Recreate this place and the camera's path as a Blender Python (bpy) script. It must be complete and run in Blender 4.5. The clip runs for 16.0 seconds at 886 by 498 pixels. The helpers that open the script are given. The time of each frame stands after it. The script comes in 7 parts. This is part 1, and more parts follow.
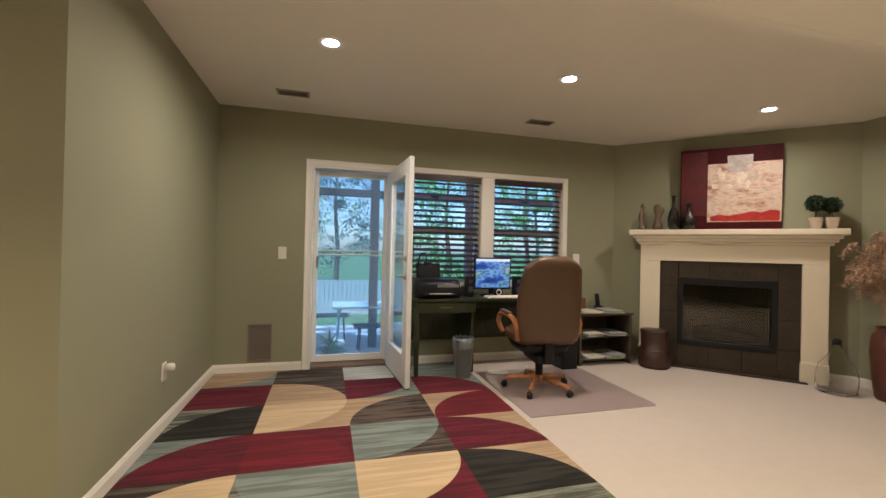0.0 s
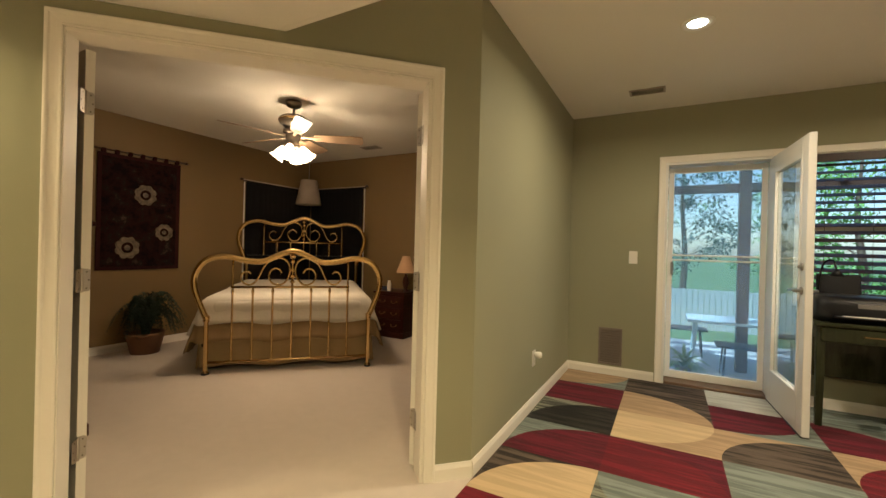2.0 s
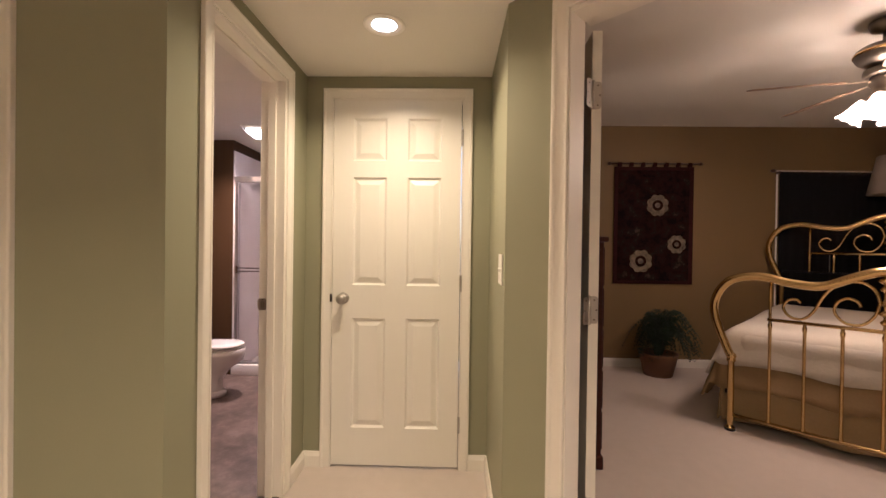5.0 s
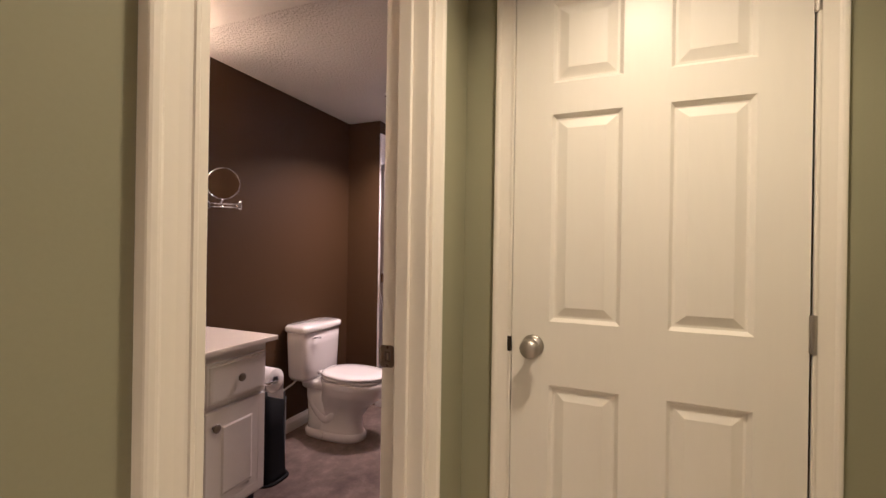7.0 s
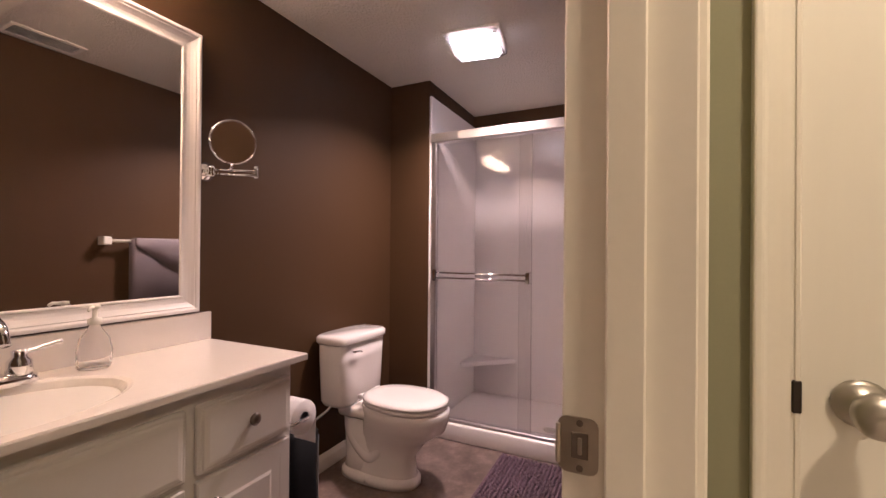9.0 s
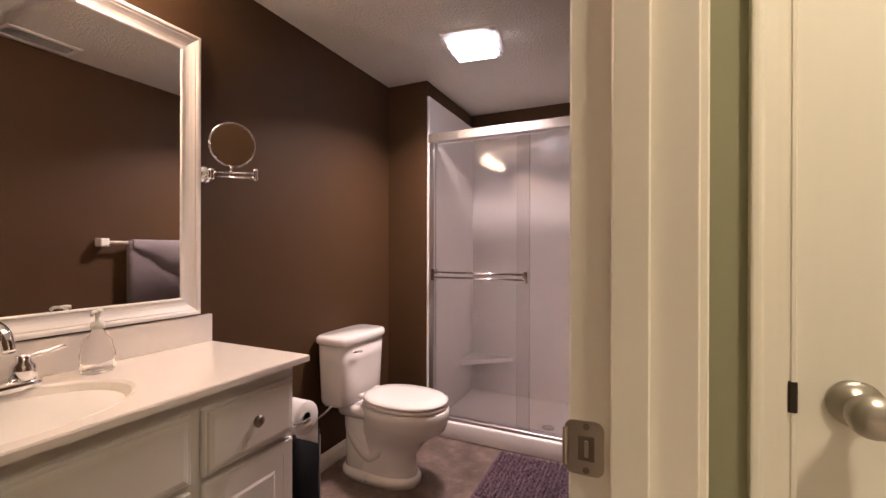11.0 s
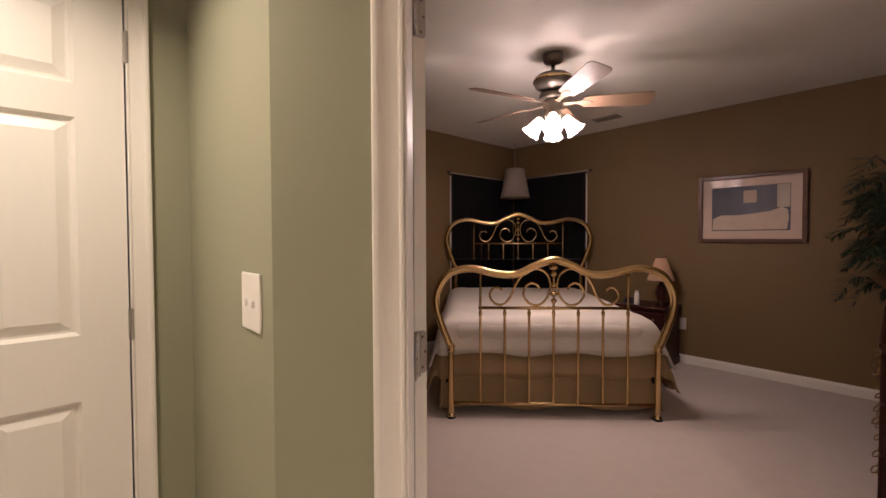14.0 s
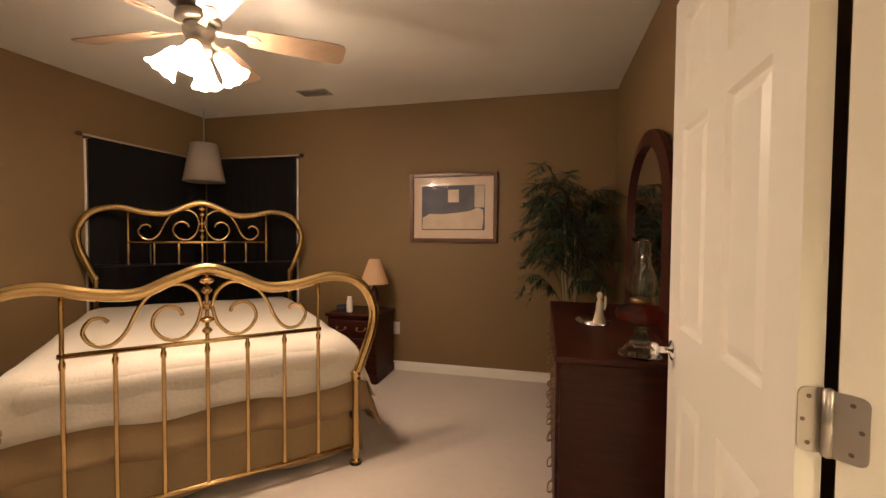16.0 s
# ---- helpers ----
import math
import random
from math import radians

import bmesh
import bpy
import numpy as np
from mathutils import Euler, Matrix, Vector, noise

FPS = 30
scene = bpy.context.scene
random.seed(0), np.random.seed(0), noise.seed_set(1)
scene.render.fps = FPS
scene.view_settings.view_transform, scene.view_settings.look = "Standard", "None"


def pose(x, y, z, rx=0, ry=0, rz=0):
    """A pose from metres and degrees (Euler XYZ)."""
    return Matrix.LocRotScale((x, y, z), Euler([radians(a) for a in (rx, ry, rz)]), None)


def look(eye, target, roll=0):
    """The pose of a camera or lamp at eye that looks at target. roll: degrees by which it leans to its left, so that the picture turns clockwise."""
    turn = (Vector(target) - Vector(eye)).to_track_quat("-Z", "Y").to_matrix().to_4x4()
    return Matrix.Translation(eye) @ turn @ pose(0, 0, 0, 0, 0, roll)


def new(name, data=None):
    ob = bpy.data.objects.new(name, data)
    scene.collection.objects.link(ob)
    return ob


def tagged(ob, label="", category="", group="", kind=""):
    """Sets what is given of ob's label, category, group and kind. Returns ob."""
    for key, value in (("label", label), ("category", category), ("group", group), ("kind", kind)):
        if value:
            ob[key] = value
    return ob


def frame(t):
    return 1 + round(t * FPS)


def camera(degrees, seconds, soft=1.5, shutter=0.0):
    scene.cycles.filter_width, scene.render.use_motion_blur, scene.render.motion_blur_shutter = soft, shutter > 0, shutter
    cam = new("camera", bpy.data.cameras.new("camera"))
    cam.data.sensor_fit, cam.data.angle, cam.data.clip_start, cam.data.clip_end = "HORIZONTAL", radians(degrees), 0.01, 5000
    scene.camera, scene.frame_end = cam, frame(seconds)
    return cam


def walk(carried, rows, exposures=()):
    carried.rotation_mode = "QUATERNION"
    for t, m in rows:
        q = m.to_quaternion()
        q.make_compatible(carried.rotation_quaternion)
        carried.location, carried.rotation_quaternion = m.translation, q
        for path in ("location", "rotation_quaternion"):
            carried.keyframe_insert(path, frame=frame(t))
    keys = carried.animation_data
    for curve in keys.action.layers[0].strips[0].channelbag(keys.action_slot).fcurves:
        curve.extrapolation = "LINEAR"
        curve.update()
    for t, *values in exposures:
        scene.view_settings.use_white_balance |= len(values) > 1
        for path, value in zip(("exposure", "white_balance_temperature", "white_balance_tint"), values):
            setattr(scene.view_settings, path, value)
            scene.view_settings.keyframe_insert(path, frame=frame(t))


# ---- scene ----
cam = camera(93.7, 16.0)
PATH = [
    (0, (0.57, 0.19, 1.198), (1.108, 2.116, 1.21), 1.3),
    (0.5, (0.561, 0.183, 1.181), (0.699, 2.178, 1.192), 1.5),
    (1, (0.543, 0.164, 1.178), (0.281, 2.147, 1.183), 1.6),
    (1.5, (0.469, 0.149, 1.172), (-0.146, 2.052, 1.175), 1.5),
    (2, (0.45, 0.174, 1.193), (-0.506, 1.931, 1.188), 1.5),
    (2.5, (0.412, 0.177, 1.204), (-0.845, 1.733, 1.195), 1.5),
    (3, (0.365, 0.206, 1.211), (-1.146, 1.516, 1.202), 1.3),
    (3.5, (0.265, 0.277, 1.239), (-1.456, 1.296, 1.222), 1.3),
    (4, (0.134, 0.34, 1.242), (-1.745, 1.025, 1.225), 1.1),
    (4.5, (-0.049, 0.434, 1.23), (-2.023, 0.755, 1.219), 0.9),
    (5, (-0.286, 0.519, 1.235), (-2.285, 0.47, 1.221), 0.8),
    (5.2, (-0.402, 0.517, 1.231), (-2.394, 0.336, 1.221), 0.8),
    (7.3, (-1.468, 0.04, 1.211), (-3.312, -0.733, 1.211), 0.9),
    (7.5, (-1.54, -0.011, 1.201), (-3.382, -0.791, 1.202), 0.9),
    (8, (-1.684, -0.125, 1.174), (-3.519, -0.92, 1.181), 0.8),
    (8.5, (-1.78, -0.233, 1.152), (-3.599, -1.064, 1.164), 0.6),
    (9, (-1.838, -0.348, 1.137), (-3.641, -1.212, 1.146), 0.5),
    (9.2, (-1.843, -0.387, 1.136), (-3.642, -1.261, 1.143), 0.6),
    (11.3, (-1.807, -0.338, 1.159), (-3.627, -1.168, 1.15), -0.1),
    (11.5, (-1.776, -0.291, 1.168), (-3.625, -1.053, 1.183), -0.3),
    (12, (-1.623, -0.203, 1.216), (-3.563, -0.689, 1.24), -0.3),
    (12.5, (-1.435, -0.107, 1.254), (-3.434, -0.180, 1.259), -0.3),
    (13, (-1.253, -0.006, 1.265), (-3.199, 0.453, 1.245), -0.5),
    (13.5, (-1.139, 0.18, 1.266), (-2.91, 1.11, 1.233), -0.5),
    (14, (-1.062, 0.415, 1.277), (-2.534, 1.768, 1.226), -0.2),
    (14.5, (-1.087, 0.636, 1.277), (-2.219, 2.283, 1.213), 0.1),
    (15, (-1.155, 0.840, 1.276), (-1.987, 2.658, 1.210), 0.2),
    (15.5, (-1.162, 1.096, 1.268), (-1.777, 2.998, 1.203), 0.3),
    (16, (-1.145, 1.338, 1.286), (-1.622, 3.280, 1.222), 0.4),
]
EXPOSURES = [(0.0, 0.50, 5050, 10), (1.5, 0.6, 5600, 3), (2.5, 0.55, 5950, 1), (3.5, 0.5, 5500, 9), (5.0, 0.55, 5200, 22), (7.5, 0.1, 5100, 21), (8.0, 0.05, 5200, 21), (8.5, 0.12, 5250, 21), (9.0, 0.28, 5300, 23), (11.5, 0.35, 5150, 12), (12.0, 0.05, 4900, 9), (12.5, 0.08, 4850, 13), (13.5, 0.19, 4700, 20), (14.5, 0.72, 5100, 27), (15.0, 1.12, 5250, 20), (16.0, 1.24, 5600, 12)]
walk(cam, [(t, look(eye, target, roll)) for t, eye, target, roll in PATH], EXPOSURES)

# ---- world and lights ----
sky_world = bpy.data.worlds.new("sky")
sky_world.use_nodes = True
scene.world = sky_world
wn = sky_world.node_tree
sky = wn.nodes.new("ShaderNodeTexSky")
sky.sky_type = "NISHITA"
sky.sun_disc = False
sky.sun_elevation, sky.sun_rotation = radians(60), radians(215)
wn.nodes["Background"].inputs["Strength"].default_value = 0.15
wn.links.new(sky.outputs["Color"], wn.nodes["Background"].inputs["Color"])


def lamp(name, kind, m, power, colour, size=0.1, spread=180.0):
    data = bpy.data.lights.new(name, kind)
    data.energy, data.color = power, colour
    if kind == "AREA":
        data.shape, data.size, data.spread = "DISK", size, radians(spread)
    elif kind == "SUN":
        data.angle = radians(size)
    else:
        data.shadow_soft_size = size
    ob = new(name, data)
    ob.matrix_world = m
    return ob


WARM, SOFTWARM, PINKISH = (1.0, 0.75, 0.49), (1.0, 0.68, 0.40), (1.0, 0.71, 0.50)
LOW, HIGH, BED_H, BATH_H = 2.165, 2.537, 2.517, 2.20
lamp("evening_sun", "SUN", look((-9, -13, 27), (0, 0, 0)), 5.0, (0.84, 0.93, 1.0), 3.0)
OFFICE_CANS = [(0.565, 2.987), (2.326, 2.987), (4.36, 2.99)]
# The last two hall cans are unseen, added to brighten hall and landing.
HALL_CANS = [(-2.04, 0.215), (0.9, 0.1), (3.2, 0.1)]
for (x, y), power in zip(OFFICE_CANS, (18, 19, 12)):
    lamp("office_can_lamp", "AREA", pose(x, y, HIGH - 0.012), power, WARM, 0.13, 165)
for (x, y), power in zip(HALL_CANS, (9.0, 44, 18)):
    lamp("hall_can_lamp", "AREA", pose(x, y, LOW - 0.012), power, (1.0, 0.73, 0.37), 0.13, 145)
FAN = (-2.65, 2.895)
for a, power in ((32, 17.5), (122, 15), (212, 9), (302, 15)):
    lamp("fan_bulb_lamp", "POINT", pose(FAN[0] + 0.130 * math.cos(radians(a)), FAN[1] + 0.130 * math.sin(radians(a)), 2.020), power, SOFTWARM, 0.022)
lamp("bath_ceiling_lamp", "AREA", pose(-3.80, -1.11, BATH_H - 0.075), 23, PINKISH, 0.2, 135)

# ---- materials ----


def nodes_of(name):
    m = bpy.data.materials.new(name)
    m.use_nodes = True
    nt = m.node_tree
    return m, nt, nt.nodes["Principled BSDF"]


def coords(nt, scale=(1, 1, 1), kind="Object"):
    tc, mp = nt.nodes.new("ShaderNodeTexCoord"), nt.nodes.new("ShaderNodeMapping")
    mp.inputs["Scale"].default_value = scale
    nt.links.new(tc.outputs[kind], mp.inputs["Vector"])
    return mp.outputs["Vector"]


def noise_node(nt, vec, scale, detail=4.0, rough=0.55):
    n = nt.nodes.new("ShaderNodeTexNoise")
    n.inputs["Scale"].default_value, n.inputs["Detail"].default_value, n.inputs["Roughness"].default_value = scale, detail, rough
    nt.links.new(vec, n.inputs["Vector"])
    return n.outputs["Fac"]


def ramp(nt, fac, stops):
    r = nt.nodes.new("ShaderNodeValToRGB")
    while len(r.color_ramp.elements) < len(stops):
        r.color_ramp.elements.new(0.5)
    for e, (p, c) in zip(r.color_ramp.elements, stops):
        e.position, e.color = p, (*c, 1)
    nt.links.new(fac, r.inputs["Fac"])
    return r.outputs["Color"]


def mix(nt, fac, a, b, mode="MIX"):
    m = nt.nodes.new("ShaderNodeMix")
    m.data_type, m.blend_type = "RGBA", mode
    for sock, v in ((m.inputs[0], fac), (m.inputs[6], a), (m.inputs[7], b)):
        if hasattr(v, "node"):
            nt.links.new(v, sock)
        else:
            sock.default_value = v if isinstance(v, float) else (*v, 1)
    return m.outputs[2]


def bump(nt, bsdf, height, strength, dist=0.002):
    b = nt.nodes.new("ShaderNodeBump")
    b.inputs["Strength"].default_value, b.inputs["Distance"].default_value = strength, dist
    nt.links.new(height, b.inputs["Height"])
    nt.links.new(b.outputs["Normal"], bsdf.inputs["Normal"])


def scaled(c, k):
    return tuple(min(1.0, v * k) for v in c)


def surface(name, base, rough=0.5, metal=0.0, vary=0.12, big=1.5, fine=60.0, relief=0.15, dist=0.001, stretch=(1, 1, 1), coat=0.0):
    """A paint, plastic, cloth or metal with variation at two scales and fine relief."""
    m, nt, b = nodes_of(name)
    v = coords(nt, stretch)
    large, small = noise_node(nt, v, big, 3), noise_node(nt, v, fine, 5)
    tone = ramp(nt, large, [(0.25, scaled(base, 1 - vary)), (0.75, scaled(base, 1 + vary))])
    tone2 = mix(nt, 0.35, tone, ramp(nt, small, [(0.3, scaled(base, 1 - vary)), (0.7, scaled(base, 1 + vary))]))
    nt.links.new(tone2, b.inputs["Base Color"])
    rr = nt.nodes.new("ShaderNodeMapRange")
    rr.inputs["To Min"].default_value, rr.inputs["To Max"].default_value = max(0.02, rough * 0.85), min(1.0, rough * 1.15)
    nt.links.new(large, rr.inputs["Value"])
    nt.links.new(rr.outputs["Result"], b.inputs["Roughness"])
    b.inputs["Metallic"].default_value = metal
    b.inputs["Coat Weight"].default_value = coat
    if relief:
        bump(nt, b, small, relief, dist)
    return m


def wood(name, dark, light, rough=0.35, stretch=(2, 2, 14), scale=3.0, coat=0.2):
    m, nt, b = nodes_of(name)
    v = coords(nt, stretch)
    g = noise_node(nt, v, scale, 8, 0.6)
    f = noise_node(nt, v, scale * 9, 4, 0.6)
    c = mix(nt, 0.3, ramp(nt, g, [(0.3, dark), (0.7, light)]), ramp(nt, f, [(0.35, dark), (0.65, light)]))
    nt.links.new(c, b.inputs["Base Color"])
    b.inputs["Roughness"].default_value = rough
    b.inputs["Coat Weight"].default_value = coat
    bump(nt, b, f, 0.12, 0.0006)
    return m


def carpet_mat(name, base):
    m, nt, b = nodes_of(name)
    v = coords(nt)
    big, mid, fine = noise_node(nt, v, 1.3, 4), noise_node(nt, v, 14, 5), noise_node(nt, v, 330, 2)
    c = mix(nt, 0.5, ramp(nt, big, [(0.3, scaled(base, 0.93)), (0.7, scaled(base, 1.05))]), ramp(nt, mid, [(0.3, scaled(base, 0.9)), (0.7, scaled(base, 1.06))]))
    c = mix(nt, 0.3, c, ramp(nt, fine, [(0.3, scaled(base, 0.7)), (0.7, scaled(base, 1.15))]))
    nt.links.new(c, b.inputs["Base Color"])
    b.inputs["Roughness"].default_value = 0.95
    b.inputs["Sheen Weight"].default_value = 0.25
    bump(nt, b, mix(nt, 0.5, fine, mid), 0.7, 0.006)
    return m


def clear(name, tint=(0.95, 0.98, 0.97), rough=0.0, ior=1.45):
    m, nt, b = nodes_of(name)
    b.inputs["Base Color"].default_value = (*tint, 1)
    b.inputs["Transmission Weight"].default_value = 1.0
    b.inputs["Roughness"].default_value = rough
    b.inputs["IOR"].default_value = ior
    return m


def glow(name, colour, strength):
    m, nt, b = nodes_of(name)
    b.inputs["Base Color"].default_value = (*scaled(colour, 0.8), 1)
    b.inputs["Emission Color"].default_value = (*colour, 1)
    b.inputs["Emission Strength"].default_value = strength
    b.inputs["Roughness"].default_value = 0.4
    return m


GREEN = surface("green_wall_paint", (0.292, 0.287, 0.186), 0.75, vary=0.04, fine=180, relief=0.12)
BROWN = surface("brown_wall_paint", (0.190, 0.122, 0.047), 0.65, vary=0.05, fine=180, relief=0.12)
BATHBROWN = surface("bath_brown_paint", (0.066, 0.034, 0.0135), 0.6, vary=0.05, fine=180, relief=0.12)
CEIL = surface("ceiling_paint", (0.72, 0.69, 0.62), 0.9, vary=0.03, fine=110, relief=0.5, dist=0.003)
POPCORN = surface("sprayed_ceiling_texture", (0.70, 0.66, 0.60), 0.95, vary=0.06, fine=75, relief=1.0, dist=0.012)
WHITE = surface("white_trim_paint", (0.80, 0.76, 0.68), 0.48, vary=0.025, fine=90, relief=0.06)
DOORWHITE = surface("door_white_paint", (0.80, 0.77, 0.70), 0.38, vary=0.025, fine=60, relief=0.12, stretch=(1, 1, 0.12))
CARPET = carpet_mat("beige_carpet_pile", (0.60, 0.52, 0.46))
TILE, nt_f, b_f = nodes_of("bath_vinyl_stone")
v_f = coords(nt_f)
cloud, vein = noise_node(nt_f, v_f, 3.2, 9, 0.66), noise_node(nt_f, v_f, 11, 8, 0.7)
nt_f.links.new(mix(nt_f, 0.45, ramp(nt_f, cloud, [(0.36, (0.060, 0.040, 0.034)), (0.50, (0.135, 0.096, 0.080)), (0.63, (0.26, 0.20, 0.17))]), ramp(nt_f, vein, [(0.38, (0.070, 0.046, 0.040)), (0.52, (0.14, 0.10, 0.085)), (0.62, (0.24, 0.18, 0.16))])), b_f.inputs["Base Color"])
b_f.inputs["Roughness"].default_value = 0.38
bump(nt_f, b_f, vein, 0.1, 0.001)
BRASS = surface("polished_brass", (0.66, 0.47, 0.20), 0.22, 1.0, vary=0.12, big=6, relief=0.03)
NICKEL = surface("satin_nickel", (0.47, 0.44, 0.40), 0.38, 1.0, vary=0.06, relief=0.03)
CHROME = surface("chrome", (0.82, 0.82, 0.84), 0.06, 1.0, vary=0.02, relief=0.0)
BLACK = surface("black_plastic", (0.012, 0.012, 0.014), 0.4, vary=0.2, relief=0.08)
GLASS = clear("window_glass")
MIRROR = surface("mirror_silver", (0.9, 0.9, 0.9), 0.012, 1.0, vary=0.0, relief=0.0)
PORCELAIN = surface("white_porcelain", (0.74, 0.70, 0.68), 0.1, vary=0.01, relief=0.0, coat=0.4)
CULTURED = surface("cultured_marble", (0.82, 0.76, 0.70), 0.16, vary=0.03, big=5, relief=0.0, coat=0.3)
CHERRY = wood("dark_cherry_wood", (0.020, 0.0045, 0.0026), (0.058, 0.0125, 0.0065), 0.42, coat=0.0)



def dull(material, level):
    """Lower the mirror-like share of a dark surface."""
    material.node_tree.nodes["Principled BSDF"].inputs["Specular IOR Level"].default_value = level


for m_ in (BLACK, CHERRY, BATHBROWN):
    dull(m_, 0.25)

# ---- mesh helpers ----


def part(name, bm, material, parent=None, label="", smooth=False):
    me = bpy.data.meshes.new(name)
    bmesh.ops.recalc_face_normals(bm, faces=bm.faces)
    bm.to_mesh(me)
    bm.free()
    if smooth:
        for p in me.polygons:
            p.use_smooth = True
    me.materials.append(material)
    ob = new(name, me)
    if parent:
        ob.parent = parent
    if label:
        ob["label"] = label
    return ob


def thing(name, label, category, m=None, group="", kind=""):
    ob = new(name)
    ob.empty_display_size = 0.1
    if m:
        ob.matrix_world = m
    return tagged(ob, label, category, group, kind)


def box(lo, hi, bevel=0.0, bm=None, seg=1, m=None):
    """A box from corner lo to corner hi, its edges bevelled."""
    bm = bm or bmesh.new()
    size = [h - l for l, h in zip(lo, hi)]
    mid = [(h + l) / 2 for l, h in zip(lo, hi)]
    r = bmesh.ops.create_cube(bm, size=1.0, matrix=(m or Matrix()) @ Matrix.Translation(mid) @ Matrix.Diagonal((*size, 1)))
    if bevel:
        edges = list({e for v in r["verts"] for e in v.link_edges})
        bmesh.ops.bevel(bm, geom=edges, offset=min(bevel, min(abs(s) for s in size) * 0.49), segments=seg, affect="EDGES", profile=0.5)
    return bm


def boxes(items, bevel=0.0):
    bm = bmesh.new()
    for lo, hi in items:
        box(lo, hi, bevel, bm)
    return bm


def lathe(profile, seg=24, bm=None, m=None, sx=1.0, sy=1.0):
    """A turned shape about z from (radius, height) pairs."""
    bm = bm or bmesh.new()
    m = m or Matrix()
    rings = []
    for r, z in profile:
        if r < 1e-5:
            rings.append([bm.verts.new(m @ Vector((0, 0, z)))])
        else:
            rings.append([bm.verts.new(m @ Vector((sx * r * math.cos(2 * math.pi * k / seg), sy * r * math.sin(2 * math.pi * k / seg), z))) for k in range(seg)])
    for a, b in zip(rings, rings[1:]):
        for k in range(seg):
            j = (k + 1) % seg
            if len(a) == 1 and len(b) > 1:
                bm.faces.new((a[0], b[j], b[k]))
            elif len(b) == 1 and len(a) > 1:
                bm.faces.new((a[k], a[j], b[0]))
            elif len(a) > 1:
                bm.faces.new((a[k], a[j], b[j], b[k]))
    for ring, flip in ((rings[0], True), (rings[-1], False)):
        if len(ring) > 2:
            bm.faces.new(ring[::-1] if flip else ring)
    return bm


def tube(points, r, seg=10, bm=None, r_end=None):
    """A round bar swept along points."""
    bm = bm or bmesh.new()
    pts = [Vector(p) for p in points]
    n = len(pts)
    rings = []
    up = None
    for i, p in enumerate(pts):
        d = (pts[min(i + 1, n - 1)] - pts[max(i - 1, 0)]).normalized()
        if up is None:
            up = d.orthogonal().normalized()
        up = (up - d * up.dot(d)).normalized()
        side = d.cross(up)
        rr = r if r_end is None else r + (r_end - r) * i / (n - 1)
        rings.append([bm.verts.new(p + rr * (math.cos(2 * math.pi * k / seg) * up + math.sin(2 * math.pi * k / seg) * side)) for k in range(seg)])
    for a, b in zip(rings, rings[1:]):
        for k in range(seg):
            j = (k + 1) % seg
            bm.faces.new((a[k], a[j], b[j], b[k]))
    bm.faces.new(rings[0][::-1])
    bm.faces.new(rings[-1])
    return bm


def prism(poly, z0, z1, bm=None, m=None):
    bm = bm or bmesh.new()
    m = m or Matrix()
    lo = [bm.verts.new(m @ Vector((x, y, z0))) for x, y in poly]
    hi = [bm.verts.new(m @ Vector((x, y, z1))) for x, y in poly]
    bm.faces.new(lo[::-1])
    bm.faces.new(hi)
    for k in range(len(poly)):
        j = (k + 1) % len(poly)
        bm.faces.new((lo[k], lo[j], hi[j], hi[k]))
    return bm


def spline(ctrl, per=8):
    """Catmull-Rom points through the control points."""
    c = [Vector(p) for p in ctrl]
    c = [2 * c[0] - c[1], *c, 2 * c[-1] - c[-2]]
    out = []
    for i in range(1, len(c) - 2):
        p0, p1, p2, p3 = c[i - 1:i + 3]
        for k in range(per):
            t = k / per
            out.append(0.5 * (2 * p1 + (p2 - p0) * t + (2 * p0 - 5 * p1 + 4 * p2 - p3) * t * t + (3 * p1 - p0 - 3 * p2 + p3) * t ** 3))
    return out + [c[-2]]


def along(p, q):
    """A pose at p whose x axis runs towards q; its y axis points to the left of that way."""
    return pose(p[0], p[1], 0, 0, 0, math.degrees(math.atan2(q[1] - p[1], q[0] - p[0])))


SKIN = 0.062


def wall(name, p, q, h, material, openings=(), label="", skin=SKIN):
    """A wall whose seen face runs from p to q, the room on the left of that way; openings are (start, end, bottom, top)."""
    length = math.dist(p, q)
    cuts = []
    s = 0.0
    for a, b, z0, z1 in sorted(openings):
        cuts.append(((s, -skin, 0), (a, 0, h)))
        if z0 > 0:
            cuts.append(((a, -skin, 0), (b, 0, z0)))
        if z1 < h:
            cuts.append(((a, -skin, z1), (b, 0, h)))
        s = b
    cuts.append(((s, -skin, 0), (length, 0, h)))
    ob = part(name, boxes(cuts), material)
    ob.matrix_world = along(p, q)
    return tagged(ob, label or "painted plaster wall", "wall", kind="structure")


def skirting(p, q, stops=(), h=0.085):
    """Baseboard along a wall face from p to q, left out between the stops."""
    length = math.dist(p, q)
    s, runs = 0.0, []
    for a, b in sorted(stops):
        runs.append((s, a))
        s = b
    runs.append((s, length))
    bm = bmesh.new()
    for a, b in runs:
        if b - a > 0.01:
            prof = [(0.0, 0.0), (0.014, 0.0), (0.014, h * 0.72), (0.010, h * 0.85), (0.006, h), (0.0, h)]
            lo = [bm.verts.new((a, y, z)) for y, z in prof]
            hi = [bm.verts.new((b, y, z)) for y, z in prof]
            bm.faces.new(lo)
            bm.faces.new(hi[::-1])
            for k in range(len(prof)):
                j = (k + 1) % len(prof)
                bm.faces.new((lo[k], hi[k], hi[j], lo[j]))
    ob = part("baseboard", bm, WHITE)
    ob.matrix_world = along(p, q)
    return tagged(ob, "white painted wooden baseboard", "baseboard", kind="structure")


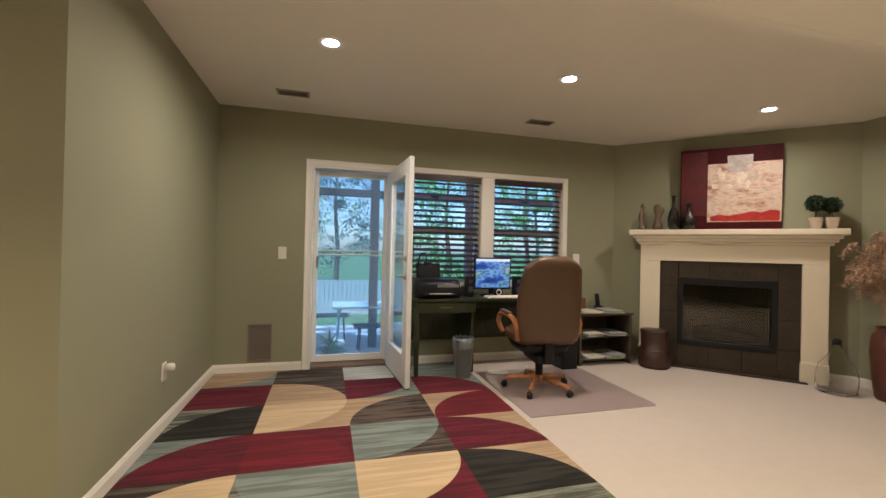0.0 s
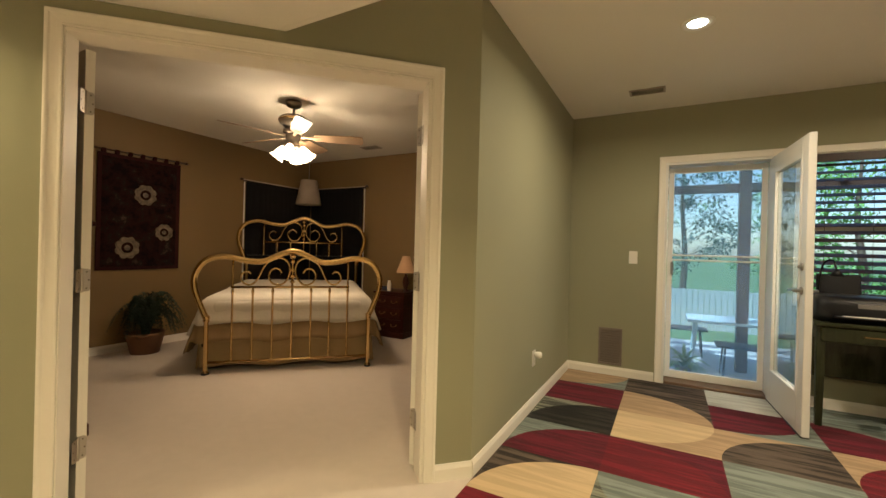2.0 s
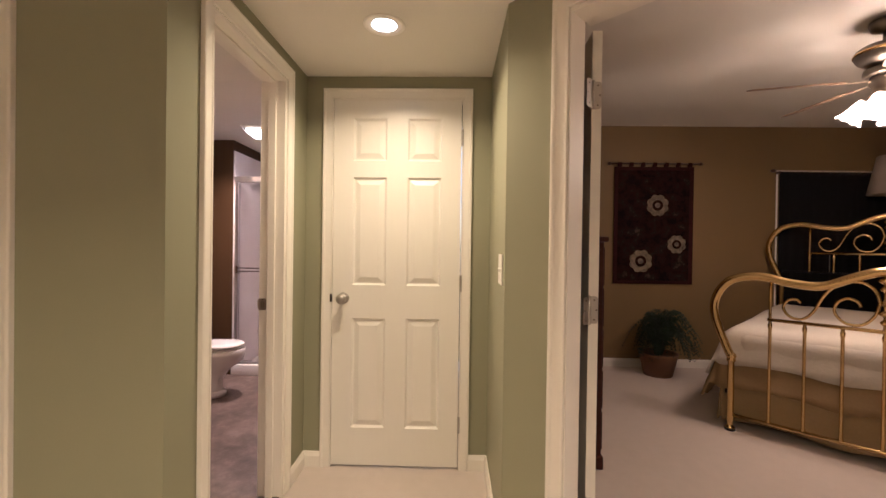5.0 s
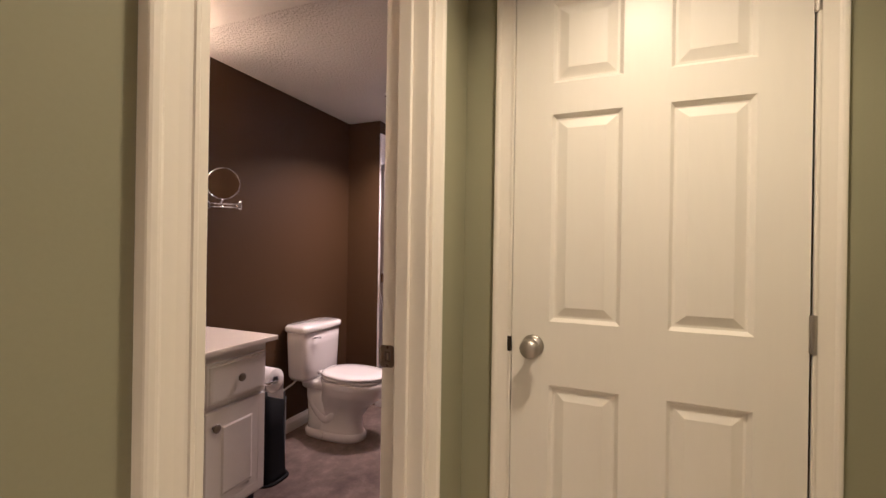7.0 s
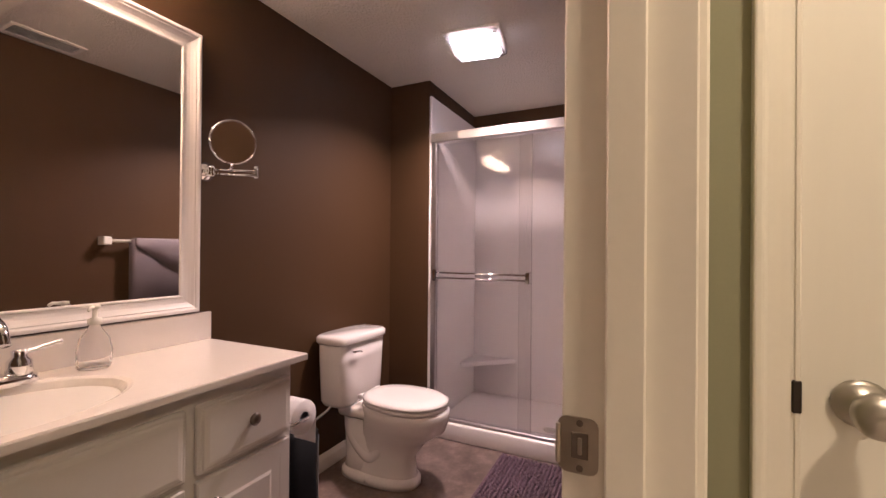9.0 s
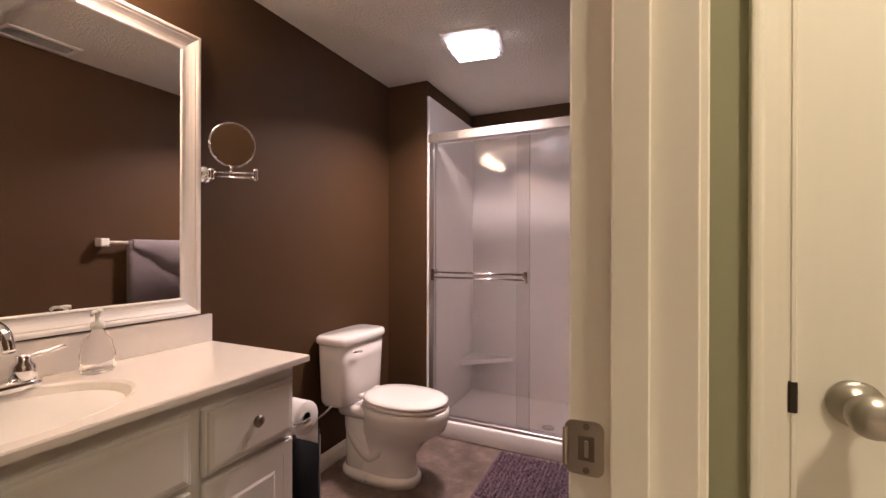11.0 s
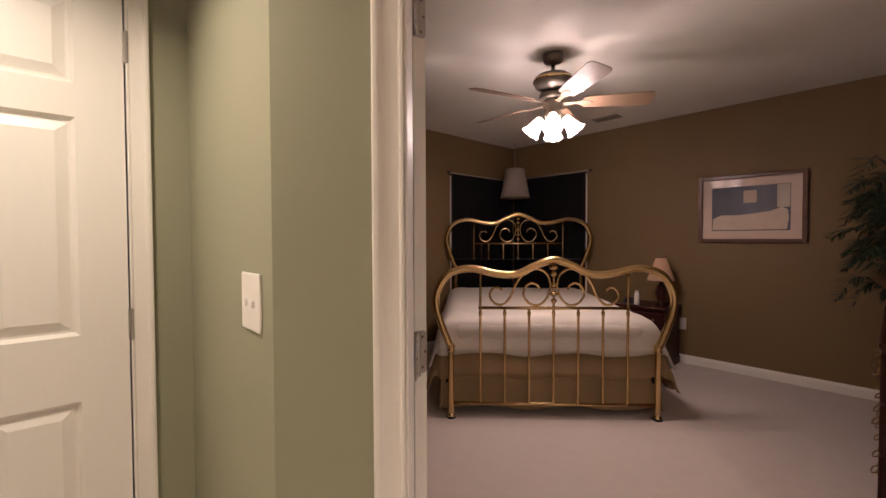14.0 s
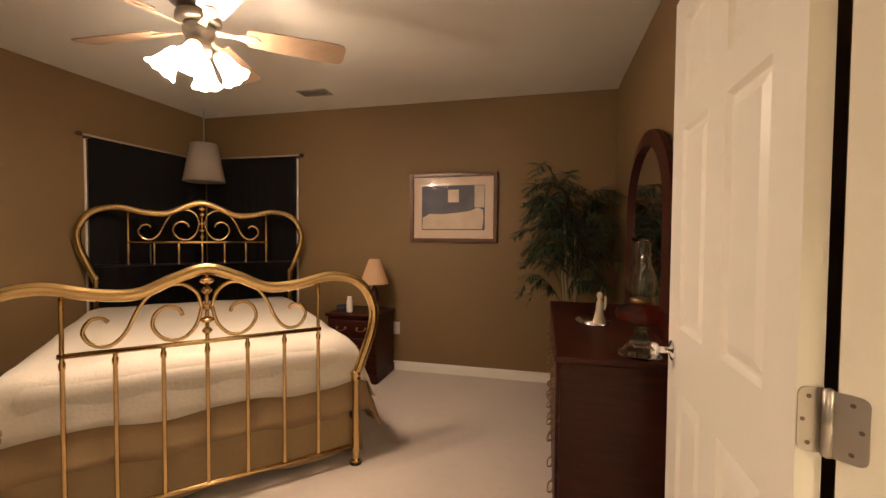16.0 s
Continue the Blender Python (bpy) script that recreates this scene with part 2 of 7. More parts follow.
CASING_PROFILE = [(0, 0), (0, 0.50), (0.03, 0.58), (0.11, 0.58), (0.14, 0.46), (0.20, 0.45), (0.40, 0.52), (0.58, 0.62), (0.68, 0.68), (0.73, 0.80), (0.77, 0.93), (0.83, 1.0), (0.93, 1.0), (0.98, 0.94), (1.0, 0.84), (1.0, 0)]
FRAME_PROFILE = [(0, 0), (0, 0.40), (0.05, 0.48), (0.11, 0.48), (0.15, 0.38), (0.26, 0.40), (0.42, 0.50), (0.56, 0.66), (0.68, 0.84), (0.73, 0.82), (0.77, 0.92), (0.83, 1.0), (0.94, 1.0), (0.99, 0.92), (1.0, 0.8), (1.0, 0)]


def mitred_bar(p, q, mp, mq, width, depth, profile):
    """A moulded bar whose inner edge runs from p to q in x and z; mp and mq are the ways its ends lean outwards."""
    bm = bmesh.new()
    ends = [[bm.verts.new((c[0] + m[0] * w * width, d * depth, c[1] + m[1] * w * width)) for w, d in profile] for c, m in ((p, mp), (q, mq))]
    n = len(profile)
    for k in range(n):
        bm.faces.new((ends[0][k], ends[1][k], ends[1][(k + 1) % n], ends[0][(k + 1) % n]))
    bm.faces.new(ends[0][::-1])
    bm.faces.new(ends[1])
    return bm


def casing(name, m, a, b, top, width=0.06, proud=0.017, label="white moulded door casing"):
    """Moulded trim with mitred corners round a doorway from a to b on the wall face of pose m."""
    ob = thing(name, label, "trim", m, kind="structure")
    part("side_trim", mitred_bar((a, 0.0), (a, top), (-1, 0), (-1, 1), width, proud, CASING_PROFILE), WHITE, ob)
    part("side_trim", mitred_bar((b, 0.0), (b, top), (1, 0), (1, 1), width, proud, CASING_PROFILE), WHITE, ob)
    part("head_trim", mitred_bar((a, top), (b, top), (-1, 1), (1, 1), width, proud, CASING_PROFILE), WHITE, ob)
    return ob


def jamb(name, m, a, b, top, depth, stop=True, label="white painted door jamb"):
    """The lining of a doorway through a wall of that depth, with stops in its middle."""
    ob = thing(name, label, "door frame", m, kind="structure")
    t = 0.018
    part("side_lining", box((a, -depth, 0), (a + t, 0.001, top), 0.002), WHITE, ob)
    part("side_lining", box((b - t, -depth, 0), (b, 0.001, top), 0.002), WHITE, ob)
    part("head_lining", box((a + t, -depth, top - t), (b - t, 0.001, top), 0.002), WHITE, ob)
    if stop:
        d = -depth * 0.5
        part("stop", box((a + t, d - 0.018, 0), (a + t + 0.012, d + 0.018, top - t), 0.002), WHITE, ob)
        part("stop", box((b - t - 0.012, d - 0.018, 0), (b - t, d + 0.018, top - t), 0.002), WHITE, ob)
        part("stop", box((a + t + 0.012, d - 0.018, top - t - 0.012), (b - t - 0.012, d + 0.018, top - t), 0.002), WHITE, ob)
    return ob


def slab(name, poly, z0, z1, material, label, category):
    return tagged(part(name, prism(poly, z0, z1), material), label, category, kind="structure")


# ---- floors and ceilings ----
C_CORNER, W_CORNER = (-0.435, 2.168), (-1.885, 0.718)
FIRE_A, FIRE_B = (3.93, 4.515), (5.50, 2.945)
slab("floor", [(-4.75, -0.31), (5.6, -0.31), (5.6, 4.60), (-0.50, 4.60), (-0.50, 5.14), (-4.75, 5.14)], -0.1, 0.0, CARPET, "beige cut pile carpet floor", "floor")
slab("floor", [(-1.38, -2.7), (5.6, -2.7), (5.6, -0.31), (-1.38, -0.31)], -0.1, 0.0, CARPET, "beige cut pile carpet floor", "floor")
slab("floor", [(-5.0, -1.9), (-1.45, -1.9), (-1.45, -0.312), (-5.0, -0.312)], -0.1, 0.001, TILE, "mottled brown vinyl bathroom floor", "floor")
slab("ceiling", [(-2.64, -2.7), (5.6, -2.7), (5.6, 1.456), (-1.20, 1.456), (-1.99, 0.78), (-2.64, 0.78)], LOW, LOW + 0.04, CEIL, "low white textured hall ceiling", "ceiling")
slab("ceiling", [(-1.3, 1.49), (5.6, 1.49), (5.6, 4.60), (-0.50, 4.60), (-0.50, 2.2)], HIGH, HIGH + 0.04, CEIL, "white textured office ceiling", "ceiling")
slab("ceiling", [(-4.75, 0.79), (-1.95, 0.79), (-0.51, 2.22), (-0.51, 5.14), (-4.75, 5.14)], BED_H, BED_H + 0.04, CEIL, "white textured bedroom ceiling", "ceiling")
slab("ceiling", [(-5.0, -1.9), (-1.45, -1.9), (-1.45, -0.36), (-5.0, -0.36)], BATH_H, BATH_H + 0.04, POPCORN, "white textured bathroom ceiling", "ceiling")
slab("soffit", [(-1.19, 1.457), (5.5, 1.457), (5.5, 1.489), (-1.19, 1.489)], LOW, HIGH, CEIL, "painted drop between the two ceiling heights", "soffit")

# Unseen slab, added above the ceilings to block sun and sky.
slab("roof", [(-5.3, -2.9), (5.8, -2.9), (5.8, 4.75), (-0.4, 4.75), (-0.4, 5.3), (-5.3, 5.3)], 2.66, 2.78, surface("roof_slab_dark", (0.10, 0.09, 0.085), 0.9), "unseen dark slab over the rooms that keeps daylight out", "roof")

# ---- walls: the room lies on the left of the way from p to q ----
DIAG_M = along(C_CORNER, W_CORNER)
DIAG_LEN = math.dist(C_CORNER, W_CORNER)
DA, DB, DTOP = DIAG_LEN / 2 - 0.765, DIAG_LEN / 2 + 0.765, 2.045
DIAG_DEPTH = 0.13
HALLTOP = 2.04
wall("wall_office_north", (3.93, 4.515), (-0.435, 4.515), HIGH, GREEN, [(3.93 - 3.225, 3.93 - 2.355, 0.84, 2.03), (3.93 - 2.213, 3.93 - 1.42, 0.84, 2.03), (3.93 - 1.215, 3.93 - 0.41, 0.0, 2.03)], "sage green painted office wall", skin=0.14)
wall("wall_office_west", (-0.435, 4.515), C_CORNER, HIGH, GREEN, (), "sage green painted office wall")
wall("wall_diagonal", C_CORNER, W_CORNER, HIGH, GREEN, [(DA, DB, 0, DTOP)], "sage green painted angled wall with double doorway")
wall("wall_hall_north", W_CORNER, (-2.575, 0.718), LOW, GREEN, (), "sage green painted hall wall")
wall("wall_closet", (-2.575, 0.718), (-2.575, -0.302), LOW, GREEN, [(0.157, 0.868, 0, HALLTOP)], "sage green painted hall end wall")
wall("wall_hall_south", (-2.575, -0.302), (-1.45, -0.302), LOW, GREEN, [(0.275, 0.909, 0, HALLTOP)], "sage green painted wall with bathroom doorway", skin=0.058)
wall("wall_landing_west", (-1.45, -0.360), (-1.45, -2.6), LOW, GREEN, [(0.441, 1.221, 0, HALLTOP)], "sage green painted wall", skin=0.04)
wall("wall_landing_south", (-1.45, -2.6), (5.5, -2.6), LOW, GREEN)
wall("wall_office_east", (5.5, -2.6), FIRE_B, HIGH, GREEN, (), "sage green painted office wall")
wall("wall_fireplace", FIRE_B, FIRE_A, HIGH, GREEN, (), "sage green painted angled wall behind the fireplace")
BD_A, BD_B = (-0.576, 2.211), (-1.932, 0.855)
wall("wall_bedroom_west", (-4.685, 5.075), (-4.685, 0.855), BED_H, BROWN, [(0.655, 0.715, 1.0, 1.23)], "brown painted bedroom wall")
wall("wall_bedroom_north", (-0.576, 5.075), (-4.685, 5.075), BED_H, BROWN, (), "brown painted bedroom wall")
wall("wall_bedroom_east", BD_A, (-0.576, 5.075), BED_H, BROWN, (), "brown painted bedroom wall")
BDL = math.dist(BD_A, BD_B)
wall("wall_bedroom_diagonal", BD_B, BD_A, BED_H, BROWN, [(BDL / 2 - 0.80, BDL / 2 + 0.765, 0, DTOP)], "brown painted angled bedroom wall")
wall("wall_bedroom_south", (-4.685, 0.855), BD_B, BED_H, BROWN, (), "brown painted bedroom wall")
wall("wall_bath_south", (-4.132, -1.829), (-1.53, -1.829), BATH_H, BATHBROWN, (), "dark brown painted bathroom wall")
wall("wall_bath_east", (-1.53, -1.829), (-1.53, -0.422), BATH_H, BATHBROWN, (), "dark brown painted bathroom wall", skin=0.035)
wall("wall_bath_north", (-1.53, -0.422), (-4.90, -0.422), BATH_H, BATHBROWN, [(0.136, 0.77, 0, HALLTOP)], "dark brown painted bathroom wall", skin=0.058)
wall("wall_bath_nib", (-4.132, -1.548), (-4.132, -1.829), BATH_H, BATHBROWN, (), "dark brown painted wall beside the shower")

# ---- trim ----
skirting((3.93, 4.515), (-0.435, 4.515), [(3.93 - 1.275, 3.93 - 0.35)])
skirting((-0.435, 4.515), C_CORNER)
skirting(C_CORNER, W_CORNER, [(DA - 0.06, DB + 0.06)])
skirting(W_CORNER, (-2.575, 0.718))
skirting((-2.575, 0.718), (-2.575, -0.302), [(0.101, 0.924)])
skirting((-2.575, -0.302), (-1.45, -0.302), [(0.215, 0.969)])
skirting((-1.45, -0.302), (-1.45, -2.6), [(0.44, 1.34)])
skirting((5.5, -2.6), FIRE_B)
skirting(FIRE_B, FIRE_A, [(0.28, 2.0)])
skirting((-4.685, 5.075), (-4.685, 0.855))
skirting((-0.576, 5.075), (-4.685, 5.075))
skirting(BD_A, (-0.576, 5.075))
skirting((-4.685, 0.855), BD_B)
skirting((-4.132, -1.829), (-1.53, -1.829))
skirting((-1.53, -0.422), (-4.13, -0.422), [(0.10, 0.83)])
casing("trim", DIAG_M, DA, DB, DTOP, label="white moulded casing of the double doorway")
dj = thing("door_frame", "white painted frame of the double doorway", "door frame", DIAG_M, kind="structure")
part("side_lining", box((DA, -DIAG_DEPTH, 0), (DA + 0.018, 0.001, DTOP), 0.002), WHITE, dj)
part("side_lining", box((DB - 0.006, -0.095, 0), (DB, 0.001, DTOP), 0.002), WHITE, dj)
part("head_lining", box((DA + 0.018, -DIAG_DEPTH, DTOP - 0.018), (DB - 0.006, 0.001, DTOP), 0.002), WHITE, dj)
CLOSET_M = along((-2.575, 0.718), (-2.575, -0.302))
casing("trim", CLOSET_M, 0.157, 0.868, HALLTOP, 0.056, label="white moulded casing of the closet door")
BATH_M = along((-2.575, -0.302), (-1.45, -0.302))
casing("trim", BATH_M, 0.275, 0.909, HALLTOP, label="white moulded casing of the bathroom doorway")
jamb("door_frame", BATH_M, 0.275, 0.909, HALLTOP, 0.12)
LAND_M = along((-1.45, -0.302), (-1.45, -2.6))
casing("trim", LAND_M, 0.50, 1.28, HALLTOP, label="white moulded door casing")

# ---- doors ----
DULLDARK = surface("dull_dark_metal", (0.16, 0.13, 0.11), 0.5, 0.6)


def knob(parent, m, name="knob", label="satin nickel round knob"):
    return part(name, lathe([(0, 0), (0.031, 0.0), (0.032, 0.006), (0.026, 0.010), (0.012, 0.014), (0.011, 0.030), (0.018, 0.036), (0.027, 0.046), (0.0285, 0.056), (0.025, 0.066), (0.014, 0.073), (0, 0.075)], 24, m=m), NICKEL, parent, label, True)


def six_panel_leaf(ob, width, height, side=1.0, z0=0.012, t=0.035):
    """A moulded six-panel leaf from x = 0 to width; its body lies from y = 0 to side * t."""
    y0, y1 = sorted((0.0, side * t))
    stile, mid = 0.108, 0.115
    rows = [(0.22, 0.83), (1.013, 1.610), (1.70, 1.935)]
    cols = [(stile, (width - mid) / 2), ((width + mid) / 2, width - stile)]
    items = [((0, y0, z0), (stile, y1, height)), ((width - stile, y0, z0), (width, y1, height)), ((cols[0][1], y0, z0), (cols[1][0], y1, height))]
    edges = [z0] + [z for r in rows for z in r] + [height]
    for a, b in zip(edges[::2], edges[1::2]):
        for c in cols:
            items.append(((c[0], y0, a), (c[1], y1, b)))
    part("frame", boxes(items), DOORWHITE, ob)
    for za, zb in rows:
        for xa, xb in cols:
            bm = bmesh.new()
            for face, out in ((y0, 1), (y1, -1)):
                rings = []
                for inset, depth in ((0.0, 0.0), (0.010, 0.012), (0.016, 0.012), (0.042, 0.002)):
                    rings.append([bm.verts.new((x, face + out * depth, z)) for x, z in ((xa + inset, za + inset), (xb - inset, za + inset), (xb - inset, zb - inset), (xa + inset, zb - inset))])
                for p, q in zip(rings, rings[1:]):
                    for k in range(4):
                        bm.faces.new((p[k], p[(k + 1) % 4], q[(k + 1) % 4], q[k]))
                bm.faces.new(rings[-1])
            part("panel", bm, DOORWHITE, ob)


def hinge(parent, x, y, z, plates, h=0.09):
    """A butt hinge with its knuckle at x, y; plates are boxes (lo, hi) in plan."""
    bm = lathe([(0, -h / 2 - 0.004), (0.006, -h / 2), (0.006, h / 2), (0, h / 2 + 0.004)], 10, m=pose(x, y, z))
    for (xa, ya), (xb, yb) in plates:
        box((xa, ya, z - h / 2), (xb, yb, z + h / 2), 0.0008, bm)
    return part("hinge", bm, NICKEL, parent, "satin nickel butt hinge")


closet = thing("door_1", "closed white six-panel hollow-core closet door", "door", pose(-2.575, -0.148, 0, 0, 0, 90), kind="structure")
six_panel_leaf(closet, 0.705, 2.032, 1.0)
knob(closet, pose(0.062, 0, 0.94, 90, 0, 0))
for z in (0.25, 1.03, 1.83):
    hinge(closet, 0.711, -0.006, z, [((0.703, -0.0055), (0.7095, 0.002))])
part("latch", box((-0.012, -0.011, 0.917), (-0.001, 0.002, 0.963), 0.002), surface("dark_bronze", (0.03, 0.022, 0.016), 0.4, 0.5), closet)
jamb("door_frame", CLOSET_M, 0.139, 0.886, HALLTOP + 0.008, 0.06, stop=False)
landing_door = thing("door_2", "closed white six-panel door", "door", pose(-1.462, -1.58, 0, 0, 0, 90), kind="structure")
six_panel_leaf(landing_door, 0.775, 2.032, 1.0)

UD = Vector((-0.70711, -0.70711, 0))
ND = Vector((-0.70711, 0.70711, 0))
MIDD = Vector(((C_CORNER[0] + W_CORNER[0]) / 2, (C_CORNER[1] + W_CORNER[1]) / 2, 0))
for name, s, way, label in (("bedroom_door", -1, (0.025, 1.0), "white six-panel bedroom door leaf opened back beside the dresser"), ("bedroom_door", 1, (-1.0, 0.05), "white six-panel bedroom door leaf opened against the bedroom wall")):
    piv = MIDD + UD * (s * (0.747 if s < 0 else 0.757)) + ND * (0.140 if s < 0 else 0.152)
    d = thing(name, label, "door", along(piv, (piv.x + way[0], piv.y + way[1])), group="double bedroom doors")
    side = -s
    six_panel_leaf(d, 0.745, 2.025, side, 0.014)
    shift = 0.012
    for o in d.children:
        o.location.x = shift
    jam = math.atan2(-ND.y, -ND.x) - math.atan2(way[1], way[0]) + math.pi
    for z in (0.27, 1.01, 1.79):
        h = part("hinge", lathe([(0, -0.054), (0.0075, -0.050), (0.0075, 0.050), (0, 0.054)], 12, m=pose(0, 0, z)), NICKEL, d, "satin nickel hinge knuckle", True)
        for w, m in ((0.034, pose(0.0105, 0, z, 0, 0, -90 * side)), (0.046, pose(0, 0, z) @ Matrix.Rotation(jam, 4, "Z"))):
            r = 0.012
            rim = [(0, -0.05)] + [(-w + r - r * math.sin(a), -0.05 + r - r * math.cos(a)) for a in (0, 0.4, 0.8, 1.2, 1.57)] + [(-w + r - r * math.cos(a), 0.05 - r + r * math.sin(a)) for a in (0, 0.4, 0.8, 1.2, 1.57)] + [(0, 0.05)]
            part("hinge_plate", prism(rim[::-1], -0.0017, 0.0017, m=m @ Matrix.Rotation(math.pi / 2, 4, "X")), NICKEL, h, "satin nickel hinge plate")
            bm = bmesh.new()
            for sx, sz in ((-w * 0.6, 0.036), (-w * 0.82, 0.0), (-w * 0.6, -0.036)):
                lathe([(0.0035, -0.0026), (0.0035, 0.0026)], 8, bm, m @ Matrix.Translation((sx, 0, sz)) @ Matrix.Rotation(math.pi / 2, 4, "X"))
            part("screw", bm, DULLDARK, h, "dark screw heads")
    for yk, rx in ((0.0, 90), (side * 0.035, -90)) if side > 0 else ((0.0, -90), (side * 0.035, 90)):
        part("lever", lathe([(0, 0), (0.030, 0), (0.031, 0.006), (0.012, 0.012), (0.010, 0.042), (0.020, 0.046), (0.024, 0.056), (0.018, 0.066), (0, 0.070)], 20, m=pose(0.70, yk, 0.93, rx, 0, 0)), CHROME, d, "polished chrome knob", True)

STRIKE = surface("strike_metal", (0.44, 0.39, 0.33), 0.36, 1.0, vary=0.08)
strike = thing("strike_plate", "satin nickel strike plate set into the white jamb", "strike plate", pose(-2.2822, -0.40, 0.94))
def rounded(w, h, r):
    """The outline of a plate w by h with round corners."""
    return [(sx * (w / 2 - r) + r * math.cos(a), sz * (h / 2 - r) + r * math.sin(a)) for sx, sz, a0 in ((1, 1, 0), (-1, 1, 1.5708), (-1, -1, 3.1416), (1, -1, 4.7124)) for a in (a0, a0 + 0.52, a0 + 1.05, a0 + 1.5708)]


SIDE = Matrix.Rotation(math.pi / 2, 4, "Y") @ Matrix.Rotation(math.pi / 2, 4, "Z")
part("plate", prism(rounded(0.040, 0.057, 0.009), 0.0, 0.0022, m=Matrix.Translation((0, -0.006, 0)) @ SIDE), STRIKE, strike)
part("lip", tube([(0.0022, -0.0255, -0.020), (0.0022, -0.0255, 0.020)], 0.0026, 8), STRIKE, strike)
part("tongue", box((0.0023, -0.0060, -0.009), (0.0042, -0.0015, 0.009), 0.001), STRIKE, strike, "bent latch tongue")
for z in (-0.023, 0.023):
    part("screw", lathe([(0, 0.0034), (0.0035, 0.0030), (0.0038, 0.0), (0, 0)], 10, m=pose(0, -0.004, z, 0, 90, 0)), DULLDARK, strike, "dark screw head")
# Solid block, coloured dark to imitate the shade inside the latch hole.
part("pocket", box((-0.004, -0.0125, -0.0135), (0.0030, 0.0045, 0.0135), 0.001), DULLDARK, strike, "dark block standing in for the shaded latch hole")

PLASTIC = surface("white_plastic", (0.78, 0.75, 0.68), 0.35, vary=0.02, relief=0.02)


def switch_plate(name, m, w, h, rockers, label, outlet=False):
    ob = thing(name, label, "outlet" if outlet else "switch", m)
    part("plate", box((-w / 2, 0, -h / 2), (w / 2, 0.006, h / 2), 0.003, seg=2), PLASTIC, ob)
    for k in range(rockers):
        x = (k - (rockers - 1) / 2) * 0.046
        if outlet:
            for z in (-0.02, 0.02):
                part("socket", box((-0.016, 0.004, z - 0.013), (0.016, 0.0075, z + 0.013), 0.004), PLASTIC, ob)
        else:
            part("toggle", box((x - 0.005, 0.004, -0.010), (x + 0.005, 0.012, 0.006), 0.002), PLASTIC, ob)
    return ob


switch_plate("light_switch", pose(-2.0, 0.718, 1.142, 0, 0, 180), 0.115, 0.125, 2, "white double toggle light switch on the green hall wall")
switch_plate("light_switch", pose(0.152, 4.515, 1.15, 0, 0, 180), 0.075, 0.12, 1, "white toggle light switch beside the patio door")
switch_plate("light_switch", pose(3.42, 4.515, 1.14, 0, 0, 180), 0.085, 0.13, 1, "white switch plate on the wall beside the window")
switch_plate("wall_outlet", pose(-2.52, 5.075, 0.40, 0, 0, 180), 0.075, 0.12, 1, "white wall outlet above the bedroom baseboard", True)
ol = switch_plate("wall_outlet", pose(-0.435, 3.28, 0.375, 0, 0, -90), 0.075, 0.12, 1, "white wall outlet with a plugged-in night light", True)
part("night_light", lathe([(0, 0.006), (0.018, 0.007), (0.024, 0.03), (0.026, 0.05), (0.018, 0.062), (0, 0.065)], 16, m=pose(0.0, 0, 0.03, -90, 0, 0)), PLASTIC, ol, "white plug-in night light", True)

STOPDARK = surface("dark_bronze_spring", (0.06, 0.045, 0.03), 0.4, 0.8, vary=0.2)
stop = thing("door_stop", "dark bronze spring door stop on the hall baseboard", "door stop", pose(-1.925, 0.702, 0.042, 90, 0, 0))
part("base", lathe([(0, -0.002), (0.011, -0.002), (0.010, 0.006), (0, 0.007)], 14), STOPDARK, stop, "", True)
part("spring", tube([(0.0055 * math.cos(0.7 * k), 0.0055 * math.sin(0.7 * k), 0.004 + 0.0005 * k) for k in range(125)], 0.0012, 5), STOPDARK, stop, "", True)
part("tip", lathe([(0, 0.064), (0.007, 0.064), (0.0075, 0.072), (0.006, 0.078), (0, 0.079)], 14), STOPDARK, stop, "", True)

# ---- ceiling fittings ----
CANGLOW = glow("can_lens_glow", (1.0, 0.90, 0.72), 12)
CANWHITE = surface("can_trim_enamel", (0.82, 0.79, 0.74), 0.3, vary=0.02, relief=0.0)


def can_light(x, y, z):
    ob = thing("recessed_light", "lit round recessed ceiling light with a white trim ring", "ceiling light", pose(x, y, z), group="recessed lights")
    part("trim_ring", lathe([(0.054, -0.0005), (0.060, -0.004), (0.073, -0.006), (0.084, -0.005), (0.088, -0.0005)], 32), CANWHITE, ob, "", True)
    part("lens", lathe([(0, -0.0025), (0.03, -0.0032), (0.053, -0.001)], 32), CANGLOW, ob, "glowing lens", True)


for x, y in OFFICE_CANS:
    can_light(x, y, HIGH)
for x, y in HALL_CANS:
    can_light(x, y, LOW)

VENTTAN = surface("vent_enamel", (0.33, 0.29, 0.23), 0.5, vary=0.06)


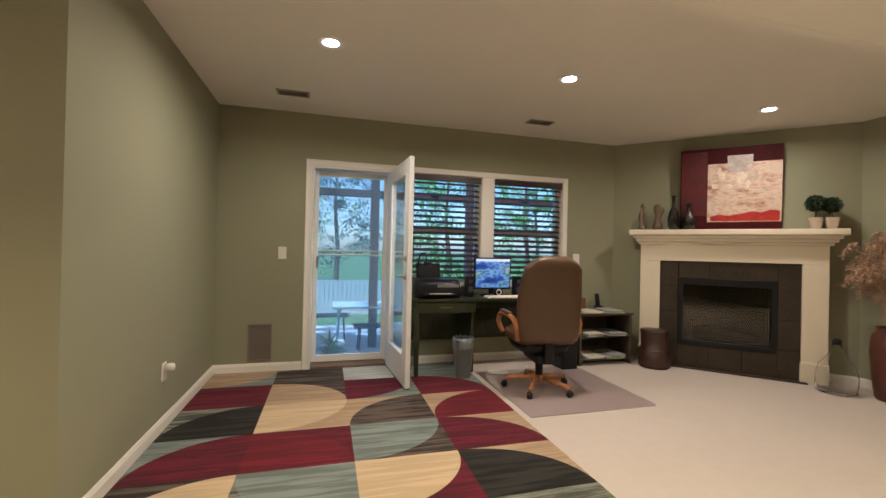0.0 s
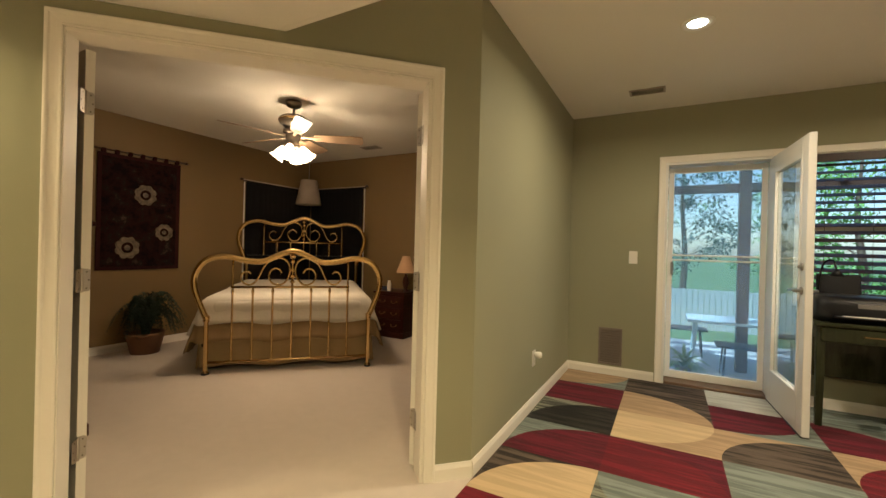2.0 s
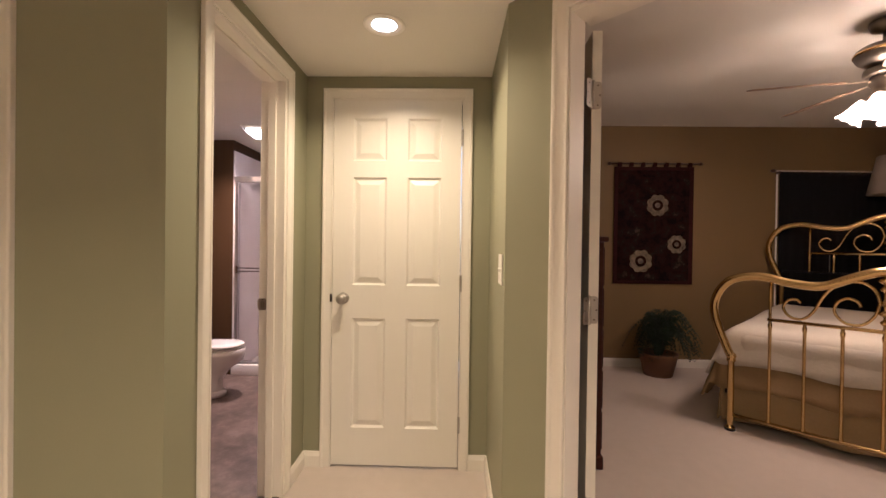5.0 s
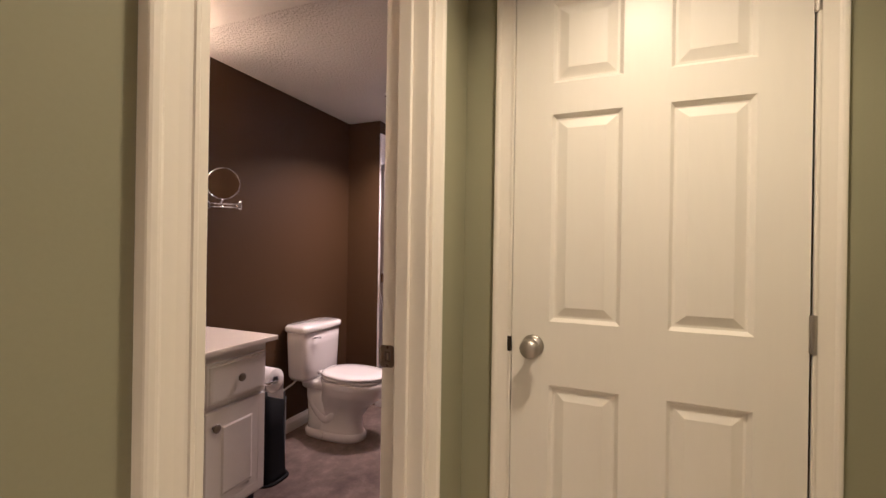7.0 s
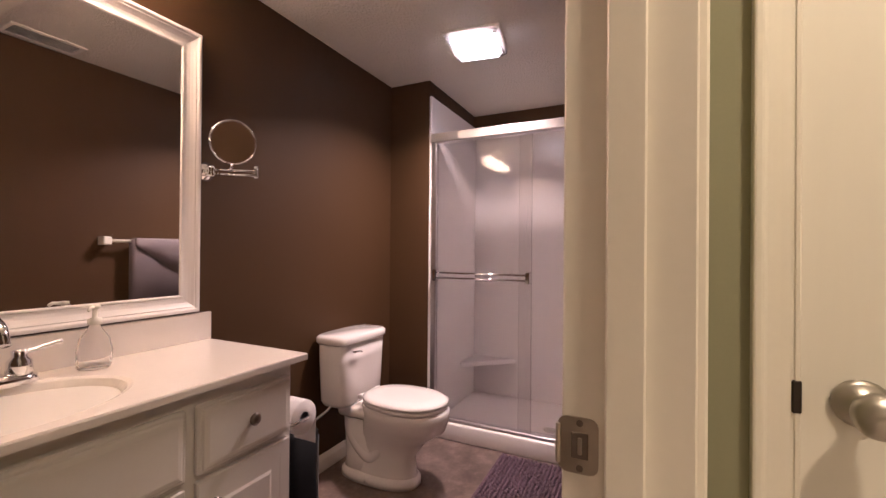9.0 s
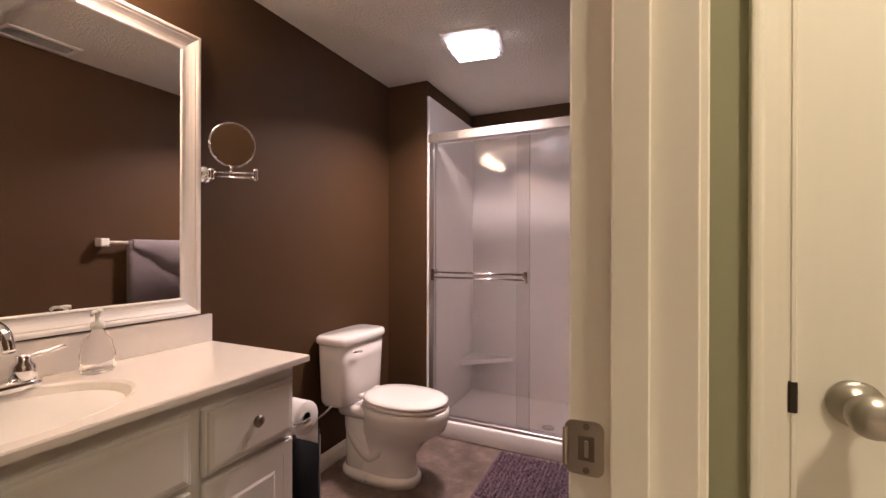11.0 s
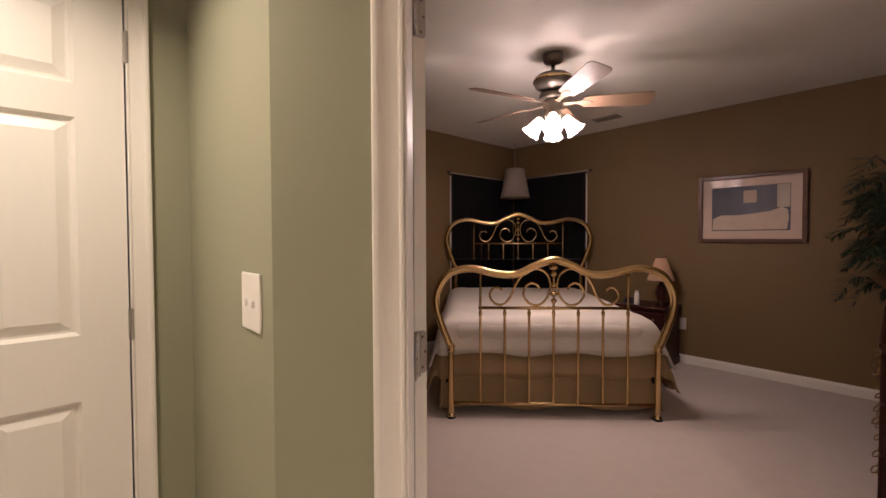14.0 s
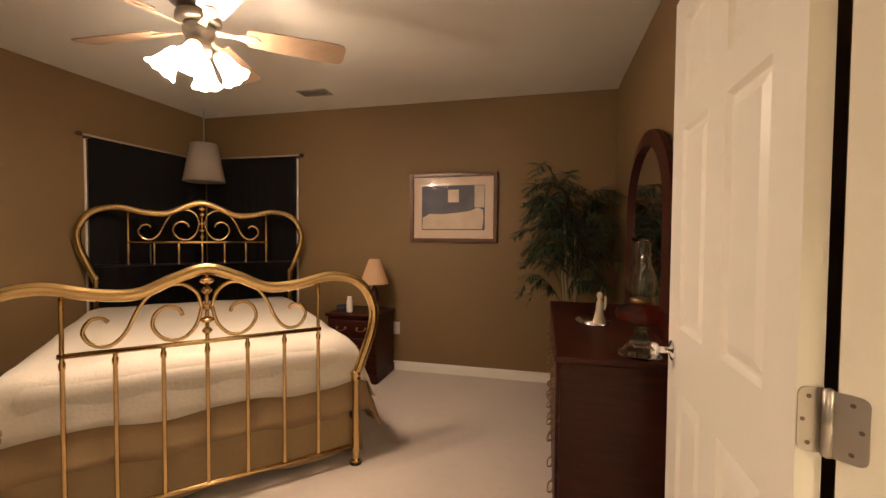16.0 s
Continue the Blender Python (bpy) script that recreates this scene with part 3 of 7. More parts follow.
def vent(name, m, w, d, n, label, material, back=BLACK):
    ob = thing(name, label, "vent", m)
    f = 0.018
    part("frame", boxes([((-w / 2, -d / 2, -0.008), (w / 2, -d / 2 + f, -0.0005)), ((-w / 2, d / 2 - f, -0.008), (w / 2, d / 2, -0.0005)), ((-w / 2, -d / 2 + f, -0.008), (-w / 2 + f, d / 2 - f, -0.0005)), ((w / 2 - f, -d / 2 + f, -0.008), (w / 2, d / 2 - f, -0.0005))], 0.001), material, ob)
    # A flat sheet, black unless given, paints the duct's shade behind the slats.
    part("backing", box((-w / 2 + f, -d / 2 + f, -0.002), (w / 2 - f, d / 2 - f, -0.0008)), back, ob, "flat sheet standing in for the shaded duct")
    for k in range(n):
        y = -d / 2 + f + (d - 2 * f) * (k + 0.5) / n
        part("slat", box((-w / 2 + f, -0.005, -0.0008), (w / 2 - f, 0.005, 0.0008), m=pose(0, y, -0.005, 35, 0, 0)), material, ob)
    return ob


vent("ceiling_vent", pose(0.26, 3.99, HIGH), 0.27, 0.13, 5, "tan metal ceiling register near the patio door", VENTTAN)
vent("ceiling_vent", pose(2.63, 4.0, HIGH), 0.27, 0.13, 5, "tan metal ceiling register near the window", VENTTAN)
vent("ceiling_vent", pose(-3.10, 4.60, BED_H), 0.27, 0.15, 5, "tan metal ceiling register in the bedroom", VENTTAN)
vent("ceiling_vent", pose(-2.86, -0.54, BATH_H), 0.30, 0.16, 6, "white metal ceiling register in the bathroom", CANWHITE)
GRILLE = surface("grille_enamel", (0.20, 0.165, 0.14), 0.5, vary=0.06)
vent("wall_grille", pose(-0.032, 4.515, 0.28, -90, 0, 0), 0.215, 0.36, 14, "brown metal return air grille low on the wall", GRILLE, GRILLE)

# ---- bedroom: brass bed ----
bed = thing("bed", "polished brass bed with a cream coverlet standing across the corner", "bed", pose(-2.685, 2.941, 0, 0, 0, 45))
CREAM = surface("cream_quilt_cotton", (0.62, 0.57, 0.49), 0.85, vary=0.06, big=3, fine=55, relief=0.5, dist=0.004)
TAN = surface("tan_bedskirt_cotton", (0.33, 0.235, 0.115), 0.85, vary=0.1, big=4, fine=70, relief=0.4, dist=0.003)
MOCHA = surface("mocha_coverlet", (0.27, 0.18, 0.085), 0.8, vary=0.1, big=4, fine=70, relief=0.4, dist=0.003)


def mirrored(pts):
    return [(-x, z) for x, z in pts]


def bed_end(name, y, lift, label, dx=0.0, narrow=0.975):
    """One end of the bed: bowed top rail, cross rail, spindles and scrolls; lift raises its upper part."""
    before = set(bed.children)
    e = part(name, tube([Vector((x, y, z + lift)) for x, z in [(v.x, v.z) for v in spline([(-0.745, 0, 0.50), (-0.78, 0, 0.58), (-0.845, 0, 0.76), (-0.845, 0, 0.90), (-0.76, 0, 1.025), (-0.60, 0, 1.065), (-0.42, 0, 1.03), (-0.27, 0, 1.025), (-0.13, 0, 1.085), (0, 0, 1.125), (0.13, 0, 1.085), (0.27, 0, 1.025), (0.42, 0, 1.03), (0.60, 0, 1.065), (0.76, 0, 1.025), (0.845, 0, 0.90), (0.845, 0, 0.76), (0.78, 0, 0.58), (0.745, 0, 0.50)], 9)]], 0.027, 14), BRASS, bed, label, True)
    for s in (-1, 1):
        part("post", lathe([(0, 0.004), (0.030, 0.004), (0.032, 0.02), (0.022, 0.03), (0.0205, 0.04), (0.0205, 0.47 + lift), (0.028, 0.475 + lift), (0.030, 0.485 + lift), (0.024, 0.495 + lift), (0.032, 0.505 + lift), (0.030, 0.52 + lift), (0.022, 0.53 + lift), (0, 0.535 + lift)], 16, m=pose(s * 0.745, y, 0)), BRASS, bed, "", True)
        part("foot", lathe([(0, 0), (0.034, 0), (0.035, 0.012), (0.026, 0.022), (0, 0.022)], 14, m=pose(s * 0.745, y, 0)), BLACK, bed, "black rubber foot", True)
    zr = 0.785 + lift
    part("cross_rail", tube([(-0.545, y, zr), (0.545, y, zr)], 0.011, 10), BRASS, bed, "", True)
    bottom = 0.105 if lift == 0 else 1.03
    part("lower_rail", tube([(-0.745, y, bottom), (0.745, y, bottom)], 0.012 if lift == 0 else 0.008, 10), BRASS if lift == 0 else BLACK, bed, "", True)
    for k in range(7):
        x = -0.53 + 0.53 * k / 3
        top = zr if 0 < k < 6 else 1.045 + lift
        if k == 3:
            top = 1.115 + lift
        bm = lathe([(0.0105, bottom), (0.012, bottom + 0.02), (0.0095, bottom + 0.03), (0.0095, zr - 0.06), (0.013, zr - 0.05), (0.013, zr - 0.03), (0.0085, zr - 0.022), (0.0085, top)], 10, m=pose(x, y, 0))
        if k == 3:
            for zc, r in ((0.05, 0.024), (0.10, 0.032), (0.16, 0.022), (0.24, 0.026), (0.285, 0.034)):
                lathe([(0.006, -0.02), (r * 0.8, -0.008), (r, 0), (r * 0.8, 0.008), (0.006, 0.02)], 12, bm, pose(x, y, zr + zc))
        part("spindle", bm, BRASS, bed, "", True)
    scroll = [(0.02, 0.16), (0.045, 0.235), (0.11, 0.275), (0.20, 0.255), (0.265, 0.18), (0.315, 0.075), (0.37, 0.025), (0.43, 0.035), (0.462, 0.085), (0.44, 0.135), (0.40, 0.145), (0.375, 0.125)]
    curl = [(0.02, 0.165), (0.045, 0.08), (0.10, 0.025), (0.17, 0.03), (0.215, 0.085), (0.205, 0.145), (0.16, 0.175), (0.115, 0.16), (0.10, 0.13)]
    for s in (-1, 1):
        for c in (scroll, curl):
            part("scroll", tube([Vector((s * v.x, y, zr + v.z)) for v in spline([(x, 0, z) for x, z in c], 7)], 0.0085, 8), BRASS, bed, "", True)
    for o in [c for c in bed.children if c not in before]:
        o.matrix_local = Matrix.Translation((dx, 0, 0)) @ Matrix.Diagonal((narrow, 1, 1, 1))
    return e


bed_end("footboard", 0.0, 0.0, "bowed brass footboard rail", 0.014, 0.968)
bed_end("headboard", 1.96, 0.430, "bowed brass headboard rail", 0.035)
for s in (-1, 1):
    part("side_rail", box((s * 0.735 - 0.012, 0.02, 0.24), (s * 0.735 + 0.012, 1.95, 0.30), 0.004), BLACK, bed, "dark metal side rail")


def drape(hx, y_foot, y_head, top, drop, r, flare, waves, name, material, label, nx=56, ny=56, side=1.0):
    """A cover over the mattress that falls over both sides and the foot, with soft folds at the hem."""
    bm = bmesh.new()

    def fall(s, edge):
        over = s - (edge - r)
        if over <= 0:
            return s, 0.0
        if over < r * math.pi / 2:
            a = over / r
            return edge - r + r * math.sin(a), r * (1 - math.cos(a))
        rest = over - r * math.pi / 2
        return edge + flare * rest, r + rest
    reach = drop - r + r * math.pi / 2
    wide = drop * side - r + r * math.pi / 2
    grid = []
    for i in range(nx + 1):
        row = []
        s = -(hx - r + wide) + 2 * (hx - r + wide) * i / nx
        for j in range(ny + 1):
            span = (y_head - y_foot) - r + reach
            t = span * j / ny
            sx, dx = fall(abs(s), hx)
            ty, dy = fall(t, y_head - y_foot)
            d = max(dx, dy)
            d = min(drop * (side if dx > dy else 1.0), (dx ** 6 + dy ** 6) ** (1 / 6)) if d > 0 else 0
            k = max(0.0, (d - r * 0.6) / max(0.01, drop))
            w = waves * k * math.sin((t * 23 if dx > dy else s * 23) + 1.3 * math.sin(3 * s + 2 * t))
            x = math.copysign(sx, s) + (math.copysign(w, s) if dx >= dy else 0)
            y = y_head - ty - (w if dy > dx else 0)
            n = noise.noise(Vector((x * 3.5, y * 3.5, 0.3))) * 0.010 + noise.noise(Vector((x * 9, y * 9, 2.3))) * 0.004
            hem = 0.014 * math.sin((t if dx > dy else s) * 10.0) * (1 if d > drop * 0.9 else 0)
            row.append(bm.verts.new((x, y, top - d + (n if d < r else 0) + hem)))
        grid.append(row)
    for i in range(nx):
        for j in range(ny):
            bm.faces.new((grid[i][j], grid[i + 1][j], grid[i + 1][j + 1], grid[i][j + 1]))
    ob = part(name, bm, material, bed, label, True)
    sol = ob.modifiers.new("thickness", "SOLIDIFY")
    sol.thickness, sol.offset = 0.012, -1
    return ob


part("mattress", box((-0.70, 0.07, 0.30), (0.70, 1.93, 0.655), 0.06, seg=3), CREAM, bed, "", True)
part("box_spring", box((-0.70, 0.07, 0.16), (0.70, 1.93, 0.295), 0.02, seg=2), TAN, bed)
drape(0.795, 0.075, 1.93, 0.700, 0.255, 0.13, 0.30, 0.010, "coverlet", CREAM, "cream quilted coverlet", side=1.42)
drape(0.785, 0.082, 1.925, 0.672, 0.385, 0.11, 0.26, 0.012, "bedspread", MOCHA, "brown blanket under the coverlet", side=1.25)
drape(0.765, 0.086, 1.92, 0.62, 0.565, 0.06, 0.06, 0.007, "bed_skirt", TAN, "tan bed skirt")

# ---- bedroom: ceiling fan ----
FANBROWN = surface("fan_pewter", (0.22, 0.19, 0.15), 0.35, 0.8, vary=0.15, relief=0.03)
IRONTAN = surface("antique_tan_metal", (0.36, 0.27, 0.18), 0.45, 0.5, vary=0.15, relief=0.03)
BLADE = wood("fan_blade_maple", (0.22, 0.14, 0.082), (0.30, 0.205, 0.13), 0.45, (1, 8, 8), 2.5)
SHADEGLOW = glow("frosted_shade_glow", (1.0, 0.80, 0.60), 8.5)
nt_ = SHADEGLOW.node_tree
clear_, both_ = nt_.nodes.new("ShaderNodeBsdfTransparent"), nt_.nodes.new("ShaderNodeMixShader")
both_.inputs[0].default_value = 0.52
nt_.links.new(clear_.outputs[0], both_.inputs[1])
nt_.links.new(nt_.nodes["Principled BSDF"].outputs[0], both_.inputs[2])
nt_.links.new(both_.outputs[0], nt_.nodes["Material Output"].inputs["Surface"])
fan = thing("ceiling_fan", "five-blade ceiling fan with light wood blades and four lit bell shades", "ceiling fan", pose(FAN[0], FAN[1], BED_H))
part("canopy", lathe([(0, -0.001), (0.070, -0.001), (0.072, -0.022), (0.060, -0.050), (0.026, -0.066), (0, -0.068)], 28), FANBROWN, fan, "", True)
part("downrod", lathe([(0.013, -0.06), (0.013, -0.16)], 12), FANBROWN, fan, "", True)
part("motor", lathe([(0, -0.118), (0.040, -0.120), (0.060, -0.130), (0.105, -0.140), (0.128, -0.160), (0.130, -0.190), (0.118, -0.214), (0.095, -0.232), (0.075, -0.244), (0.072, -0.262), (0, -0.264)], 36), FANBROWN, fan, "pewter motor housing", True)
part("vent_band", lathe([(0.128, -0.168), (0.134, -0.170), (0.134, -0.182), (0.128, -0.184)], 36), BRASS, fan, "pale band round the motor", True)
part("flywheel", lathe([(0, -0.262), (0.088, -0.264), (0.092, -0.276), (0.092, -0.296), (0.080, -0.304), (0, -0.305)], 32), FANBROWN, fan, "", True)
part("switch_housing", lathe([(0, -0.303), (0.058, -0.305), (0.066, -0.320), (0.064, -0.350), (0.050, -0.372), (0.052, -0.392), (0.062, -0.405), (0.060, -0.425), (0.036, -0.452), (0.012, -0.462), (0, -0.464)], 28), FANBROWN, fan, "", True)
for k in range(5):
    m = pose(0, 0, -0.325, 0, 0, 38 + 72 * k) @ pose(0, 0, 0, -16, 0, 0)
    outline = [(0.20, -0.054), (0.32, -0.063), (0.52, -0.071), (0.600, -0.072), (0.625, -0.066), (0.638, -0.050), (0.640, 0.0), (0.638, 0.050), (0.625, 0.066), (0.600, 0.072), (0.52, 0.071), (0.32, 0.063), (0.20, 0.054), (0.185, 0.0)]
    part("blade", prism(outline, -0.003, 0.003, m=m), BLADE, fan)
    part("blade_iron", prism([(0.07, -0.018), (0.15, -0.011), (0.19, -0.026), (0.235, -0.024), (0.255, 0.0), (0.235, 0.024), (0.19, 0.026), (0.15, 0.011), (0.07, 0.018)], -0.008, -0.0045, m=m), IRONTAN, fan)
SHADE = [(0.024, 0.0), (0.034, -0.010), (0.042, -0.040), (0.049, -0.080), (0.058, -0.115), (0.070, -0.138), (0.079, -0.149), (0.076, -0.150), (0.066, -0.137), (0.054, -0.114), (0.045, -0.080), (0.037, -0.040), (0.026, -0.010)]
for a in (32, 122, 212, 302):
    m = pose(0.076 * math.cos(radians(a)), 0.076 * math.sin(radians(a)), -0.424) @ Matrix.Rotation(radians(a), 4, "Z") @ Matrix.Rotation(radians(-37), 4, "Y") @ Matrix.Scale(0.84, 4)
    part("light_arm", tube([m @ Vector((-0.05, 0, 0.030)), m @ Vector((-0.01, 0, 0.034)), m @ Vector((0, 0, 0.0))], 0.010, 8), FANBROWN, fan, "", True)
    part("fitter", lathe([(0, 0.010), (0.022, 0.008), (0.028, -0.004), (0.027, -0.010), (0, -0.010)], 18, m=m), FANBROWN, fan, "", True)
    bm = bmesh.new()
    lathe(SHADE, 40, bm)
    for v in bm.verts:
        if v.co.z < -0.13:
            v.co.z -= 0.004 * math.cos(8 * math.atan2(v.co.y, v.co.x))
    bm.transform(m)
    part("shade", bm, SHADEGLOW, fan, "lit frosted glass bell shade", True)
part("pull_chain", tube([(0.03, 0.02, -0.44), (0.03, 0.02, -0.60)], 0.0015, 5), BRASS, fan)

# ---- bedroom: windows, curtains, pendant ----
CURTAIN = surface("black_curtain_cloth", (0.008, 0.0075, 0.008), 0.97, vary=0.2, relief=0.3)
dull(CURTAIN, 0.2)
RODWOOD = wood("dark_rod_wood", (0.03, 0.012, 0.007), (0.07, 0.03, 0.016), 0.4)


# Pale colour puts the bright line along the curtain tops into the rod.
RODSHINE = surface("rod_highlight_pale", (0.42, 0.34, 0.26), 0.4, vary=0.1)


def curtain(m, width, z0, z1, name, label, slit=None):
    """A gathered curtain across width on the wall face of pose m (x along the wall, y into the room)."""
    ob = thing(name, label, "curtain", m)
    bm = bmesh.new()
    n = 90
    rows = [(z1 - 0.0, 0.6), (z1 - 0.05, 0.8), (1.205, 1.0), (1.015, 1.0), (z0, 1.1)]
    ring = []
    for z, k in rows:
        ring.append([bm.verts.new((width * i / n, 0.03 + k * 0.0022 * math.sin(i * 0.9 + 0.9 * math.sin(i * 0.23)), z)) for i in range(n + 1)])
    for r, (a, b) in enumerate(zip(ring, ring[1:])):
        for i in range(n):
            if not (slit and r == 2 and slit[0] < width * (i + 0.5) / n < slit[1]):
                bm.faces.new((a[i], a[i + 1], b[i + 1], b[i]))
    c = part("cloth", bm, CURTAIN, ob, "", True)
    so = c.modifiers.new("thickness", "SOLIDIFY")
    so.thickness = 0.003
    part("rod", tube([(-0.06, 0.045, z1 + 0.005), (width - 0.01, 0.045, z1 + 0.005)], 0.008, 10), RODSHINE, ob, "", True)
    part("finial", lathe([(0, -0.03), (0.012, -0.025), (0.020, 0), (0.010, 0.02), (0, 0.022)], 12, m=pose(-0.07, 0.045, z1 + 0.005, 0, 90, 0)), RODWOOD, ob, "", True)
    part("bracket", box((-0.02, 0, z1 - 0.02), (0.0, 0.055, z1 + 0.0), 0.003), RODWOOD, ob)
    part("return_trim", box((-0.012, 0, z0), (0.002, 0.012, z1 - 0.01), 0.002), WHITE, ob, "pale window trim edge")
    return ob


curtain(along((-3.58, 5.075), (-4.685, 5.075)), 1.06, 0.45, 2.07, "curtain", "black window curtain gathered on a dark wooden rod")
cw = curtain(along((-4.685, 3.87), (-4.685, 5.075)) @ Matrix.Diagonal((1, -1, 1, 1)), 1.165, 0.45, 2.05, "curtain", "black window curtain with a chink of daylight", (0.512, 0.536))
pend = thing("pendant_lamp", "unlit pendant lamp with a tapered grey fabric drum shade", "lamp", pose(-4.41, 4.765, 0))
SHADEGREY = surface("pendant_linen", (0.36, 0.30, 0.25), 0.9, vary=0.08, relief=0.3)
part("cord", tube([(0, 0, 2.17), (0, 0, BED_H - 0.001)], 0.004, 6), surface("grey_cord", (0.4, 0.37, 0.33), 0.6), pend)
part("shade", lathe([(0.120, 2.17), (0.188, 1.798), (0.185, 1.798), (0.117, 2.168)], 32), SHADEGREY, pend, "", True)
part("fitter", lathe([(0.0, 2.170), (0.116, 2.166), (0.116, 2.162), (0, 2.165)], 20), SHADEGREY, pend)

# ---- bedroom: tapestry and picture ----
tap = thing("tapestry", "dark woven wall tapestry with pale flower rings on a wooden rod", "tapestry", pose(-4.685, 2.60, 0, 0, 0, -90))
m_t, nt_t, b_t = nodes_of("tapestry_weave")
v_t = coords(nt_t)
c_t = ramp(nt_t, noise_node(nt_t, v_t, 9, 6, 0.7), [(0.40, (0.007, 0.004, 0.005)), (0.52, (0.022, 0.007, 0.006)), (0.60, (0.014, 0.012, 0.010)), (0.72, (0.075, 0.045, 0.030))])
nt_t.links.new(c_t, b_t.inputs["Base Color"])
b_t.inputs["Roughness"].default_value = 0.95
bump(nt_t, b_t, noise_node(nt_t, v_t, 260, 2), 0.5, 0.002)
TBORDER = surface("tapestry_border", (0.032, 0.010, 0.010), 0.9, vary=0.45, fine=90, relief=0.4)
dull(m_t, 0.1)
dull(TBORDER, 0.1)
part("cloth", box((-0.368, 0.012, 0.905), (0.368, 0.018, 2.055), 0.002), m_t, tap)
part("border", boxes([((-0.408, 0.010, 0.87), (-0.368, 0.019, 2.09)), ((0.368, 0.010, 0.87), (0.408, 0.019, 2.09)), ((-0.368, 0.010, 0.87), (0.368, 0.019, 0.905)), ((-0.368, 0.010, 2.055), (0.368, 0.019, 2.09))]), TBORDER, tap)
FLOWER = surface("tapestry_pale_thread", (0.15, 0.115, 0.075), 0.9, vary=0.9, big=25, fine=90, relief=0.4)
for fx, fz, r in ((-0.041, 1.69, 0.10), (0.125, 1.107, 0.105), (-0.242, 1.286, 0.085)):
    bm = bmesh.new()
    pts = []
    for k in range(48):
        a = 2 * math.pi * k / 48
        ro = r * (1 + 0.16 * abs(math.sin(4 * a)))
        pts.append(((ro * math.cos(a), ro * math.sin(a)), (r * 0.55 * math.cos(a), r * 0.55 * math.sin(a))))
    vs = [[bm.verts.new((fx + p[0], 0.0195, fz + p[1])) for p in pr] for pr in pts]
    for k in range(48):
        j = (k + 1) % 48
        bm.faces.new((vs[k][0], vs[j][0], vs[j][1], vs[k][1]))
    lathe([(0, 0.0), (r * 0.28, 0.0), (r * 0.28, 0.001), (0, 0.001)], 12, bm, pose(fx, 0.019, fz, -90, 0, 0))
    part("flower", bm, FLOWER, tap)
part("rod", tube([(-0.46, 0.03, 2.12), (0.46, 0.03, 2.12)], 0.009, 8), RODWOOD, tap, "", True)
for s in (-1, 1):
    part("finial", lathe([(0, -0.025), (0.014, -0.012), (0.018, 0.0), (0.012, 0.015), (0, 0.02)], 12, m=pose(s * 0.468, 0.03, 2.12, 0, 90, 0)), RODWOOD, tap, "", True)
for k in range(7):
    part("loop", box((-0.38 + k * 0.12, 0.014, 2.088), (-0.34 + k * 0.12, 0.042, 2.132), 0.004), TBORDER, tap)

pic = thing("framed_picture", "wood-framed print of a pale reclining shape on a blue ground", "picture", pose(-1.97, 5.075, 1.543, 0, 0, 180))
FRAMEWOOD = wood("picture_frame_wood", (0.07, 0.026, 0.012), (0.14, 0.06, 0.03), 0.35)
W2, H2 = 0.41, 0.318
for lo, hi in (((-W2, 0, -H2), (-W2 + 0.038, 0.028, H2)), ((W2 - 0.038, 0, -H2), (W2, 0.028, H2)), ((-W2 + 0.038, 0, -H2), (W2 - 0.038, 0.027, -H2 + 0.038)), ((-W2 + 0.038, 0, H2 - 0.038), (W2 - 0.038, 0.027, H2))):
    part("frame_bar", box(lo, hi, 0.006, seg=2), FRAMEWOOD, pic)
part("mat_board", box((-W2 + 0.038, 0.002, -H2 + 0.038), (W2 - 0.038, 0.010, H2 - 0.038)), surface("mat_board", (0.50, 0.38, 0.29), 0.8, vary=0.05), pic, "pinkish mat board")
part("print_ground", box((-0.295, 0.009, -0.205), (0.295, 0.012, 0.205)), surface("print_blue", (0.065, 0.065, 0.085), 0.6, vary=0.3, big=8), pic, "blue painted ground")
PALE = surface("print_pale", (0.46, 0.36, 0.26), 0.6, vary=0.15, big=10)
part("pale_shape", prism([(0.29, -0.195), (0.285, -0.09), (0.22, -0.055), (0.10, -0.06), (-0.05, -0.045), (-0.16, -0.03), (-0.23, 0.0), (-0.275, -0.02), (-0.285, -0.10), (-0.27, -0.195)], 0.012, 0.0132, m=Matrix.Rotation(math.pi / 2, 4, "X") @ Matrix.Diagonal((1, 1, -1, 1))), PALE, pic, "pale reclining form")
part("painted_window", box((-0.055, 0.012, 0.05), (0.045, 0.0132, 0.165)), PALE, pic, "small painted window")
part("painted_curtain", box((-0.29, 0.012, 0.0), (-0.20, 0.0129, 0.20)), surface("print_tan", (0.40, 0.33, 0.25), 0.6, vary=0.2, big=10), pic, "painted curtain")
GLAZE = clear("picture_glass", (1, 1, 1), 0.0, 1.2)
part("glazing", box((-W2 + 0.038, 0.016, -H2 + 0.038), (W2 - 0.038, 0.018, H2 - 0.038)), GLAZE, pic).visible_shadow = False

# ---- bedroom: dresser, nightstand, chest ----
HANDLE = surface("antique_brass_pull", (0.28, 0.18, 0.08), 0.4, 0.9, vary=0.15)


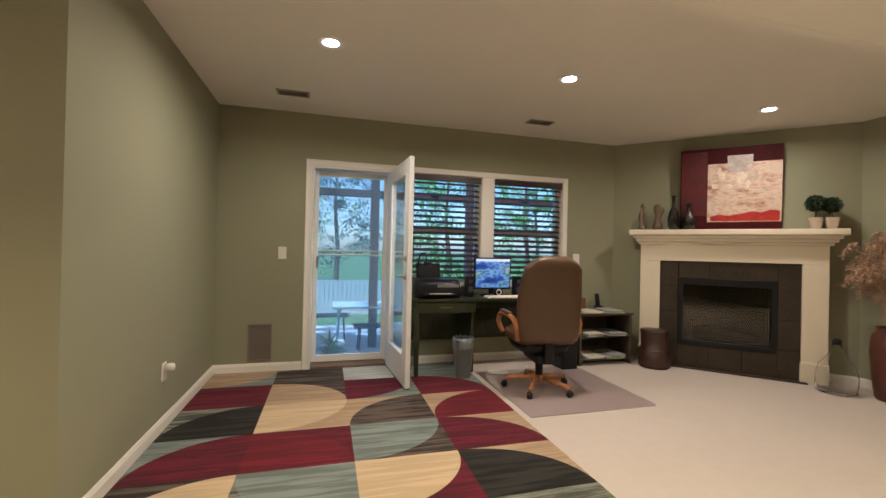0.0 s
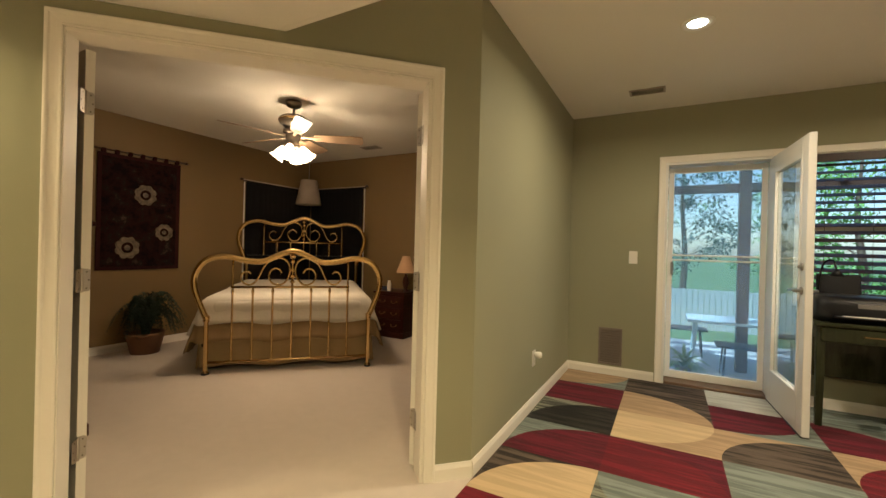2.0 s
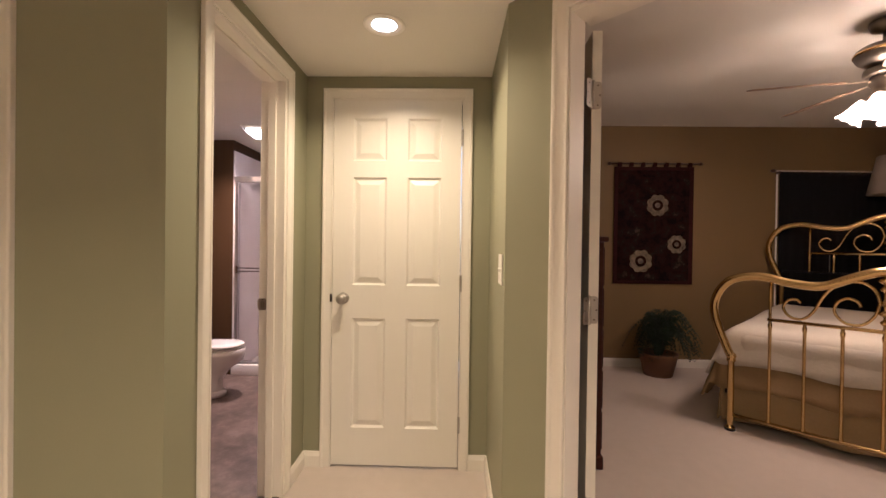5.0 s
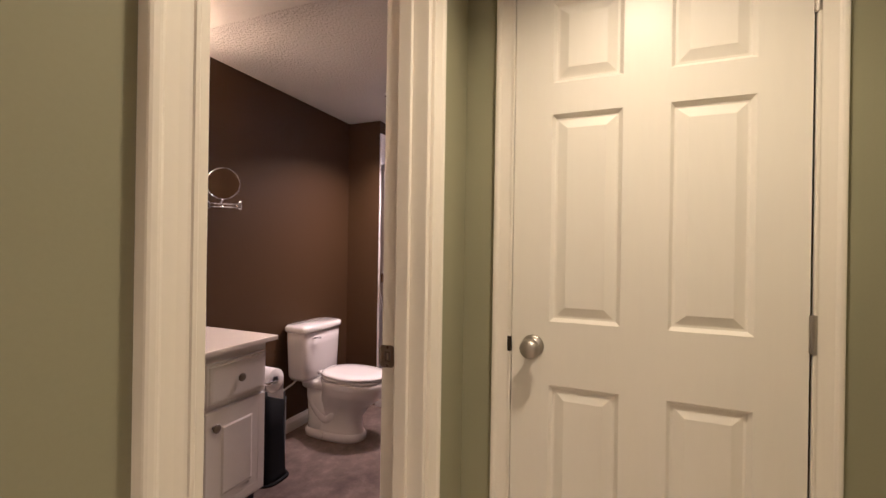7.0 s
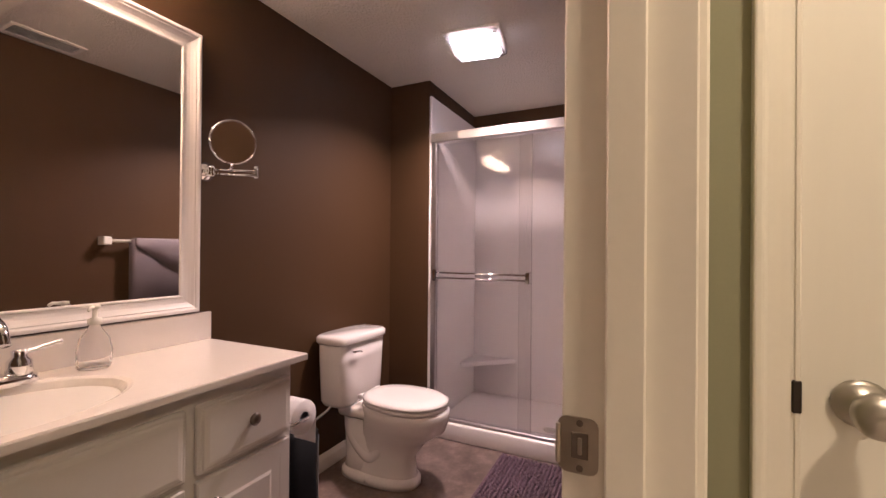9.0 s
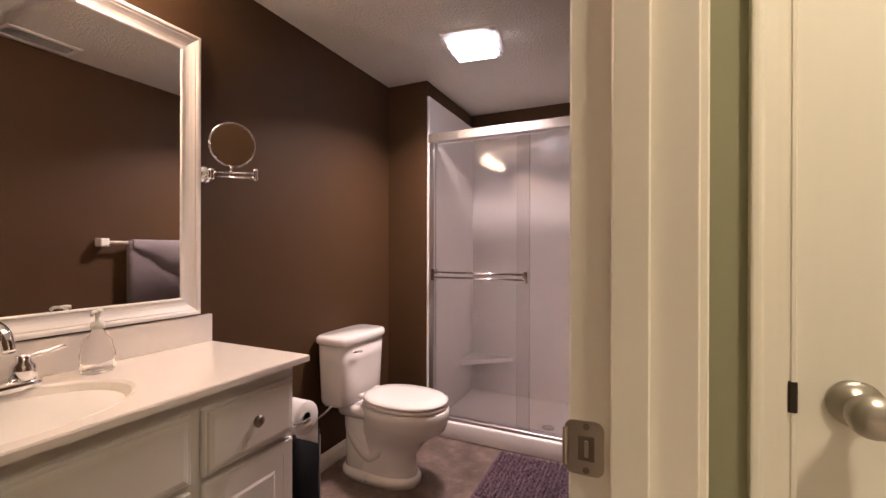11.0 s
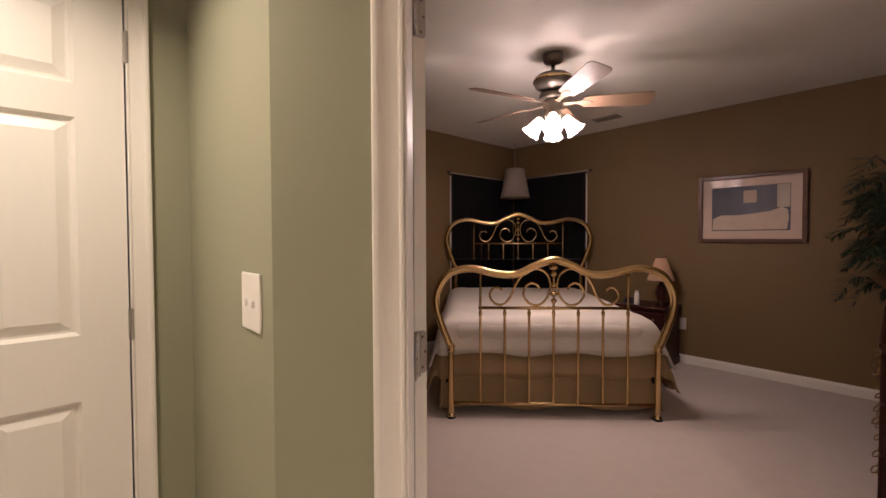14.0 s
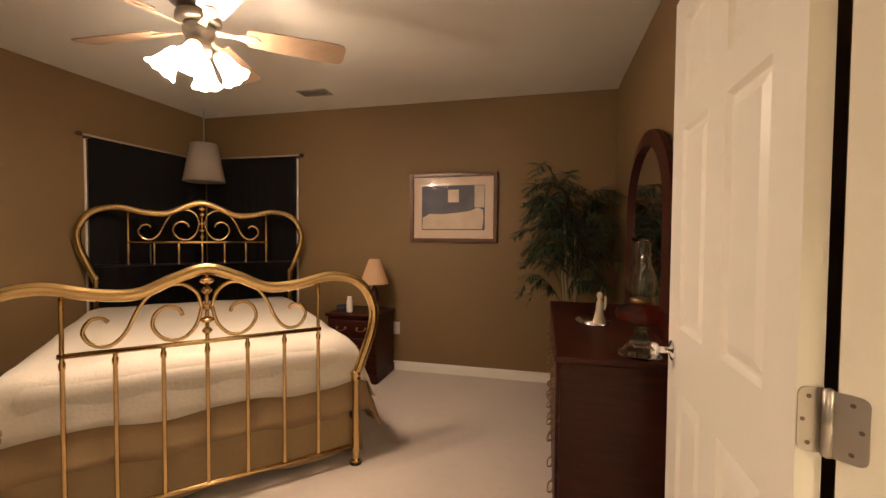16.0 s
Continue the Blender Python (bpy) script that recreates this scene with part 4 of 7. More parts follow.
def pull(parent, m):
    bm = tube(spline([(-0.04, 0, 0), (-0.036, -0.018, -0.012), (0, -0.024, -0.020), (0.036, -0.018, -0.012), (0.04, 0, 0)], 5), 0.0035, 6)
    for s in (-1, 1):
        lathe([(0, 0), (0.012, 0), (0.009, 0.006), (0, 0.008)], 10, bm, Matrix.Translation((s * 0.04, 0, 0)) @ pose(0, 0, 0, 90, 0, 0))
    bm.transform(m)
    return part("pull", bm, HANDLE, parent, "antique brass bail pull", True)


def chest(name, m, w, d, h, rows, cols, label, category):
    """A case with a moulded top, plinth and drawers; its front faces -y, its back lies at y = 0."""
    ob = thing(name, label, category, m)
    part("case", box((-w / 2, -d, 0.07), (w / 2, 0, h - 0.03), 0.004), CHERRY, ob)
    part("plinth", box((-w / 2 - 0.012, -d - 0.012, 0), (w / 2 + 0.012, 0, 0.075), 0.008, seg=2), CHERRY, ob)
    part("top", box((-w / 2 - 0.02, -d - 0.022, h - 0.03), (w / 2 + 0.02, 0, h), 0.010, seg=3), CHERRY, ob)
    zs = (h - 0.14) / rows
    for r in range(rows):
        for c in range(cols):
            x0 = -w / 2 + 0.02 + (w - 0.04) * c / cols + 0.006
            x1 = -w / 2 + 0.02 + (w - 0.04) * (c + 1) / cols - 0.006
            z0 = 0.095 + zs * r
            dr = part("drawer", box((x0, -d - 0.016, z0), (x1, -d + 0.01, z0 + zs - 0.014), 0.006, seg=2), CHERRY, ob)
            for f in (0.27, 0.73):
                pull(dr, Matrix.Translation((x0 + (x1 - x0) * f, -d - 0.016, z0 + zs * 0.5)))
    return ob


dresser = chest("dresser", pose(-0.58, 3.725, 0, 0, 0, -90), 1.40, 0.50, 0.82, 3, 3, "low dark cherry dresser with brass pulls along the bedroom wall", "dresser")
night = chest("nightstand", pose(-2.77, 5.06, 0), 0.46, 0.42, 0.60, 3, 1, "small dark cherry nightstand with drawers", "nightstand")
tall = chest("chest_of_drawers", pose(-3.07, 0.87, 0, 0, 0, 180), 0.90, 0.49, 1.30, 5, 1, "tall dark cherry chest of drawers beside the opened door", "chest")

dm = thing("dresser_mirror", "arched mirror in a dark carved wooden frame standing on the dresser", "mirror", pose(-0.60, 3.79, 0.82, 0, 0, -90) @ Matrix.Diagonal((1, 1, 0.955, 1)))
arch_o = [(-0.50, 0.0), (-0.50, 0.62)] + [(-0.50 * math.cos(math.pi * k / 20), 0.62 + 0.46 * math.sin(math.pi * k / 20)) for k in range(1, 20)] + [(0.50, 0.62), (0.50, 0.0)]
arch_i = [(-0.42, 0.10), (-0.42, 0.62)] + [(-0.42 * math.cos(math.pi * k / 20), 0.62 + 0.38 * math.sin(math.pi * k / 20)) for k in range(1, 20)] + [(0.42, 0.62), (0.42, 0.10)]
bm = bmesh.new()
fr = [[bm.verts.new((x, y, z)) for x, z in arch] for arch, y in ((arch_o, 0.0), (arch_o, -0.028), (arch_i, -0.040), (arch_i, -0.012))]
for a, b in zip(fr, fr[1:]):
    for k in range(len(a)):
        j = (k + 1) % len(a)
        bm.faces.new((a[k], a[j], b[j], b[k]))
part("frame", bm, CHERRY, dm)
part("glass", prism([(x, z) for x, z in arch_i], -0.0, 0.004, m=Matrix.Translation((0, -0.012, 0)) @ Matrix.Rotation(math.pi / 2, 4, "X")), MIRROR, dm, "silvered mirror glass")

# ---- bathroom ----


def loft(rings, seg=28, bm=None, power=2.0):
    """A closed shape through horizontal rings (cx, cy, z, rx, ry) with rounded-square section for powers over 2."""
    bm = bm or bmesh.new()
    vs = []
    for cx, cy, z, rx, ry in rings:
        row = []
        for k in range(seg):
            c, s = math.cos(2 * math.pi * k / seg), math.sin(2 * math.pi * k / seg)
            row.append(bm.verts.new((cx + rx * math.copysign(abs(c) ** (2 / power), c), cy + ry * math.copysign(abs(s) ** (2 / power), s), z)))
        vs.append(row)
    for a, b in zip(vs, vs[1:]):
        for k in range(seg):
            j = (k + 1) % seg
            bm.faces.new((a[k], a[j], b[j], b[k]))
    bm.faces.new(vs[0][::-1])
    bm.faces.new(vs[-1])
    return bm


VANWHITE = surface("vanity_white_paint", (0.74, 0.70, 0.65), 0.35, vary=0.03, relief=0.05)
KNOBDARK = surface("pewter_knob", (0.30, 0.26, 0.22), 0.3, 1.0, vary=0.1)
van = thing("vanity_cabinet", "white painted bathroom vanity cabinet with raised panels", "vanity", pose(0, 0, 0))
part("body", box((-2.845, -1.825, 0.09), (-1.535, -1.375, 0.779), 0.003), VANWHITE, van)
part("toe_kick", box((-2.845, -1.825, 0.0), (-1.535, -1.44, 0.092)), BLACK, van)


def raised_front(name, x0, x1, z0, z1, y, kx, kz):
    """A front with a stepped lip; doors carry a raised field inside a groove, drawers one plain field."""
    bm = box((x0, y - 0.018, z0), (x1, y, z1), 0.004)
    rings = []
    for inset, d in ((0.040, 0.0), (0.046, -0.007), (0.056, -0.007), (0.082, 0.003)) if name == "door" else ((0.010, 0.0), (0.013, 0.005), (0.016, 0.006), (0.026, 0.0075)):
        rings.append([bm.verts.new((x, y + d + 0.0005, z)) for x, z in ((x0 + inset, z0 + inset), (x1 - inset, z0 + inset), (x1 - inset, z1 - inset), (x0 + inset, z1 - inset))])
    for p, q in zip(rings, rings[1:]):
        for k in range(4):
            bm.faces.new((p[k], p[(k + 1) % 4], q[(k + 1) % 4], q[k]))
    bm.faces.new(rings[-1])
    fr = part(name, bm, VANWHITE, van)
    if kx is not None:
        part("knob", lathe([(0, 0), (0.008, 0), (0.007, 0.012), (0.017, 0.018), (0.018, 0.024), (0.010, 0.030), (0, 0.031)], 16, m=pose(kx, y, kz, -90, 0, 0)), KNOBDARK, fr, "pewter knob", True)


raised_front("drawer", -2.825, -2.52, 0.560, 0.738, -1.355, -2.675, 0.655)
raised_front("door", -2.825, -2.52, 0.11, 0.545, -1.355, -2.555, 0.48)
raised_front("false_front", -2.49, -1.88, 0.560, 0.738, -1.355, None, 0)
raised_front("door", -2.49, -2.195, 0.11, 0.545, -1.355, -2.23, 0.48)
raised_front("door", -2.175, -1.88, 0.11, 0.545, -1.355, -2.14, 0.48)
raised_front("drawer", -1.85, -1.56, 0.560, 0.738, -1.355, -1.70, 0.655)

top = thing("countertop", "cream cultured marble countertop with an oval sunk basin", "countertop", pose(0, 0, 0))
bm = bmesh.new()
BX, BY, X0, X1, Y0, Y1, ZT = -2.20, -1.565, -2.875, -1.533, -1.826, -1.332, 0.80
angs = sorted([2 * math.pi * k / 60 for k in range(60)] + [math.atan2(y - BY, x - BX) % (2 * math.pi) for x in (X0, X1) for y in (Y0, Y1)])
rim, edge_t = [], []
for a in angs:
    c, s = math.cos(a), math.sin(a)
    k = min(((X1 - BX) / c if c > 1e-9 else (X0 - BX) / c if c < -1e-9 else 9), ((Y1 - BY) / s if s > 1e-9 else (Y0 - BY) / s if s < -1e-9 else 9))
    rim.append((c, s))
    edge_t.append((BX + k * c, BY + k * s))
loops = []
loops.append([bm.verts.new((x, y, ZT - 0.021)) for x, y in edge_t])
loops.append([bm.verts.new((x, y, ZT - 0.004)) for x, y in edge_t])
loops.append([bm.verts.new((x + (BX - x) * 0.006, y + (BY - y) * 0.012, ZT)) for x, y in edge_t])
for rx, ry, dz in ((0.262, 0.192, 0.0), (0.250, 0.181, -0.004), (0.238, 0.170, -0.018), (0.215, 0.150, -0.06), (0.17, 0.115, -0.10), (0.10, 0.07, -0.122), (0.02, 0.02, -0.128)):
    loops.append([bm.verts.new((BX + rx * c, BY + ry * s, ZT + dz)) for c, s in rim])
n = len(angs)
for a, b in zip(loops, loops[1:]):
    for k in range(n):
        bm.faces.new((a[k], a[(k + 1) % n], b[(k + 1) % n], b[k]))
bm.faces.new(loops[-1])
ct = part("counter", bm, CULTURED, top, "", False)
part("backsplash", box((X0, -1.827, ZT - 0.001), (X1, -1.809, ZT + 0.102), 0.004, seg=2), CULTURED, top)
part("drain", lathe([(0, 0), (0.022, 0), (0.022, 0.004), (0, 0.006)], 16, m=pose(BX, BY, ZT - 0.127)), CHROME, top, "chrome basin drain", True)
faucet = thing("faucet", "chrome two-handle bathroom faucet behind the basin", "faucet", pose(-2.25, -1.745, ZT) @ Matrix.Scale(1.22, 4))
part("base", loft([(0, 0, 0, 0.085, 0.027), (0, 0, 0.012, 0.083, 0.025), (0, 0, 0.020, 0.07, 0.018)], 28, power=3), CHROME, faucet, "", True)
part("spout", tube(spline([(0, 0, 0.015), (0, 0, 0.09), (0, 0.03, 0.135), (0, 0.08, 0.125), (0, 0.10, 0.095)], 8), 0.013, 12, r_end=0.010), CHROME, faucet, "", True)
for s in (-1, 1):
    hd = part("handle", lathe([(0, 0.015), (0.022, 0.018), (0.020, 0.045), (0.012, 0.055), (0.014, 0.066), (0, 0.070)], 16, m=pose(s * 0.055, 0, 0)), CHROME, faucet, "", True)
    part("lever", tube(spline([(s * 0.055, 0, 0.060), (s * 0.085, 0.005, 0.066), (s * 0.12, 0.012, 0.075)], 6), 0.0055, 8), CHROME, hd, "", True)
soap = thing("soap_dispenser", "clear glass soap bottle with a white pump", "soap dispenser", pose(-2.47, -1.735, ZT))
CLEARGL = clear("clear_glass", (0.98, 0.98, 0.98), 0.0, 1.07)
part("bottle", lathe([(0, 0.001), (0.036, 0.001), (0.040, 0.010), (0.041, 0.05), (0.034, 0.085), (0.018, 0.110), (0.014, 0.125), (0.012, 0.125), (0.016, 0.108), (0.031, 0.084), (0.038, 0.05), (0.037, 0.012), (0, 0.008)], 24), CLEARGL, soap, "", True)
part("pump", lathe([(0, 0.122), (0.017, 0.122), (0.017, 0.138), (0.006, 0.142), (0.006, 0.165), (0.013, 0.167), (0.012, 0.176), (0, 0.178)], 16), PLASTIC, soap, "white pump head", True)
part("spout", tube([(0, 0, 0.171), (0.02, 0.02, 0.171), (0.026, 0.026, 0.164)], 0.005, 6), PLASTIC, soap, "white spout", True)

mir = thing("vanity_mirror", "large wall mirror in a white moulded frame", "mirror", pose(0, -1.829, 0))
FX0, FX1, FZ0, FZ1 = -2.823, -1.60, 0.908, 1.917
FIN = 0.064
MIRWHITE = surface("mirror_frame_paint", (0.78, 0.74, 0.72), 0.4, vary=0.02, relief=0.03)
for p, q, mp, mq in (((FX0 + FIN, FZ0 + FIN), (FX0 + FIN, FZ1 - FIN), (-1, -1), (-1, 1)), ((FX1 - FIN, FZ0 + FIN), (FX1 - FIN, FZ1 - FIN), (1, -1), (1, 1)), ((FX0 + FIN, FZ0 + FIN), (FX1 - FIN, FZ0 + FIN), (-1, -1), (1, -1)), ((FX0 + FIN, FZ1 - FIN), (FX1 - FIN, FZ1 - FIN), (-1, 1), (1, 1))):
    part("frame_bar", mitred_bar(p, q, mp, mq, FIN, 0.028, FRAME_PROFILE), MIRWHITE, mir)
part("glass", box((FX0 + 0.05, 0.002, FZ0 + 0.04), (FX1 - 0.05, 0.008, FZ1 - 0.04)), MIRROR, mir, "silvered mirror glass")

GLOBE = glow("vanity_globe_glow", (1.0, 0.66, 0.36), 62)
vl = thing("vanity_light", "bar of lit globe bulbs above the mirror", "wall light", pose(-2.52, -1.829, 2.045))
part("bar", box((-0.075, 0.001, -0.055), (0.57, 0.05, 0.055), 0.006, seg=2), CHROME, vl, "chrome mounting bar")
for i in range(4):
    part("socket", lathe([(0.026, 0.048), (0.024, 0.068), (0, 0.068)], 14, m=pose(0.165 * i, 0, 0, -90, 0, 0)), CHROME, vl, "", True)
    part("globe", lathe([(0, -0.05)] + [(0.05 * math.sin(math.pi * k / 12), -0.05 * math.cos(math.pi * k / 12)) for k in range(1, 12)] + [(0, 0.05)], 20, m=pose(0.165 * i, 0.105, 0)), GLOBE, vl, "lit globe bulb", True)

mk = thing("magnifying_mirror", "round chrome magnifying mirror on a wall arm", "mirror", pose(-2.855, -1.829, 1.425))
part("wall_plate", lathe([(0, 0.001), (0.036, 0.001), (0.036, 0.008), (0.026, 0.014), (0.014, 0.03), (0, 0.032)], 20, m=pose(0, 0, 0, -90, 0, 0)), CHROME, mk, "", True)
for dz in (-0.008, 0.008):
    part("arm", tube([(0, 0.03, dz), (-0.085, 0.17, dz - 0.004)], 0.004, 8), CHROME, mk, "", True)
part("pivot", lathe([(0.007, -0.022), (0.009, -0.012), (0.007, 0.0), (0.009, 0.012), (0.007, 0.022)], 10, m=pose(-0.085, 0.17, 0)), CHROME, mk, "", True)
part("pivot", lathe([(0.012, -0.02), (0.015, -0.01), (0.011, 0.0), (0.015, 0.01), (0.012, 0.02)], 12, m=pose(0, 0.035, 0)), CHROME, mk, "", True)
MM = pose(-0.038, 0.105, 0.109, 78, 0, -22)
part("stem", tube([(-0.035, 0.095, 0.005), (-0.035, 0.105, 0.03)], 0.005, 8), CHROME, mk, "", True)
part("rim", tube([MM @ Vector((0.079 * math.cos(2 * math.pi * k / 40), 0.079 * math.sin(2 * math.pi * k / 40), 0)) for k in range(41)], 0.0034, 8), CHROME, mk, "", True)
part("glass", lathe([(0, -0.002), (0.078, -0.002), (0.078, 0.003), (0, 0.003)], 36, m=MM), MIRROR, mk, "magnifying mirror glass")

bl = thing("bath_ceiling_light", "square lit ceiling light with a ribbed glass frame", "ceiling light", pose(-3.795, -1.11, BATH_H, 0, 0, 8))
part("pan", box((-0.14, -0.14, -0.012), (0.14, 0.14, -0.0005), 0.004), CANWHITE, bl)
bm = bmesh.new()
for k, (r0, r1, z) in enumerate(((0.135, 0.125, -0.024), (0.125, 0.114, -0.034), (0.114, 0.103, -0.044))):
    for s in range(4):
        box((-r0, r1, -0.010), (r0, r0, z), 0.002, bm, m=pose(0, 0, 0, 0, 0, 90 * s))
part("glass_frame", bm, clear("ribbed_glass", (0.9, 0.86, 0.82), 0.25), bl, "ribbed glass border")
part("diffuser", box((-0.103, -0.103, -0.052), (0.103, 0.103, -0.012), 0.01, seg=2), glow("diffuser_glow", (1.0, 0.90, 0.84), 9), bl, "glowing diffuser")

toilet = thing("toilet", "white porcelain two-piece toilet with a closed lid", "toilet", pose(-3.605, -1.826, 0) @ Matrix.Diagonal((0.92, 0.93, 0.975, 1)))
part("bowl", loft([(0, 0.33, 0.0, 0.105, 0.21), (0, 0.33, 0.02, 0.108, 0.215), (0, 0.335, 0.06, 0.095, 0.195), (0, 0.345, 0.14, 0.086, 0.18), (0, 0.385, 0.22, 0.105, 0.20), (0, 0.455, 0.29, 0.148, 0.235), (0, 0.465, 0.345, 0.166, 0.242), (0, 0.465, 0.385, 0.168, 0.245), (0, 0.465, 0.392, 0.160, 0.238)], 36, power=2.2), PORCELAIN, toilet, "", True)
part("trapway", tube(spline([(0.046, 0.42, 0.28), (0.060, 0.37, 0.19), (0.064, 0.30, 0.12), (0.062, 0.225, 0.155), (0.060, 0.165, 0.23), (0.056, 0.150, 0.31)], 8), 0.034, 14), PORCELAIN, toilet, "", True)
part("trapway", tube(spline([(-0.046, 0.42, 0.28), (-0.060, 0.37, 0.19), (-0.064, 0.30, 0.12), (-0.062, 0.225, 0.155), (-0.060, 0.165, 0.23), (-0.056, 0.150, 0.31)], 8), 0.034, 14), PORCELAIN, toilet, "", True)
part("base_flange", loft([(0, 0.315, 0.0, 0.122, 0.235), (0, 0.315, 0.030, 0.120, 0.232), (0, 0.318, 0.046, 0.106, 0.216)], 36, power=2.6), PORCELAIN, toilet, "", True)
part("pedestal_back", loft([(0, 0.24, 0.0, 0.095, 0.14), (0, 0.24, 0.10, 0.085, 0.13), (0, 0.24, 0.34, 0.10, 0.14)], 24, power=3), PORCELAIN, toilet, "", True)
part("shelf", box((-0.12, 0.10, 0.31), (0.12, 0.32, 0.378), 0.03, seg=3), PORCELAIN, toilet, "", True)
part("seat", loft([(0, 0.465, 0.394, 0.168, 0.228), (0, 0.465, 0.398, 0.174, 0.234), (0, 0.465, 0.410, 0.174, 0.234), (0, 0.465, 0.413, 0.168, 0.228)], 40, power=2.2), PORCELAIN, toilet, "", True)
part("lid", loft([(0, 0.465, 0.416, 0.170, 0.230), (0, 0.465, 0.420, 0.176, 0.236), (0, 0.465, 0.430, 0.174, 0.234), (0, 0.465, 0.438, 0.155, 0.214), (0, 0.465, 0.441, 0.09, 0.15)], 40, power=2.2), PORCELAIN, toilet, "", True)
part("tank", loft([(0, 0.118, 0.375, 0.175, 0.083), (0, 0.118, 0.40, 0.188, 0.092), (0, 0.118, 0.60, 0.198, 0.098), (0, 0.118, 0.69, 0.200, 0.10)], 36, power=5), PORCELAIN, toilet, "", True)
part("tank_lid", loft([(0, 0.118, 0.690, 0.206, 0.106), (0, 0.118, 0.700, 0.213, 0.112), (0, 0.118, 0.722, 0.213, 0.112), (0, 0.118, 0.733, 0.200, 0.10)], 36, power=5), PORCELAIN, toilet, "", True)
part("flush_lever", tube(spline([(0.13, 0.215, 0.655), (0.13, 0.232, 0.655), (0.10, 0.236, 0.652), (0.075, 0.236, 0.648)], 5), 0.006, 8), CHROME, toilet, "chrome flush lever", True)
for s in (-1, 1):
    part("bolt_cap", lathe([(0, 0.03), (0.014, 0.028), (0.016, 0.0), (0, 0)], 12, m=pose(s * 0.108, 0.30, 0.012)), PORCELAIN, toilet, "", True)
    part("seat_hinge", lathe([(0, -0.02), (0.012, -0.02), (0.012, 0.02), (0, 0.02)], 10, m=pose(s * 0.07, 0.235, 0.42, 0, 90, 0)), PORCELAIN, toilet, "", True)
sv = thing("water_valve", "chrome supply valve and braided hose behind the toilet", "valve", pose(-3.34, -1.829, 0.20))
part("escutcheon", lathe([(0, 0.001), (0.03, 0.001), (0.022, 0.010), (0, 0.012)], 16, m=pose(0, 0, 0, -90, 0, 0)), CHROME, sv, "", True)
part("valve", lathe([(0, 0.01), (0.010, 0.01), (0.010, 0.05), (0.018, 0.055), (0.018, 0.075), (0, 0.078)], 12, m=pose(0, 0, 0, -90, 0, 0)), CHROME, sv, "", True)
part("hose", tube(spline([(0, 0.05, 0.01), (0.01, 0.06, 0.06), (-0.02, 0.08, 0.12), (-0.08, 0.10, 0.15), (-0.11, 0.11, 0.175)], 7), 0.006, 8), NICKEL, sv, "", True)

tp = thing("toilet_paper_roll", "white toilet paper roll on the side of the vanity", "toilet paper", pose(-2.915, -1.435, 0.565))
part("roll", lathe([(0.020, -0.052), (0.056, -0.052), (0.058, -0.046), (0.058, 0.046), (0.056, 0.052), (0.020, 0.052), (0.020, -0.052)], 28, m=pose(0, 0, 0, 90, 0, 0)), surface("tissue_paper", (0.80, 0.76, 0.74), 0.9, vary=0.02, relief=0.3), tp, "", True)
part("tail", box((-0.0575, -0.050, -0.11), (-0.0565, 0.050, 0.0), 0.0), surface("tissue_sheet", (0.80, 0.76, 0.74), 0.9, vary=0.02, relief=0.3), tp)
part("holder", tube([(0.068, 0, 0), (0.062, -0.065, 0), (0, -0.065, 0), (0, 0.065, 0), (0.062, 0.065, 0), (0.068, 0, 0)], 0.005, 8), CHROME, tp, "", True)
BINBLACK = surface("matt_black_plastic", (0.008, 0.008, 0.009), 0.7, vary=0.2)
dull(BINBLACK, 0.15)
bin_ = thing("waste_bin", "narrow black plastic bin with a pale liner beside the vanity", "waste bin", pose(-3.03, -1.56, 0))
part("body", loft([(0, 0, 0.0, 0.085, 0.105), (0, 0, 0.03, 0.075, 0.095), (0, 0, 0.25, 0.068, 0.085), (0, 0, 0.44, 0.072, 0.09)], 28, power=5), BINBLACK, bin_, "", True)
part("liner", box((-0.079, 0.045, 0.10), (-0.073, 0.07, 0.41), 0.002), surface("pale_liner", (0.45, 0.47, 0.50), 0.5, vary=0.15), bin_, "pale grey liner hanging over the side")
part("foot_plate", loft([(0, 0, 0, 0.10, 0.12), (0, 0, 0.012, 0.095, 0.115)], 24, power=3), BINBLACK, bin_, "", True)

SHWHITE = surface("shower_fibreglass", (0.80, 0.76, 0.76), 0.18, vary=0.02, relief=0.0)
ss = thing("shower_surround", "white fibreglass shower stall", "shower", pose(0, 0, 0))
part("back_panel", box((-4.90, -1.53, 0.02), (-4.885, -0.44, 2.10), 0.003), SHWHITE, ss)
part("side_panel", box((-4.90, -1.547, 0.02), (-4.128, -1.53, 2.10), 0.003), SHWHITE, ss)
part("side_panel", box((-4.90, -0.45, 0.02), (-4.128, -0.424, 2.10), 0.003), SHWHITE, ss)
part("pan", box((-4.885, -1.53, 0.0), (-4.20, -0.45, 0.045), 0.004), SHWHITE, ss)
part("curb", box((-4.20, -1.547, 0.0), (-4.105, -0.425, 0.105), 0.012, seg=3), SHWHITE, ss, "", True)
part("corner_shelf", prism([(-4.885, -1.53), (-4.60, -1.53), (-4.885, -1.20)], 0.30, 0.33), SHWHITE, ss)
part("drain", lathe([(0, 0.0), (0.04, 0), (0.038, 0.004), (0, 0.005)], 20, m=pose(-4.42, -0.85, 0.045)), NICKEL, ss, "metal drain cover")
wall("wall_shower_back", (-4.902, -0.36), (-4.902, -1.829), BATH_H, BATHBROWN)
wall("wall_shower_side", (-4.90, -1.549), (-4.20, -1.549), BATH_H, BATHBROWN, (), "dark brown painted wall above the shower stall")
sd = thing("shower_door", "chrome-framed sliding glass shower door with a towel bar", "shower door", pose(-4.15, 0, 0))
